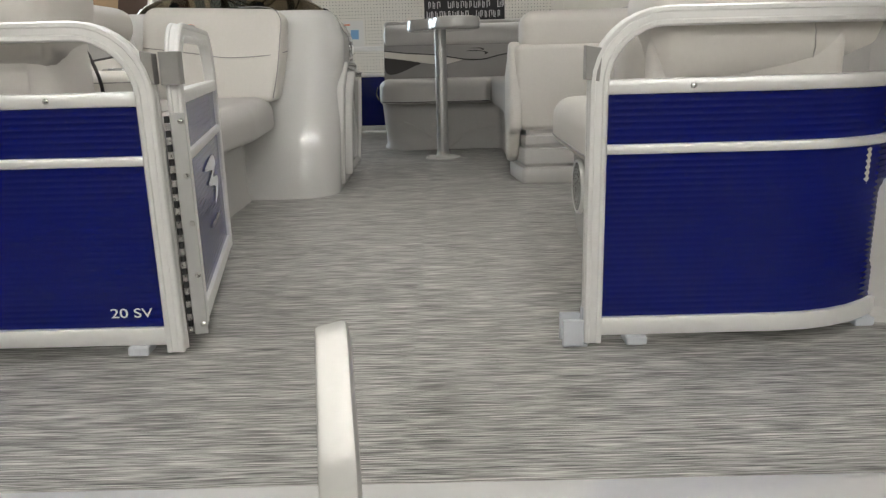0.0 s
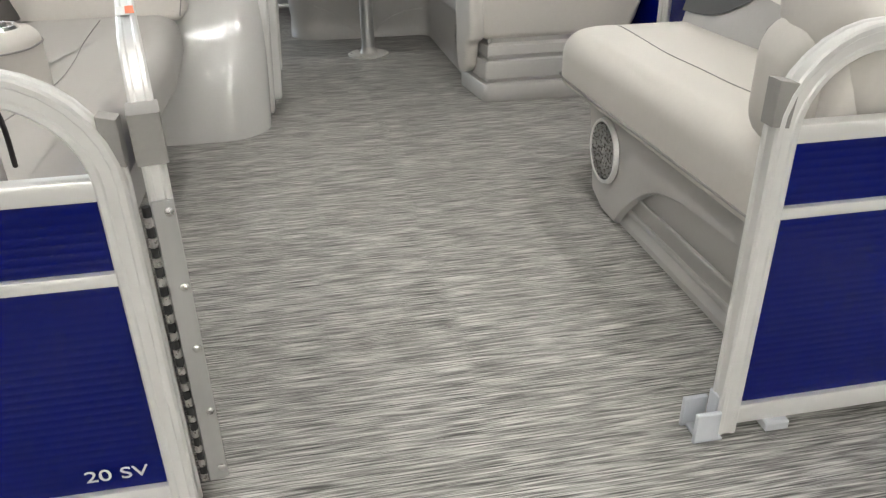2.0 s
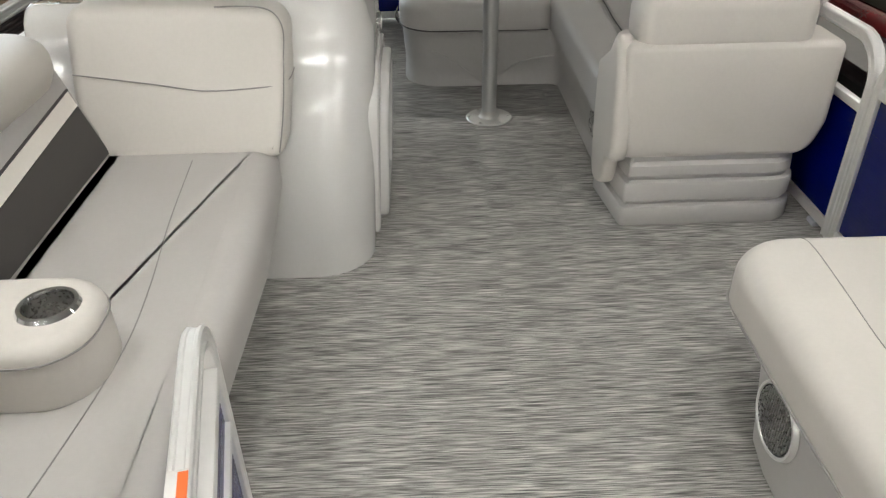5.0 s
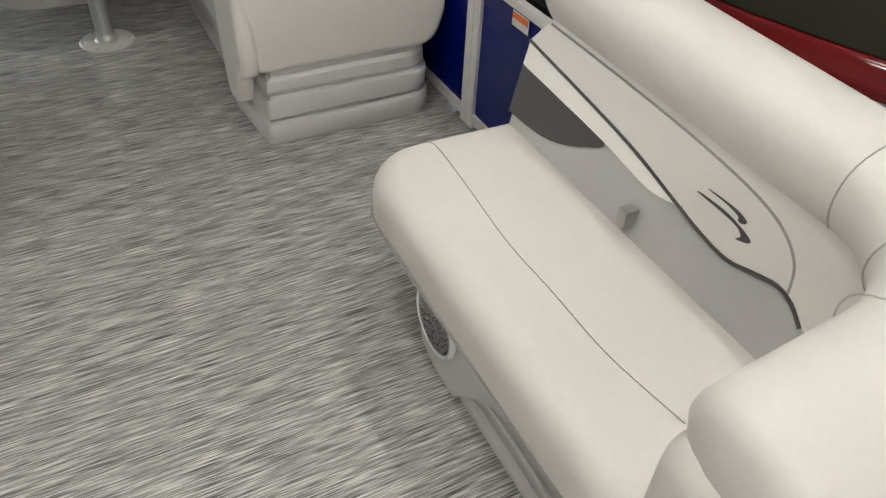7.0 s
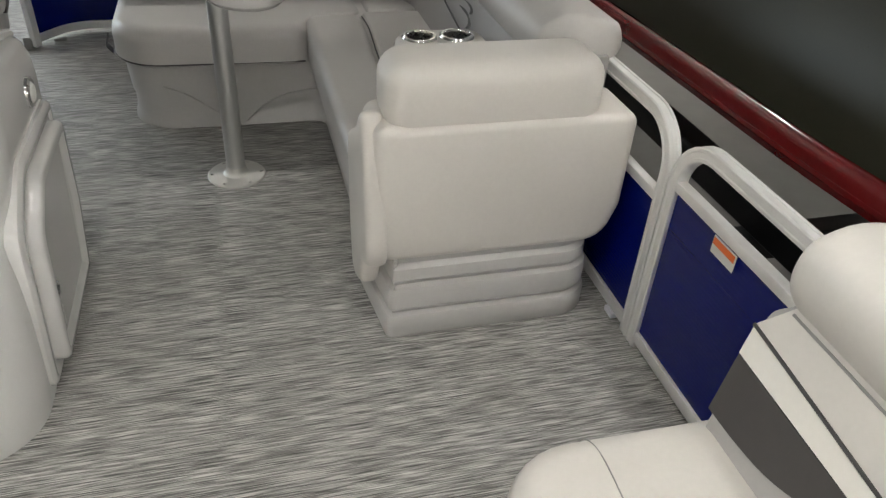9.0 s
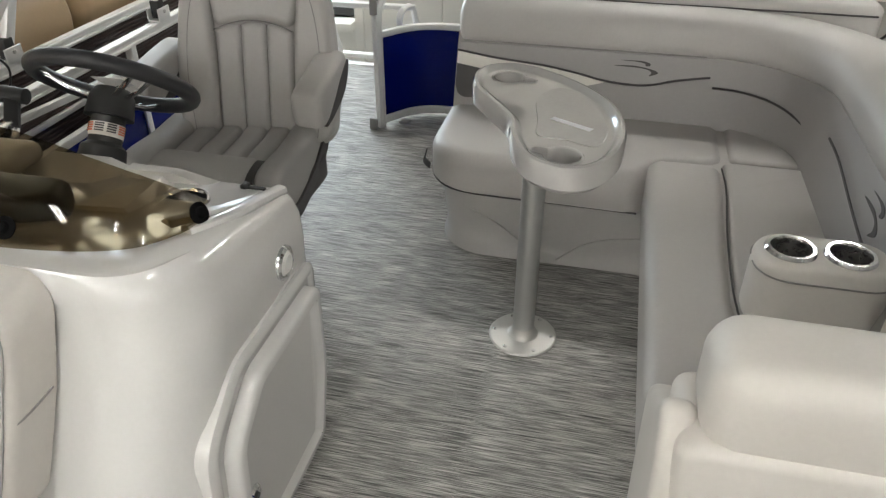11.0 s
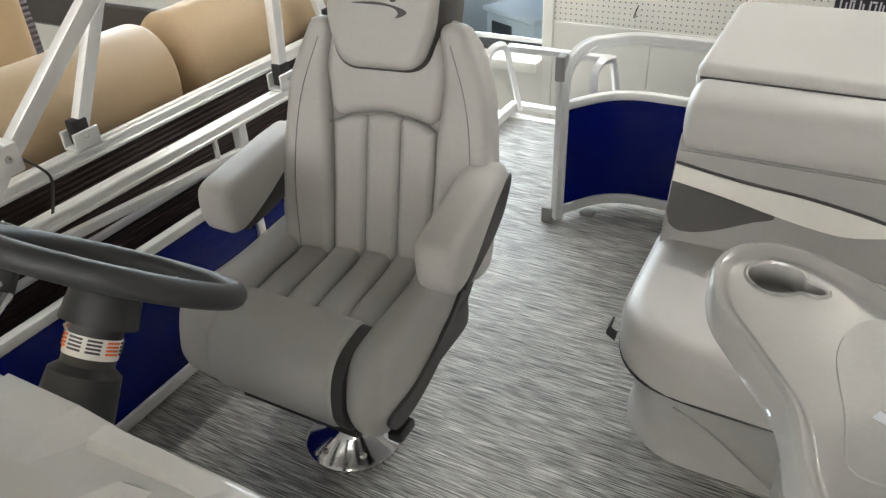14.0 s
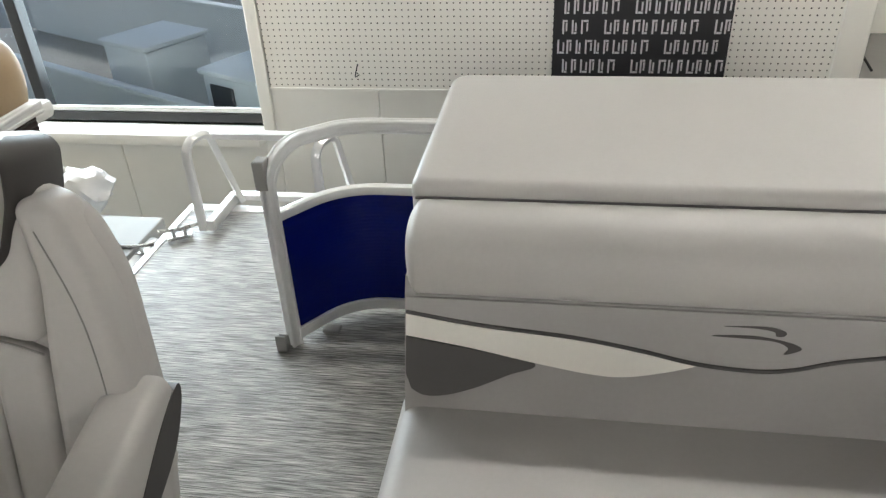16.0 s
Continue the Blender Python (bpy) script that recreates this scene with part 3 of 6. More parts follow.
for x, y in ((-0.95, 0.28), (0.32, 0.18)):
    bx = part("seat_box", moved(rbox(x, y, -0.9, x + 0.52, y + 0.55, -0.17, 0.02, 2), ym), OUT_WHITE, yard_boat)
    part("lid", moved(rbox(x - 0.02, y - 0.02, -0.165, x + 0.54, y + 0.57, -0.13, 0.01, 2), ym), OUT_WHITE, bx)
part("dark_well", moved(rbox(0.40, 0.165, -0.42, 0.62, 0.178, -0.22, 0.004, 1), ym), OUT_DARK, yard_boat)
for k in range(6):
    part("tow_rail", tube([(-5.0, 8.35 + k * 0.05, -0.70 - k * 0.03), (-1.5, 7.55 + k * 0.03, -0.72 - k * 0.05)], 0.012, 6), ALU, yard_boat)
outboard = thing("outboard_motor", "dark grey outboard motor standing outdoors", "motor", (-1.95, 7.75, -1.15))
part("cowl", moved(pad(rect(-0.15, -0.2, 0.15, 0.2, 0.1), -0.75, -0.42, 0.08), Matrix.Translation((-1.95, 7.75, 0.0))), OUT_DARK, outboard)
part("leg", rbox(-2.03, 7.66, -1.15, -1.87, 7.84, -0.74, 0.03, 2), OUT_DARK, outboard)
gear = thing("yard_gear", "dark heap of covered gear in the yard", "equipment", (-3.2, 8.0, -1.15))
part("cover", moved(pad(rect(-0.6, -0.1, 0.6, 0.1, 0.09), 0, 0.55, 0.08), Matrix.Translation((-3.0, 8.15, -1.15)) @ Matrix.Rotation(radians(-27), 4, "Z")), OUT_DARK, gear)
second = thing("yard_boat", "second pale boat standing further off outdoors", "boat", (-4, 13, -1.15))
part("hull", rbox(-9.0, 12.5, -1.15, 0.5, 14.2, -0.1, 0.06, 2), OUT_WHITE, second)
part("rail", rbox(-9.0, 12.45, 0.15, 0.5, 12.5, 0.19, 0.01, 1), ALU, second)
for k in range(12):
    part("post", rbox(-8.9 + k * 0.8, 12.45, -0.1, -8.86 + k * 0.8, 12.49, 0.16), ALU, second)
solid("backdrop", rbox(-40, 40, -1.15, 40, 40.5, 6), OUT_WHITE, "pale hazy distance beyond the yard", "backdrop", "structure")

# ---- the boat: deck and fences ----
X0, X1, BOW, STERN = -1.41, 1.10, 1.035, 6.26
FX0, FX1, FY, MIDX = -1.34, 1.03, 1.518, -0.155
solid("deck", rbox(X0, BOW, -0.045, X1, STERN, 0.0), FLOOR, "pontoon deck covered in streaky grey woven vinyl", "floor", "structure")
deck_edge = thing("deck_trim", "pale aluminium edge trim round the deck", "trim", (MIDX, 3.6, 0), kind="structure")
part("bow_trim", rbox(X0 - 0.03, BOW - 0.10, -0.09, X1 + 0.03, BOW, 0.006, 0.008, 2), ALU, deck_edge)
part("stern_trim", rbox(X0 - 0.03, STERN, -0.09, X1 + 0.03, STERN + 0.05, 0.006, 0.008, 2), ALU, deck_edge)
for a, b in ((X0 - 0.03, X0), (X1, X1 + 0.03)):
    part("side_trim", rbox(a, BOW, -0.09, b, STERN, 0.006, 0.006, 2), ALU, deck_edge)
under = thing("pontoon_frame", "aluminium pontoon tubes carrying the deck", "boat", (MIDX, 3.6, GROUND))
for x in (X0 + 0.35, X1 - 0.35):
    part("pontoon", moved(lathe([(0, 0), (0.1, 0.02), (0.27, 0.35), (0.30, 0.7), (0.30, 5.0), (0.28, 5.05), (0, 5.05)], 20), Matrix.Translation((x, 1.1, GROUND + 0.30)) @ Matrix.Rotation(-math.pi / 2, 4, "X")), ALU_RAW, under)
for k in range(9):
    y = 1.3 + k * 0.58
    part("cross_beam", rbox(X0, y - 0.03, -0.105, X1, y + 0.03, -0.046, 0.004, 1), ALU_RAW, under)

TOP, UPPER, MIDR, LOW = 0.600, 0.482, 0.372, 0.036
SIDE_TOP = 0.415


def plan_z(path, z):
    return [Vector((p.x, p.y, z)) for p in path]


def ribbed(path, z0, z1, pitch=0.011, depth=0.0011, inset=0.0):
    """Ribbed siding: an upright sheet that follows the plan, with shallow horizontal ribs."""
    n = max(2, int((z1 - z0) / pitch))
    front = []
    for k in range(n):
        z = z0 + (z1 - z0) * k / n
        s = (z1 - z0) / n
        front += [(0.003, z), (0.003 + depth, z + 0.35 * s), (0.003 + depth, z + 0.65 * s)]
    front.append((0.003, z1))
    sec = front + [(-a, z) for a, z in reversed(front)]
    return sweep(path, sec)


def fence(name, label, plan, radius, levels, uprights, ends=(True, True), corner=0.115, feet=(), top=TOP, short_mid=False):
    """A fence run on a plan line: hooped outer tube, level rails and ribbed blue panels between them.
    levels: rails as (z, height); uprights: distances of the inner posts along the plan."""
    f = thing(name, label, "fence", (plan[0][0], plan[0][1], 0))
    path = fillet([(x, y, 0) for x, y in plan], radius, 10)
    # outer hoop
    hoop = plan_z(path, top)
    if ends[0]:
        d = (hoop[1] - hoop[0]).normalized()
        hoop = fillet([hoop[0] - Vector((0, 0, top - 0.004)), hoop[0], hoop[0] + d * 0.26], corner, 8)[:-1] + [p for p in hoop if (p - hoop[0]).length > 0.2]
    if ends[1]:
        e = hoop[-1]
        d = (hoop[-2] - e).normalized()
        tail = fillet([e + d * 0.26, e, e - Vector((0, 0, top - 0.004))], corner, 8)[1:]
        hoop = [p for p in hoop if (p - e).length > 0.2] + tail
    upv = (hoop[1] - hoop[0]).cross(Vector((0, 0, 1)))
    first = Vector((0, 0, 1)) if not ends[0] else None
    if ends[0]:
        h = (path[1] - path[0]).normalized()
        first = -h
    part("hoop_rail", sweep(hoop, grooved_section(0.032, 0.034), up=first), ALU, f)
    trim = 0.012
    inner = [path[0] + (path[1] - path[0]).normalized() * (trim if ends[0] else 0)] + path[1:-1] + [path[-1] + (path[-2] - path[-1]).normalized() * (trim if ends[1] else 0)]
    for i, (z, h) in enumerate(levels):
        if short_mid and i == 1:
            part("panel_joint", ribbed(inner[-2:], z - h / 2, z + h / 2), BLUE, f)
            part("rail", sweep(plan_z(inner[:-1], z), box_section(0.026, h)), ALU, f)
            continue
        part("rail", sweep(plan_z(inner, z), box_section(0.026, h)), ALU, f)
    for (za, ha), (zb, hb) in zip(levels, levels[1:]):
        part("panel", ribbed(inner, za + ha / 2 - 0.003, zb - hb / 2 + 0.003), BLUE, f, "deep blue ribbed metal siding")
    # inner posts
    run, acc = [0.0], 0.0
    for a, b in zip(path, path[1:]):
        acc += (b - a).length
        run.append(acc)
    for s in uprights:
        for k in range(len(path) - 1):
            if run[k] <= s <= run[k + 1]:
                t = (s - run[k]) / (run[k + 1] - run[k])
                p = path[k].lerp(path[k + 1], t)
                d = (path[k + 1] - path[k]).normalized()
                part("post", sweep([p + Vector((0, 0, 0.0)), p + Vector((0, 0, top - 0.014))], box_section(0.028, 0.028), up=d), ALU, f)
                break
    for s in feet:
        for k in range(len(path) - 1):
            if run[k] <= s <= run[k + 1]:
                p = path[k].lerp(path[k + 1], (s - run[k]) / (run[k + 1] - run[k]))
                part("foot", rbox(p.x - 0.02, p.y - 0.022, 0.0, p.x + 0.02, p.y + 0.022, 0.018, 0.003, 1), CLEAR_GREY, f, "small pale plastic deck foot")
                break
    return f


BOW_LEVELS = [(LOW, 0.036), (MIDR, 0.018), (UPPER, 0.026)]
SIDE_LEVELS = [(LOW, 0.036), (SIDE_TOP, 0.026)]
port = fence("bow_fence", "silver aluminium bow fence with blue ribbed panels and small lettering", [(-0.455, FY), (FX0, FY), (FX0, 3.0)], [0, 0.40, 0], BOW_LEVELS, [], feet=(0.07, 0.5), ends=(True, False))
part("model_lettering", text_mesh("20 SV", 0.033, Matrix.Translation((-0.574, FY - 0.0075, 0.074)) @ Matrix.Rotation(math.pi / 2, 4, "X") @ Matrix.Diagonal((1.05, 0.8, 1, 1))), LETTER, port, "small silver-white model lettering")
for x, z in ((-0.63, UPPER),):
    part("screw", bolt((x, FY - 0.013, z), (0, -1, 0)), STEEL, port)
part("hinge_plate", plate([(-0.010, -0.030), (0.014, -0.036), (0.014, 0.030), (-0.010, 0.036)], 0.034, Matrix.Translation((-0.447, FY + 0.012, 0.535)) @ Matrix.Diagonal((0.85, 0.7, 0.8, 1)) @ UPRIGHT_XZ), BRACKET, port, "grey nylon hinge bracket")
star = fence("bow_fence", "silver aluminium bow fence with curved blue ribbed panels", [(0.344, FY - 0.006), (FX1, FY - 0.006), (FX1, 3.185)], [0, 0.40, 0], BOW_LEVELS, [], feet=(0.083, 0.57), short_mid=True)
part("screw", bolt((0.51, FY - 0.019, UPPER), (0, -1, 0)), STEEL, star)
part("latch_plate", plate([(-0.024, -0.034), (0.006, -0.038), (0.012, 0.028), (-0.024, 0.034)], 0.034, Matrix.Translation((0.339, FY + 0.004, 0.525)) @ Matrix.Diagonal((0.8, 0.75, 0.85, 1)) @ UPRIGHT_XZ), BRACKET, star, "grey nylon latch bracket")
part("gate_catch", join(rbox(0.286, FY - 0.030, 0.0, 0.326, FY - 0.022, 0.055, 0.002, 1), rbox(0.286, FY + 0.012, 0.0, 0.326, FY + 0.020, 0.055, 0.002, 1), rbox(0.294, FY - 0.03, 0.0, 0.334, FY + 0.02, 0.006, 0.002, 1), rbox(0.326, FY - 0.012, 0.0, 0.334, FY + 0.014, 0.07, 0.002, 1)), CLEAR_GREY, star, "pale plastic gate catch on the deck")
part("warning_label", join(rbox(FX1 - 0.0105, 2.925, 0.425, FX1 - 0.0095, 3.005, 0.466)), LABEL_WHITE, star, "small white and orange warning label")
part("label_band", rbox(FX1 - 0.0125, 2.928, 0.447, FX1 - 0.0115, 3.002, 0.463), LABEL_ORANGE, star)
stern_star = fence("side_fence", "silver aluminium side fence with a blue ribbed panel", [(FX1, 3.225), (FX1, 5.69), (-0.62, 5.69), (-0.752, 5.51)], [0, 0.35, 0.22, 0], SIDE_LEVELS, [0.9, 1.8], feet=(0.08,))
part("gate_catch", join(rbox(-0.795, 5.47, 0.0, -0.765, 5.478, 0.055, 0.002, 1), rbox(-0.795, 5.50, 0.0, -0.765, 5.508, 0.04, 0.002, 1), rbox(-0.795, 5.47, 0.0, -0.765, 5.508, 0.006, 0.002, 1)), BRACKET, stern_star, "grey gate catch on the deck")
part("hinge_plate", rbox(-0.776, 5.49, 0.50, -0.744, 5.53, 0.58, 0.003, 1), BRACKET, stern_star, "grey nylon bracket")
part("foot", rbox(-0.69, 5.565, 0, -0.64, 5.60, 0.012, 0.003, 1), BRACKET, stern_star)
port_side = fence("side_fence", "silver aluminium side fence beside the helm with a blue panel", [(FX0, 3.04), (FX0, 5.42)], [0, 0], SIDE_LEVELS, [0.55, 1.65])
part("lower_brace", sweep(smooth_curve([(FX0, 3.62, 0.585), (FX0, 4.0, 0.56), (FX0, 4.5, 0.525), (FX0, 5.0, 0.49)]), box_section(0.02, 0.022)), ALU, port_side, "slim sloping brace under the top rail")
for y, z in ((3.8, 0.575), (4.6, 0.52)):
    part("strut", sweep([(FX0, y, z), (FX0, y, TOP - 0.016)], box_section(0.012, 0.012), up=(0, 1, 0)), ALU, port_side)
part("warning_label", rbox(FX0 + 0.0095, 4.07, 0.30, FX0 + 0.0105, 4.25, 0.385), LABEL_WHITE, port_side, "white and orange warning label")
part("label_band", rbox(FX0 + 0.0115, 4.075, 0.345, FX0 + 0.0125, 4.15, 0.38), LABEL_ORANGE, port_side)
part("label_band", rbox(FX0 + 0.0115, 4.155, 0.31, FX0 + 0.0125, 4.245, 0.38), LABEL_YELLOW, port_side)

# the bow gate, folded open
gate = thing("bow_gate", "open aluminium bow gate with blue panels folded back beside the seat", "gate", (-0.43, 1.555, 0))
GA, GB = Vector((-0.416, 1.552, 0)), Vector((-0.540, 2.175, 0))
gd = (GB - GA).normalized()
gp = [GA, GB]
hoop = fillet([GA + Vector((0, 0, 0.045)), GA + Vector((0, 0, TOP)), GB + Vector((0, 0, TOP)), GB + Vector((0, 0, 0.045))], [0, 0.115, 0.115, 0], 8)
part("hoop_rail", sweep(hoop, grooved_section(0.027, 0.034), up=-gd), ALU, gate)
gi = [GA + gd * 0.012, GB - gd * 0.012]
for z, h in ((0.062, 0.034), (MIDR, 0.018), (UPPER, 0.026)):
    part("rail", sweep(plan_z(gi, z), box_section(0.026, h)), ALU, gate)
for za, zb in ((0.076, MIDR - 0.006), (MIDR + 0.006, UPPER - 0.01)):
    part("panel", ribbed(gi, za, zb), BLUE, gate, "deep blue ribbed metal siding")
gm = Matrix.Translation(GA) @ Matrix.Rotation(math.atan2(gd.y, gd.x), 4, "Z")
swoosh = smooth_curve([(0.25, 0.31, 0), (0.42, 0.325, 0), (0.47, 0.30, 0), (0.40, 0.275, 0), (0.50, 0.262, 0), (0.47, 0.225, 0), (0.40, 0.21, 0), (0.44, 0.245, 0), (0.30, 0.27, 0), (0.40, 0.29, 0)], 4, True)
part("emblem", moved(rings([(p.x, p.y) for p in swoosh], [(0, 0), (0, 0.0008)]), gm @ Matrix.Translation((0, -0.0065, 0)) @ UPRIGHT_XZ), LETTER, gate, "pale curved emblem")
part("emblem_bar", moved(rbox(0.30, -0.0075, 0.170, 0.46, -0.0065, 0.180), gm), STEEL, gate)
part("top_bracket", sweep([GA - gd * 0.014 + Vector((0, 0, 0.505)), GA - gd * 0.014 + Vector((0, 0, 0.562))], box_section(0.034, 0.056), up=-gd), BRACKET, gate, "grey nylon hinge bracket")
part("hinge_leaf", moved(rbox(-0.022, -0.0135, 0.03, -0.0185, 0.012, 0.455, 0.001, 1), gm), ALU_RAW, gate, "long steel hinge leaf")
for k in range(32):
    part("hinge_knuckle", moved(lathe([(0, 0), (0.0052, 0), (0.0052, 0.0118), (0, 0.0118)], 8), Matrix.Translation((-0.4295, 1.529, 0.035 + k * 0.013))), BLACK if k % 2 else STEEL, gate)
for z in (0.05, 0.15, 0.25, 0.34, 0.44):
    part("screw", moved(bolt((-0.022, -0.006, z), (-1, 0, 0), 0.006, 0.004), gm), STEEL, gate)
part("warning_label", moved(rbox(0.245, -0.012, TOP + 0.0175, 0.315, 0.012, TOP + 0.0185), gm), LABEL_WHITE, gate, "white and orange warning label")
part("label_band", moved(rbox(0.249, -0.011, TOP + 0.0187, 0.311, 0.0, TOP + 0.0194), gm), LABEL_ORANGE, gate)

# bow boarding ladder folded up on the deck edge
bow_ladder = thing("boarding_ladder", "folded aluminium boarding ladder hoop at the bow edge", "ladder", (0.0, 0.95, 0))
for x in (-0.042,):
    hoop = fillet([(x + 0.045, 0.46, -0.35), (x + 0.025, 0.68, 0.215), (x + 0.0, 0.845, 0.287), (x - 0.010, 0.895, 0.265), (x - 0.018, 0.955, -0.06)], [0, 0.09, 0.04, 0.03, 0], 8)
    part("hoop", sweep(hoop, box_section(0.032, 0.022, 0.004), up=(0, 1, 0)), SATIN_ALU, bow_ladder)

# stern ladder and fittings
stern_ladder = thing("boarding_ladder", "folded aluminium stern ladder with hooped handrails", "ladder", (-1.28, 6.2, 0))
for x in (-1.26, -0.80):
    hoop = fillet([(x - 0.03, 6.10, 0.012), (x - 0.03, 6.10, 0.35), (x + 0.01, 6.20, 0.355), (x + 0.03, 6.32, 0.02)], [0, 0.06, 0.05, 0], 6)
    part("handrail", sweep(hoop, box_section(0.030, 0.022, 0.004), up=(0, 1, 0)), ALU, stern_ladder)
    part("stile", sweep([(x, 6.10, 0.03), (x, 6.33, 0.03)], box_section(0.03, 0.04)), ALU, stern_ladder)
for y, z in ((6.22, 0.335), (6.34, 0.03)):
    part("tread", rbox(-1.245, y - 0.02, z - 0.012, -0.785, y + 0.02, z + 0.012, 0.004, 1), ALU, stern_ladder)
for x, y, rot in ((-1.36, 6.05, 0.5), (-1.50, 5.98, 0.2)):
    cl = thing("deck_cleat", "small polished metal mooring cleat on the deck corner", "cleat", (x, y, 0))
    m = Matrix.Translation((x, y, 0.006 if x > -1.41 else -0.03)) @ Matrix.Rotation(rot, 4, "Z")
    part("base", moved(rbox(-0.045, -0.018, 0, 0.045, 0.018, 0.012, 0.004, 2), m), STEEL, cl)
    part("horn", moved(join(tube(smooth_curve([(-0.07, 0, 0.042), (-0.03, 0, 0.036), (0.03, 0, 0.036), (0.07, 0, 0.042)]), 0.007, 8), tube([(-0.02, 0, 0.005), (-0.02, 0, 0.036)], 0.008, 8), tube([(0.02, 0, 0.005), (0.02, 0, 0.036)], 0.008, 8)), m), STEEL, cl)

# ---- upholstery ----
def welt(path, parent, r=0.0035, mat=None, name="piping", label=""):
    return part(name, tube(path, r, 6), mat or PIPING, parent, label)


def emblem(parent, m, s=1.0):
    """A stitched emblem: two curved strokes."""
    a = smooth_curve([(-0.075, 0.030, 0), (0.0, 0.034, 0), (0.034, 0.024, 0), (0.034, 0.012, 0), (0.020, 0.010, 0), (0.014, 0.022, 0), (-0.02, 0.0285, 0)], 5, True)
    b = smooth_curve([(-0.095, 0.002, 0), (-0.02, 0.008, 0), (0.046, -0.006, 0), (0.066, -0.022, 0), (0.036, -0.038, 0), (0.042, -0.020, 0), (0.01, -0.003, 0)], 5, True)
    bm = join(rings([(p.x * s, p.y * s) for p in a], [(0, 0), (0, 0.002)]), rings([(p.x * s, p.y * s) for p in b], [(0, 0), (0, 0.002)]))
    part("emblem", moved(bm, m), VINYL_DARK, parent, "dark stitched emblem")


def cup_holder(parent, x, y, z, r=0.042, depth=0.06):
    c = part("cup_rim", lathe([(r, 0), (r + 0.003, 0.004), (r + 0.009, 0.005), (r + 0.011, 0.0), (r + 0.008, -0.004), (r, -0.004)], 28, Matrix.Translation((x, y, z))), CHROME, parent, "polished steel cup rim")
    part("cup_well", lathe([(r, 0.002), (r, -depth), (0, -depth)], 28, Matrix.Translation((x, y, z))), STEEL, c, "steel cup liner")


def arm_box(name, label, x0, y0, x1, y1, z0, z1, cups):
    """A padded armrest block with round cup wells cut through its top."""
    t = thing(name, label, "armrest", ((x0 + x1) / 2, (y0 + y1) / 2, z0))
    body = pad(rect(x0, y0, x1, y1, min(x1 - x0, y1 - y0) * 0.42, 8), z0, z1, 0.03, 0.012)
    body = cut(body, *[lathe([(0, -0.075), (0.041, -0.075), (0.041, 0.02), (0, 0.02)], 28, Matrix.Translation((x, y, z1))) for x, y in cups])
    part("body", body, VINYL, t)
    for x, y in cups:
        part("cup_liner", lathe([(0.0395, 0.004), (0.0395, -0.07), (0.0, -0.07), (0.0, -0.072), (0.0405, -0.072), (0.0405, 0.003)], 28, Matrix.Translation((x, y, z1))), STEEL, t, "brushed steel cup liner")
        part("cup_rim", lathe([(0.0385, 0.001), (0.040, 0.006), (0.047, 0.006), (0.051, 0.0), (0.042, -0.002)], 28, Matrix.Translation((x, y, z1))), CHROME, t, "polished steel cup rim")
    welt([(p.x, p.y, z1 - 0.03) for p in rect(x0 - 0.001, y0 - 0.001, x1 + 0.001, y1 + 0.001, min(x1 - x0, y1 - y0) * 0.42, 8)] , t, 0.0018, SEAM, "seam")
    return t


SEAT = 0.40

# starboard bow bench
sb = thing("bow_bench", "pale grey vinyl bow bench with a moulded base and speaker", "bench", (0.75, 2.1, 0))
base_line = fillet([(0.485, 1.58, 0), (0.485, 2.36, 0), (0.56, 2.50, 0), (0.98, 2.52, 0), (0.98, 1.58, 0)], [0, 0.06, 0.06, 0.02, 0], 5, True)
part("base", rings(base_line, [(0.0, 0.0), (0.0, 0.015), (0.012, 0.03), (0.012, 0.115), (0.004, 0.13), (0.004, 0.27), (0.02, 0.29)]), BASE_SHELL, sb)
for z in (0.055, 0.10):
    part("base_ridge", sweep([(0.484, 1.60, z), (0.484, 2.21 - z * 0.4, z)], box_section(0.008, 0.010, 0.003)), BASE_SHELL, sb)
arch = smooth_curve([(2.245, 0.0, 0), (2.20, 0.055, 0), (2.10, 0.135, 0), (2.0, 0.17, 0), (1.85, 0.185, 0), (1.62, 0.19, 0)], 6)
arch_shape = [(p.x, p.y) for p in arch] + [(1.60, 0.275), (2.47, 0.275), (2.40, 0.03), (2.33, 0.002)]
part("side_moulding", moved(rings(fillet([(a, b, 0) for a, b in arch_shape], 0.01, 3, True), [(0, 0), (0, 0.010), (0.005, 0.017)]), Matrix.Translation((0.487, 0, 0)) @ Matrix(((0, 0, -1, 0), (1, 0, 0, 0), (0, 1, 0, 0), (0, 0, 0, 1)))), BASE_SHELL, sb)
spk = part("speaker", lathe([(0.078, 0.0), (0.078, 0.006), (0.070, 0.012), (0.066, 0.007), (0, 0.009)], 32, aim((0.471, 2.328, 0.160), (-1, 0, 0))), DARK_GREY, sb, "round speaker")
part("speaker_ring", lathe([(0.068, 0.006), (0.072, 0.014), (0.078, 0.014), (0.082, 0.004), (0.078, 0.0)], 36, aim((0.471, 2.328, 0.160), (-1, 0, 0))), ALU, spk, "silver speaker ring")
bars = []
for k in range(-8, 9):
    h = k * 0.0078
    w = math.sqrt(max(0.0, 0.066 ** 2 - h * h))
    bars.append(rbox(0.457, 2.328 + h - 0.0020, 0.160 - w, 0.461, 2.328 + h + 0.0020, 0.160 + w))
part("grille", join(*bars), STEEL, spk, "slotted metal speaker grille")
seat_line = fillet([(0.414, 1.55, 0), (0.414, 2.635, 0), (0.84, 2.63, 0), (0.88, 1.55, 0)], [0.05, 0.13, 0.03, 0.03], 8, True)
part("seat", pad(seat_line, 0.275, SEAT + 0.008, 0.055, 0.02, 6), VINYL, sb)
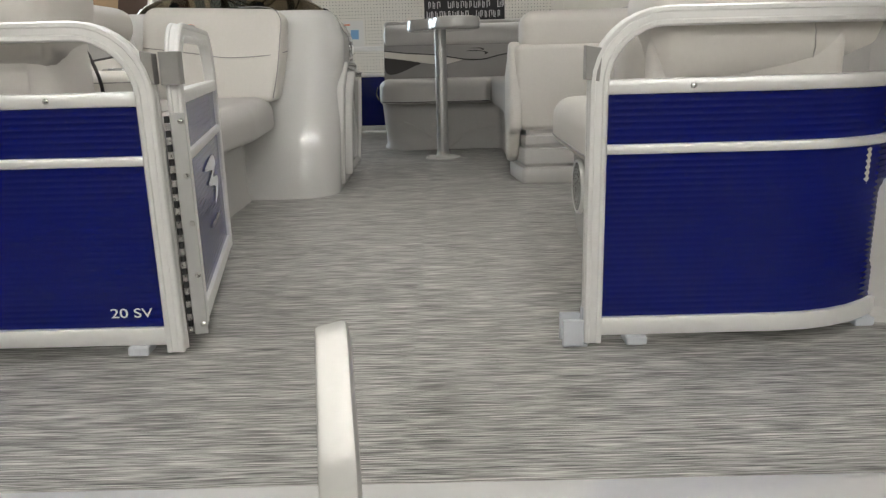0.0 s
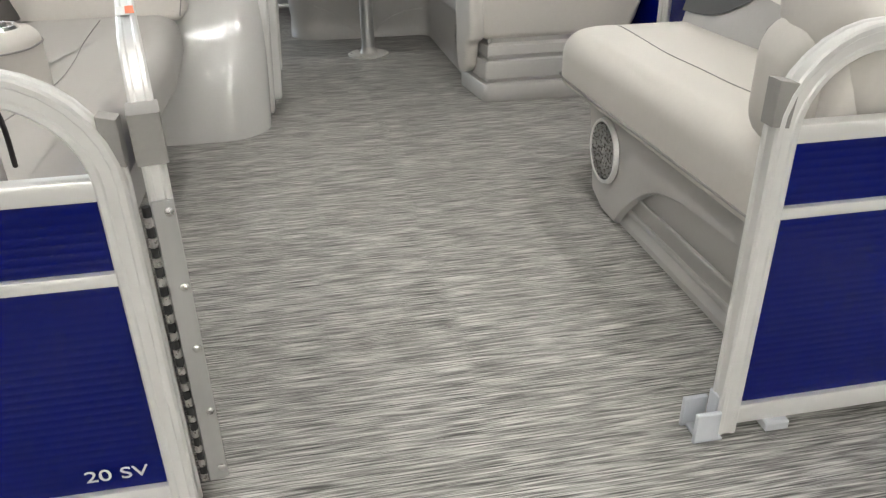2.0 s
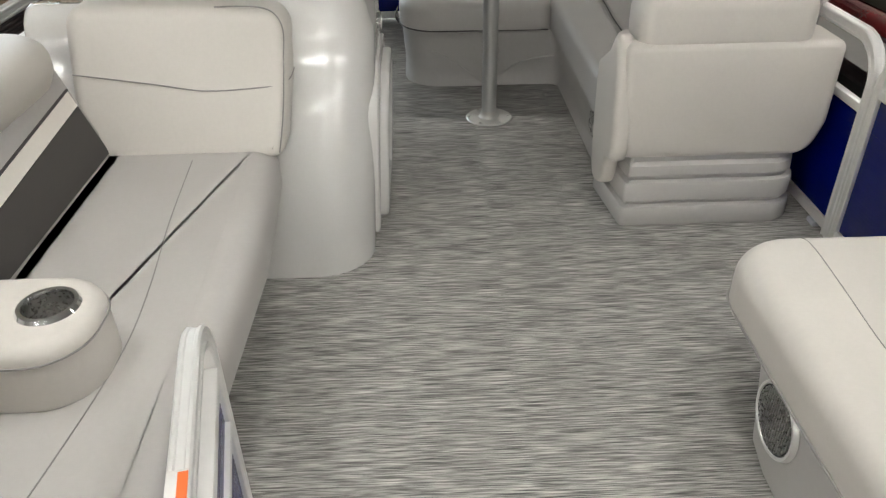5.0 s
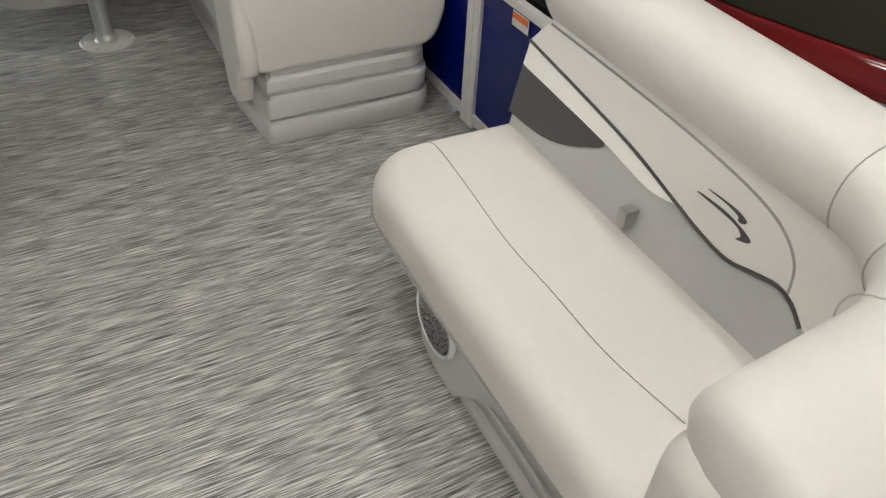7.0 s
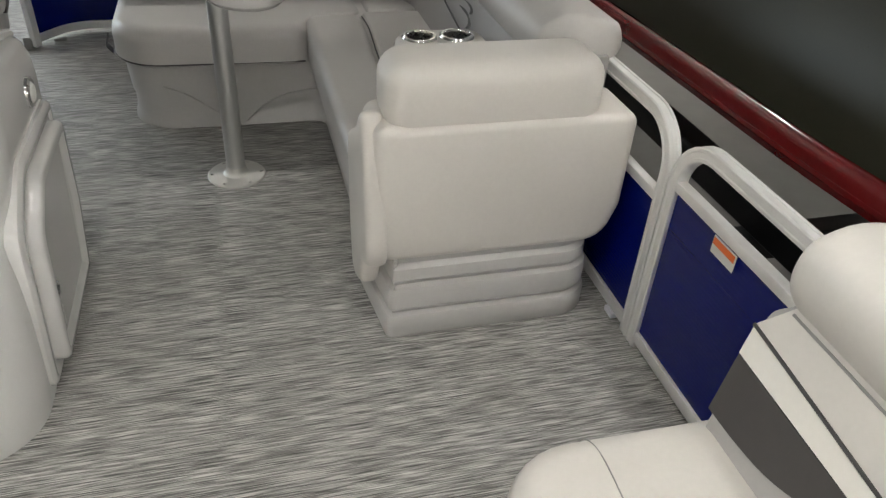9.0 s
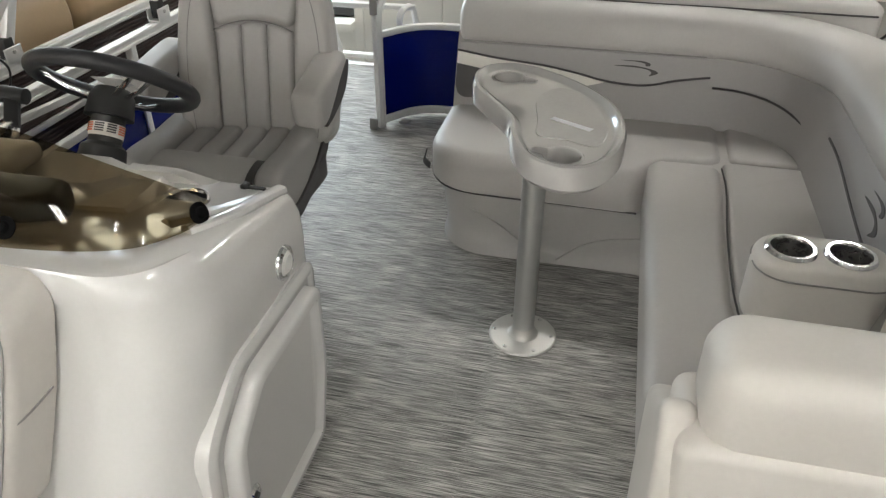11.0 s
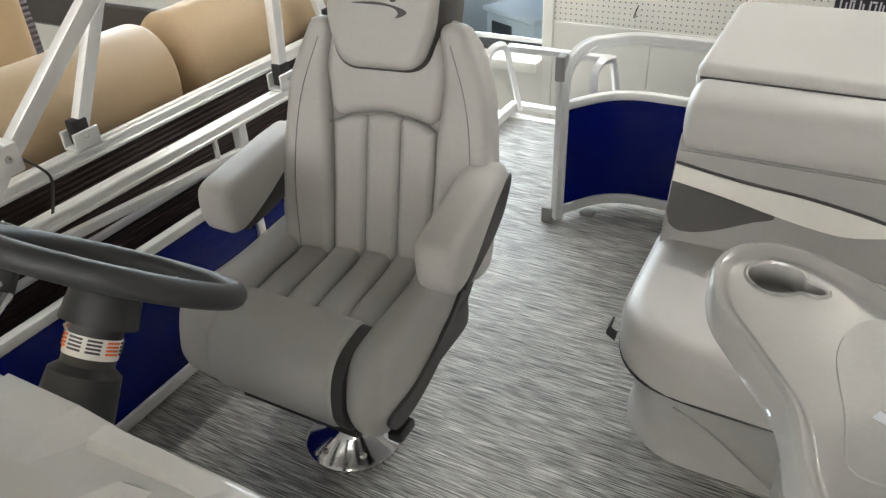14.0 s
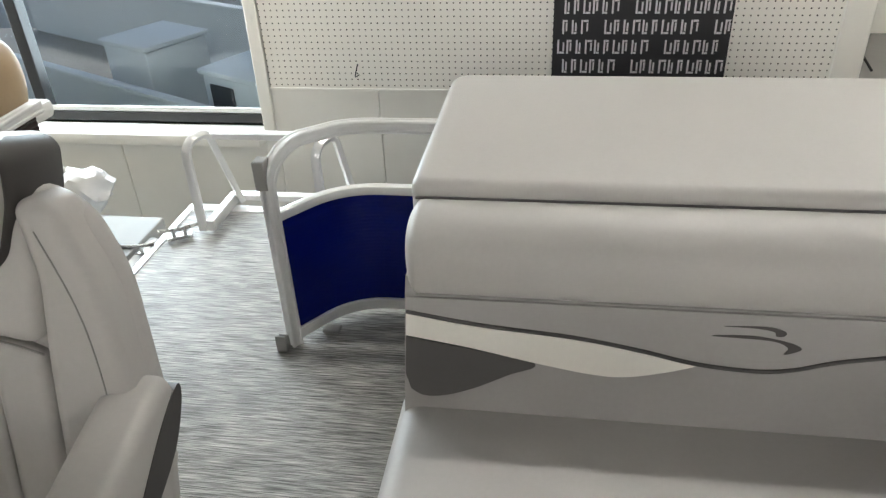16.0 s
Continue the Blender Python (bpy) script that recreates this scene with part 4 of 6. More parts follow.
welt(smooth_curve([(0.416, 1.62, 0.296), (0.413, 2.0, 0.296), (0.413, 2.48, 0.296), (0.441, 2.585, 0.296), (0.51, 2.632, 0.296)]), sb, 0.003, SEAM, "seam")
welt(smooth_curve([(0.568, 2.636, 0.352), (0.572, 2.618, 0.395), (0.578, 2.565, 0.4085), (0.570, 2.42, 0.4088), (0.557, 2.25, 0.4088), (0.560, 2.10, 0.4088), (0.562, 1.95, 0.4088), (0.585, 1.80, 0.4088)]), sb, 0.0011, SEAM, "seam")


def wall_x(z):
    return 0.772 + (z - 0.42) * 0.36


back_line = smooth_curve([(2.625, 0.395, 0), (2.628, 0.50, 0), (2.605, 0.60, 0), (2.55, 0.66, 0)], 5)
lean = Matrix(((0, 0.36, -1, 0.772 - 0.42 * 0.36), (1, 0, 0, 0), (0, 1, 0, 0), (0, 0, 0, 1)))    # local (y, z, out) -> world


def back_shape(pts, lift=0.003, thick=0.002):
    return moved(rings([(p.x, p.y) for p in pts], [(0, 0), (0, thick)]), lean @ Matrix.Translation((0, 0, lift)))


part("back_panel", moved(rings(fillet([(1.60, 0.36, 0), (2.592, 0.36, 0), (2.618, 0.50, 0), (2.632, 0.60, 0), (2.56, 0.68, 0), (1.60, 0.68, 0)], [0, 0, 0.2, 0.03, 0.03, 0], 4, True), [(0, -0.14), (0, -0.008), (0.008, 0.0)]), lean), VINYL_MID, sb, "darker grey lower backrest")
edge = smooth_curve([(2.632, 0.578, 0), (2.45, 0.561, 0), (2.26, 0.541, 0), (2.12, 0.517, 0), (2.045, 0.504, 0), (1.978, 0.499, 0), (1.925, 0.511, 0), (1.885, 0.519, 0), (1.852, 0.512, 0), (1.82, 0.492, 0)], 6)
part("upper_back", back_shape([Vector((p.x, p.y, 0)) for p in edge] + [Vector((1.72, 0.50, 0)), Vector((1.72, 0.67, 0)), Vector((2.57, 0.67, 0))], 0.0, 0.006), VINYL, sb)
part("cream_stripe", back_shape([Vector((2.631, 0.573, 0))] + [p for p in edge[:19]] + smooth_curve([(2.11, 0.513, 0), (2.15, 0.504, 0), (2.20, 0.502, 0), (2.32, 0.514, 0), (2.46, 0.522, 0), (2.624, 0.530, 0)], 5)), VINYL_CREAM, sb, "cream vinyl stripe")
part("dark_wedge", back_shape(smooth_curve([(2.623, 0.528, 0), (2.46, 0.520, 0), (2.32, 0.512, 0), (2.36, 0.482, 0), (2.42, 0.455, 0), (2.48, 0.440, 0), (2.55, 0.434, 0)], 5) + [Vector((2.607, 0.433, 0))]), VINYL_DARK, sb, "charcoal vinyl wedge")
welt([lean @ Vector((p.x, p.y, 0.006)) for p in edge], sb)
emblem(sb, lean @ Matrix.Translation((2.012, 0.553, 0.0065)) @ Matrix.Diagonal((-1, 0.62, 1, 1)), 0.8)
roll = [(p.x, p.y) for p in smooth_curve([(-0.072, 0.0, 0), (-0.105, 0.06, 0), (-0.092, 0.12, 0), (-0.02, 0.145, 0), (0.075, 0.12, 0), (0.10, 0.04, 0), (0.09, -0.05, 0), (0.0, -0.06, 0)], 4, True)]
bolster_path = fillet([(0.922, 2.635, 0.632), (0.922, 1.635, 0.61), (0.44, 1.635, 0.525)], [0, 0.28, 0], 12)
part("top_bolster", sweep(bolster_path, [(-a, b) for a, b in roll][::-1], round_ends=0.045), VINYL, sb, "rolled top bolster")


def bolster_seam(at, ahead, parent, r=0.0014, grow=1.008):
    """A stitched seam round the bolster where two lengths of cover meet."""
    p, t = Vector(at), Vector(ahead).normalized()
    u = (Vector((0, 0, 1)) - t * t.z).normalized()
    side = t.cross(u)
    part("seam", tube([p + side * (-a * grow) + u * (b * grow) for a, b in roll], r, 6, True), SEAM_PALE, parent)


for k in (1, 7, 12):
    bolster_seam(bolster_path[k], bolster_path[k + 1] - bolster_path[k - 1], sb)
# grey line that draws the crease shadow below the bolster
welt([lean @ Vector((p.x, p.y, 0.004)) for p in smooth_curve([(2.59, 0.628, 0), (2.3, 0.622, 0), (2.08, 0.612, 0), (1.95, 0.594, 0), (1.885, 0.56, 0), (1.862, 0.51, 0)], 6)], sb, 0.0035, SEAM, "crease_shade")
corner_path = fillet([(0.915, 2.0, 0), (0.915, 1.63, 0), (0.60, 1.63, 0)], [0, 0.27, 0], 10)
part("corner_back", sweep(corner_path, [(-0.06, 0.36), (0.14, 0.36), (0.075, 0.62), (-0.06, 0.62)]), VINYL_MID, sb, "curved corner backrest")
part("front_panel", moved(pad(rect(0.41, 0.40, 0.62, 0.60, 0.06), -0.07, 0.07, 0.05), Matrix.Translation((0, 1.655, 0)) @ UPRIGHT_XZ), VINYL, sb, "forward backrest pad")
part("front_backing", rbox(0.445, 1.548, 0.34, 0.80, 1.60, 0.64, 0.02, 3), VINYL, sb, "flat forward backing pad")
part("pull_tab", rbox(0.752, 2.17, 0.425, 0.785, 2.195, 0.465, 0.005, 2), BRACKET, sb, "grey fabric pull loop")

# port bow bench
pb = thing("bow_bench", "pale grey vinyl bow bench running back to the helm console", "bench", (-0.95, 2.4, 0))
part("base", rings(rect(-1.28, 1.60, -0.70, 3.10, 0.03), [(0, 0), (0, 0.02), (0.01, 0.035), (0.01, 0.24), (0.0, 0.28)]), BASE_SHELL, pb)
part("seat", pad(fillet([(-0.575, 1.62, 0), (-0.575, 2.25, 0), (-0.565, 2.7, 0), (-0.60, 3.17, 0), (-1.06, 3.17, 0), (-1.06, 1.62, 0)], [0.05, 0.2, 0.3, 0.05, 0.02, 0.02], 6, True), 0.275, SEAT + 0.005, 0.06, 0.02, 6), VINYL_CHAIR, pb)
welt(smooth_curve([(-0.80, 3.05, 0.4055), (-0.775, 2.75, 0.4058), (-0.745, 2.50, 0.4058), (-0.735, 2.30, 0.4058), (-0.76, 2.05, 0.4058), (-0.80, 1.8, 0.4055)]), pb, 0.0013, SEAM, "seam")
plean = Matrix(((0, -0.36, 1, -1.03 + 0.42 * 0.36), (-1, 0, 0, 0), (0, 1, 0, 0), (0, 0, 0, 1)))
part("back_panel", moved(rings([(-3.12, 0.36), (-1.62, 0.36), (-1.62, 0.68), (-3.12, 0.68)], [(0, -0.14), (0, -0.008), (0.008, 0.0)]), plean), VINYL_MID, pb, "darker grey lower backrest")
part("dark_wedge", moved(rings([(-3.10, 0.412), (-2.2, 0.412), (-2.5, 0.50), (-3.10, 0.54)], [(0, 0), (0, 0.003)]), plean), VINYL_DARK, pb, "charcoal vinyl wedge")
part("cream_stripe", moved(rings([(-3.10, 0.542), (-2.5, 0.502), (-2.2, 0.45), (-2.2, 0.50), (-2.6, 0.545), (-3.10, 0.582)], [(0, 0), (0, 0.003)]), plean), VINYL_CREAM, pb, "cream vinyl stripe")
welt([plean @ Vector(p) for p in ((-3.10, 0.584, 0.004), (-2.6, 0.548, 0.004), (-2.2, 0.50, 0.004))], pb)
pb_path = fillet([(-0.62, 1.675, 0.60), (-1.175, 1.69, 0.60), (-1.175, 3.08, 0.60)], [0, 0.17, 0], 9)
part("top_bolster", sweep(pb_path, [(-a, b) for a, b in roll][::-1], round_ends=0.045), VINYL, pb, "rolled top bolster")
part("front_back", moved(pad(rect(-1.1, 0.19, -0.63, 0.66, 0.07), -0.08, 0.085, 0.07), Matrix.Translation((0, 1.675, 0)) @ UPRIGHT_XZ), VINYL, pb, "forward backrest pad")
welt(smooth_curve([(-0.64, 1.76, 0.43), (-0.632, 1.73, 0.52), (-0.64, 1.66, 0.62)]), pb, 0.0035)
# backrest against the console
cb = pb
clean = Matrix(((1, 0, 0, 0), (0, 0.36, -1, 3.185 - 0.4 * 0.36), (0, 1, 0, 0), (0, 0, 0, 1)))
part("console_backrest", moved(pad(fillet([(-1.10, 0.385, 0), (-0.575, 0.385, 0), (-0.55, 0.56, 0), (-0.545, 0.735, 0), (-1.10, 0.755, 0)], [0.03, 0.03, 0.1, 0.06, 0.05], 6, True), -0.02, 0.095, 0.03, 0.01), clean), VINYL, cb, "backrest pad fixed to the console")
welt([clean @ Vector(p) for p in smooth_curve([(-1.09, 0.60, 0.0955), (-0.90, 0.575, 0.097), (-0.76, 0.555, 0.097), (-0.60, 0.56, 0.094), (-0.565, 0.565, 0.085), (-0.548, 0.57, 0.06), (-0.546, 0.575, 0.0)])], cb, 0.0018, SEAM, "seam")
welt([clean @ Vector(p) for p in smooth_curve([(-0.585, 0.40, 0.090), (-0.568, 0.50, 0.0905), (-0.558, 0.62, 0.0905), (-0.556, 0.70, 0.0905), (-0.60, 0.74, 0.0905), (-0.72, 0.745, 0.0905)])], cb, 0.002, SEAM, "seam")
arm_box("armrest", "grey padded armrest with steel cup holders on the bench", -1.045, 2.17, -0.735, 2.385, SEAT - 0.002, 0.525, [(-0.815, 2.285), (-0.955, 2.29)])

# rear lounge
rl = thing("rear_lounge", "grey vinyl L-shaped rear lounge with a sun pad top", "sofa", (0.35, 4.9, 0))
base_line = fillet([(-0.285, 5.45, 0), (-0.285, 4.60, 0), (0.415, 4.60, 0), (0.415, 3.56, 0), (0.98, 3.56, 0), (0.98, 5.6, 0), (-0.285, 5.6, 0)], [0, 0.17, 0.05, 0.03, 0.02, 0.02, 0.02], 8, True)
part("base", rings(base_line, [(0.0, 0.0), (0.0, 0.012), (0.010, 0.025), (0.010, 0.10), (0.004, 0.112), (-0.008, 0.265), (0.01, 0.285)]), BASE_SHELL, rl)
for pts in (((-0.16, 0.168), (-0.08, 0.13), (0.0, 0.07), (0.07, 0.015)), ((0.12, 0.015), (0.20, 0.085), (0.29, 0.12), (0.40, 0.135))):
    path = [(p.x, 4.5985, p.y) for p in smooth_curve([(a, b, 0) for a, b in pts], 6)]
    part("moulded_rib", sweep(path, box_section(0.006, 0.006, 0.002), up=(0, 1, 0)), BASE_SHELL, rl)
part("seat_core", rbox(0.36, 3.6, 0.26, 0.84, 4.97, 0.398, 0.01, 1), VINYL_CHAIR, rl)
part("rear_seat", pad(fillet([(-0.300, 4.98, 0), (-0.300, 4.50, 0), (0.335, 4.485, 0), (0.40, 4.60, 0), (0.578, 4.604, 0), (0.578, 4.98, 0)], [0.06, 0.17, 0.06, 0.06, 0.06, 0.06], 8, True), 0.272, SEAT + 0.008, 0.045, 0.02, 6), VINYL_CHAIR, rl, "padded rear seat")
part("side_seat", pad(fillet([(0.352, 3.56, 0), (0.565, 3.56, 0), (0.555, 3.75, 0), (0.535, 3.95, 0), (0.54, 4.2, 0), (0.556, 4.45, 0), (0.556, 4.60, 0), (0.352, 4.60, 0)], [0.04, 0.04, 0.3, 0.3, 0.3, 0.3, 0.04, 0.045], 6, True), 0.272, SEAT + 0.018, 0.035, 0.02, 6), VINYL_CHAIR, rl, "padded front strip of the side seat")
part("side_seat_rear", pad(fillet([(0.571, 3.56, 0), (0.83, 3.56, 0), (0.83, 4.625, 0), (0.562, 4.625, 0), (0.562, 4.45, 0), (0.546, 4.2, 0), (0.541, 3.95, 0), (0.561, 3.75, 0)], [0.02, 0.02, 0.02, 0.02, 0.3, 0.3, 0.3, 0.3], 6, True), 0.29, SEAT + 0.012, 0.014, 0.01, 4), VINYL_CHAIR, rl)
part("corner_seat", pad(fillet([(0.582, 4.632, 0), (0.84, 4.632, 0), (0.84, 4.98, 0), (0.582, 4.98, 0)], [0.03, 0.03, 0.16, 0.03], 6, True), 0.29, SEAT + 0.010, 0.022, 0.012, 6), VINYL_CHAIR, rl)
welt(smooth_curve([(-0.298, 4.75, 0.286), (-0.296, 4.64, 0.286), (-0.25, 4.545, 0.286), (-0.15, 4.50, 0.286), (0.10, 4.494, 0.286), (0.34, 4.488, 0.286)]), rl, 0.003, PIPING)
welt(smooth_curve([(0.560, 4.60, 0.400), (0.559, 4.45, 0.409), (0.543, 4.2, 0.409), (0.538, 3.95, 0.409), (0.558, 3.75, 0.409), (0.568, 3.58, 0.409)]), rl, 0.0025, PIPING)
# back: lower band, roll and sun pad, carried round the corner
lb_path = fillet([(-0.285, 4.90, 0), (0.79, 4.90, 0), (0.79, 3.56, 0)], [0, 0.26, 0], 10)
band = [(p[0], p[1]) for p in ((0.035, 0.36), (0.010, 0.45), (-0.045, 0.60), (-0.06, 0.63), (-0.22, 0.63), (-0.22, 0.36))]
part("back_panel", sweep(lb_path, band), VINYL_SHADE, rl, "darker grey lower backrest")
rollsec = [(p.x, p.y) for p in smooth_curve([(-0.035, 0.602, 0), (-0.018, 0.655, 0), (-0.04, 0.708, 0), (-0.10, 0.732, 0), (-0.165, 0.722, 0), (-0.24, 0.70, 0), (-0.25, 0.62, 0), (-0.14, 0.595, 0)], 4, True)]
roll_path = fillet([(-0.292, 4.915, 0), (0.80, 4.915, 0), (0.80, 3.57, 0)], [0, 0.28, 0], 10)
part("back_roll", sweep(roll_path, rollsec, round_ends=0.03), VINYL_CHAIR, rl, "rounded backrest roll")
part("sun_pad", pad(fillet([(-0.292, 5.068, 0), (1.0, 5.068, 0), (1.0, 5.655, 0), (-0.292, 5.655, 0)], [0.03, 0.03, 0.05, 0.05], 5, True), 0.60, 0.755, 0.022, 0.01), VINYL_CHAIR, rl, "flat sun pad cushion")
welt(smooth_curve([(-0.12, 5.64, 0.7525), (0.02, 5.53, 0.7528), (0.2, 5.485, 0.7528), (0.9, 5.47, 0.7528)]), rl, 0.0018, SEAM, "seam")
welt([(-0.28, 5.062, 0.7275), (0.3, 5.062, 0.7275), (0.98, 5.062, 0.7275)], rl, 0.003, PIPING, "seam")
welt([(-0.265, 4.943, 0.606), (0.1, 4.945, 0.606), (0.5, 4.945, 0.606)], rl, 0.003, SEAM, "seam")
part("sun_pad_base", rbox(-0.27, 4.98, 0.28, 0.98, 5.6, 0.61, 0.01, 2), BASE_SHELL, rl)


def rear_y(z):
    """Front face of the rear back, at height z."""
    if z < 0.45:
        return 4.90 - 0.035 + (z - 0.36) / 0.09 * 0.025
    return 4.89 + (z - 0.45) / 0.15 * 0.055


def rear_shape(pts, lift=0.003):
    bm = bmesh.new()
    dense = []
    for i, p in enumerate(pts):
        q = pts[(i + 1) % len(pts)]
        n = max(1, int((Vector(q) - Vector(p)).length / 0.03))
        dense += [Vector(p).lerp(Vector(q), k / n) for k in range(n)]
    a = [bm.verts.new((p.x, rear_y(p.y) - lift, p.y)) for p in dense]
    b = [bm.verts.new((p.x, rear_y(p.y) + 0.002, p.y)) for p in dense]
    f = bm.faces.new(a)
    for i in range(len(a)):
        bm.faces.new((a[i], b[i], b[(i + 1) % len(a)], a[(i + 1) % len(a)]))
    bmesh.ops.triangulate(bm, faces=[f])
    return bm


redge = smooth_curve([(-0.282, 0.576, 0), (-0.15, 0.560, 0), (0.0, 0.549, 0), (0.11, 0.534, 0), (0.20, 0.518, 0), (0.29, 0.512, 0), (0.35, 0.517, 0), (0.42, 0.534, 0), (0.52, 0.550, 0)], 6)
part("upper_back", rear_shape([tuple(p) for p in redge] + [(0.52, 0.60, 0), (-0.282, 0.60, 0)], 0.005), VINYL_SHADE, rl)
part("cream_stripe", rear_shape([(-0.282, 0.572, 0)] + [tuple(p + Vector((0, -0.004, 0))) for p in redge[1:25]] + [tuple(p) for p in smooth_curve([(0.202, 0.513, 0), (0.158, 0.501, 0), (0.094, 0.489, 0), (0.039, 0.489, 0), (-0.058, 0.502, 0), (-0.17, 0.521, 0), (-0.282, 0.536, 0)], 5)], 0.0055), VINYL_CREAM, rl, "cream vinyl stripe")
part("dark_wedge", rear_shape([(-0.282, 0.534, 0)] + [tuple(p) for p in smooth_curve([(-0.17, 0.519, 0), (-0.06, 0.500, 0), (-0.104, 0.479, 0), (-0.162, 0.453, 0), (-0.211, 0.437, 0), (-0.25, 0.434, 0), (-0.272, 0.445, 0)], 5)] + [(-0.282, 0.47, 0)], 0.0055), VINYL_DARK, rl, "charcoal vinyl wedge")
welt([(p.x, rear_y(p.y) - 0.006, p.y) for p in redge], rl)
cw = []
for k in range(15):
    a = math.pi / 2 * k / 14
    cw.append((0.53 + 0.268 * math.sin(a), 4.64 + 0.268 * math.cos(a), 0.522 + 0.02 * math.sin(a * 2) - 0.04 * a))
welt(smooth_curve(cw, 3), rl)
welt(smooth_curve([(0.790, 4.52, 0.555), (0.792, 4.40, 0.548), (0.789, 4.2, 0.52), (0.785, 4.05, 0.51), (0.785, 3.9, 0.52), (0.786, 3.6, 0.53)]), rl)
emblem(rl, Matrix.Translation((0.305, rear_y(0.565) - 0.0055, 0.563)) @ Matrix.Rotation(radians(-20), 4, "X") @ UPRIGHT_XZ @ Matrix.Diagonal((0.86, 0.62, 1, 1)), 1.0)
emblem(rl, Matrix.Translation((0.803, 4.11, 0.562)) @ Matrix.Rotation(-math.pi / 2, 4, "Z") @ Matrix.Rotation(radians(-20), 4, "X") @ UPRIGHT_XZ, 0.9)
part("side_stripe", join(rbox(0.779, 3.6, 0.45, 0.783, 3.83, 0.52)), VINYL_CREAM, rl, "cream vinyl stripe")
part("side_wedge", join(rbox(0.777, 3.6, 0.41, 0.781, 3.83, 0.45)), VINYL_DARK, rl, "charcoal vinyl wedge")
part("side_speaker", lathe([(0.055, 0), (0.055, 0.008), (0.045, 0.012), (0, 0.010)], 24, aim((0.412, 3.80, 0.15), (-1, 0, 0))), STEEL, rl, "round speaker grille")
part("grab_loop", sweep(smooth_curve([(-0.303, 4.62, 0.30), (-0.315, 4.60, 0.33), (-0.303, 4.58, 0.37)]), box_section(0.02, 0.004, 0.001), up=(1, 0, 0)), PIPING, rl, "black pull strap")
arm_box("armrest", "grey padded armrest with twin steel cup holders on the lounge", 0.545, 3.86, 0.81, 4.015, SEAT + 0.004, 0.56, [(0.612, 3.937), (0.722, 3.935)])

# end unit: stepped base with a padded seat back and headrest
eu = thing("recliner_back", "pale grey padded seat back with headrest on a ridged base", "seat", (0.69, 3.45, 0))
foot_line = fillet([(0.375, 3.60, 0), (0.405, 3.325, 0), (0.965, 3.325, 0), (0.985, 3.60, 0)], [0.01, 0.02, 0.10, 0.01], 6, True)
part("ridged_base", rings(foot_line, [(0.002, 0.0), (0.0, 0.004), (0.0, 0.055), (0.004, 0.064), (0.018, 0.068), (0.018, 0.073), (0.008, 0.084), (0.006, 0.135), (0.010, 0.146), (0.026, 0.150), (0.026, 0.155), (0.016, 0.168), (0.018, 0.200), (0.032, 0.210), (0.032, 0.25)]), BASE_SHELL, eu)
body = fillet([(0.375, 0.225, 0), (0.965, 0.225, 0), (1.0, 0.33, 0), (1.0, 0.578, 0), (0.375, 0.578, 0)], [0.05, 0.10, 0.08, 0.03, 0.03], 7, True)
part("back_shell", moved(pad(body, -0.13, 0.045, 0.022, 0.02), Matrix.Translation((0, 3.385, 0)) @ UPRIGHT_XZ), VINYL, eu)
wing = smooth_curve([(3.325, 0.24, 0), (3.34, 0.40, 0), (3.355, 0.51, 0), (3.39, 0.58, 0), (3.43, 0.585, 0), (3.48, 0.53, 0), (3.56, 0.48, 0), (3.60, 0.42, 0), (3.56, 0.10, 0), (3.44, 0.10, 0), (3.40, 0.20, 0)], 5, True)
part("side_wing", moved(rings([(p.x, p.y) for p in wing], soft_levels(0.352, 0.405, 0.018, 0.02)), UPRIGHT_YZ), VINYL, eu, "shaped side wing")
part("headrest", moved(pad(rect(0.402, 0.562, 0.912, 0.738, 0.06, 6), -0.085, 0.085, 0.05), Matrix.Translation((0, 3.435, -0.025)) @ UPRIGHT_XZ), VINYL, eu, "rolled headrest cushion")

# ---- helm console ----
con = thing("helm_console", "glossy grey moulded helm console with a smoked windscreen", "console", (-0.8, 3.45, 0))


def console_ring(z):
    """Plan outline of the console at height z: the front leans back, the aft end is upright."""
    t = z / 0.72
    yf = 3.095 + 0.235 * t ** 1.25
    xr = -0.366 + 0.036 * t - 0.045 * max(0, t - 0.86) / 0.14
    ya = 3.785 - 0.03 * t
    return fillet([(-1.26, yf, 0), (xr, yf, 0), (xr, ya, 0), (-1.26, ya, 0)], [0.02, 0.155 - 0.03 * t, 0.035, 0.02], 9, True)


def loft(levels, cap_top=True):
    bm = bmesh.new()
    loops = [[bm.verts.new((p.x, p.y, z)) for p in ring] for ring, z in levels]
    n = len(loops[0])
    for a, b in zip(loops, loops[1:]):
        for i in range(n):
            bm.faces.new((a[i], a[(i + 1) % n], b[(i + 1) % n], b[i]))
    bm.faces.new(loops[0][::-1])
    if cap_top:
        bm.faces.new(loops[-1])
    return bm


def top_z(y):
    return 0.735 - 0.06 * max(0.0, min(1.0, (y - 3.40) / 0.33))


levels = [(console_ring(z), z) for z in (0.0, 0.01, 0.1, 0.2, 0.3, 0.4, 0.5, 0.58, 0.63, 0.655)]
body_bm = loft(levels, cap_top=False)
last = console_ring(0.655)
cx, cy = -0.80, 3.55
rim_loops = []
for ins, dz in ((0.0, 0.655), (0.006, 0.8), (0.018, 0.93), (0.036, 1.0)):
    ring = []
    for p in last:
        d = Vector((cx - p.x, cy - p.y, 0))
        d.normalize()
        q = p + Vector((d.x * ins, d.y * ins, 0))
        ring.append(Vector((q.x, q.y, 0.655 + (top_z(q.y) - 0.655) * (dz - 0.655) / 0.345)))
    rim_loops.append(ring)
top_bm = bmesh.new()
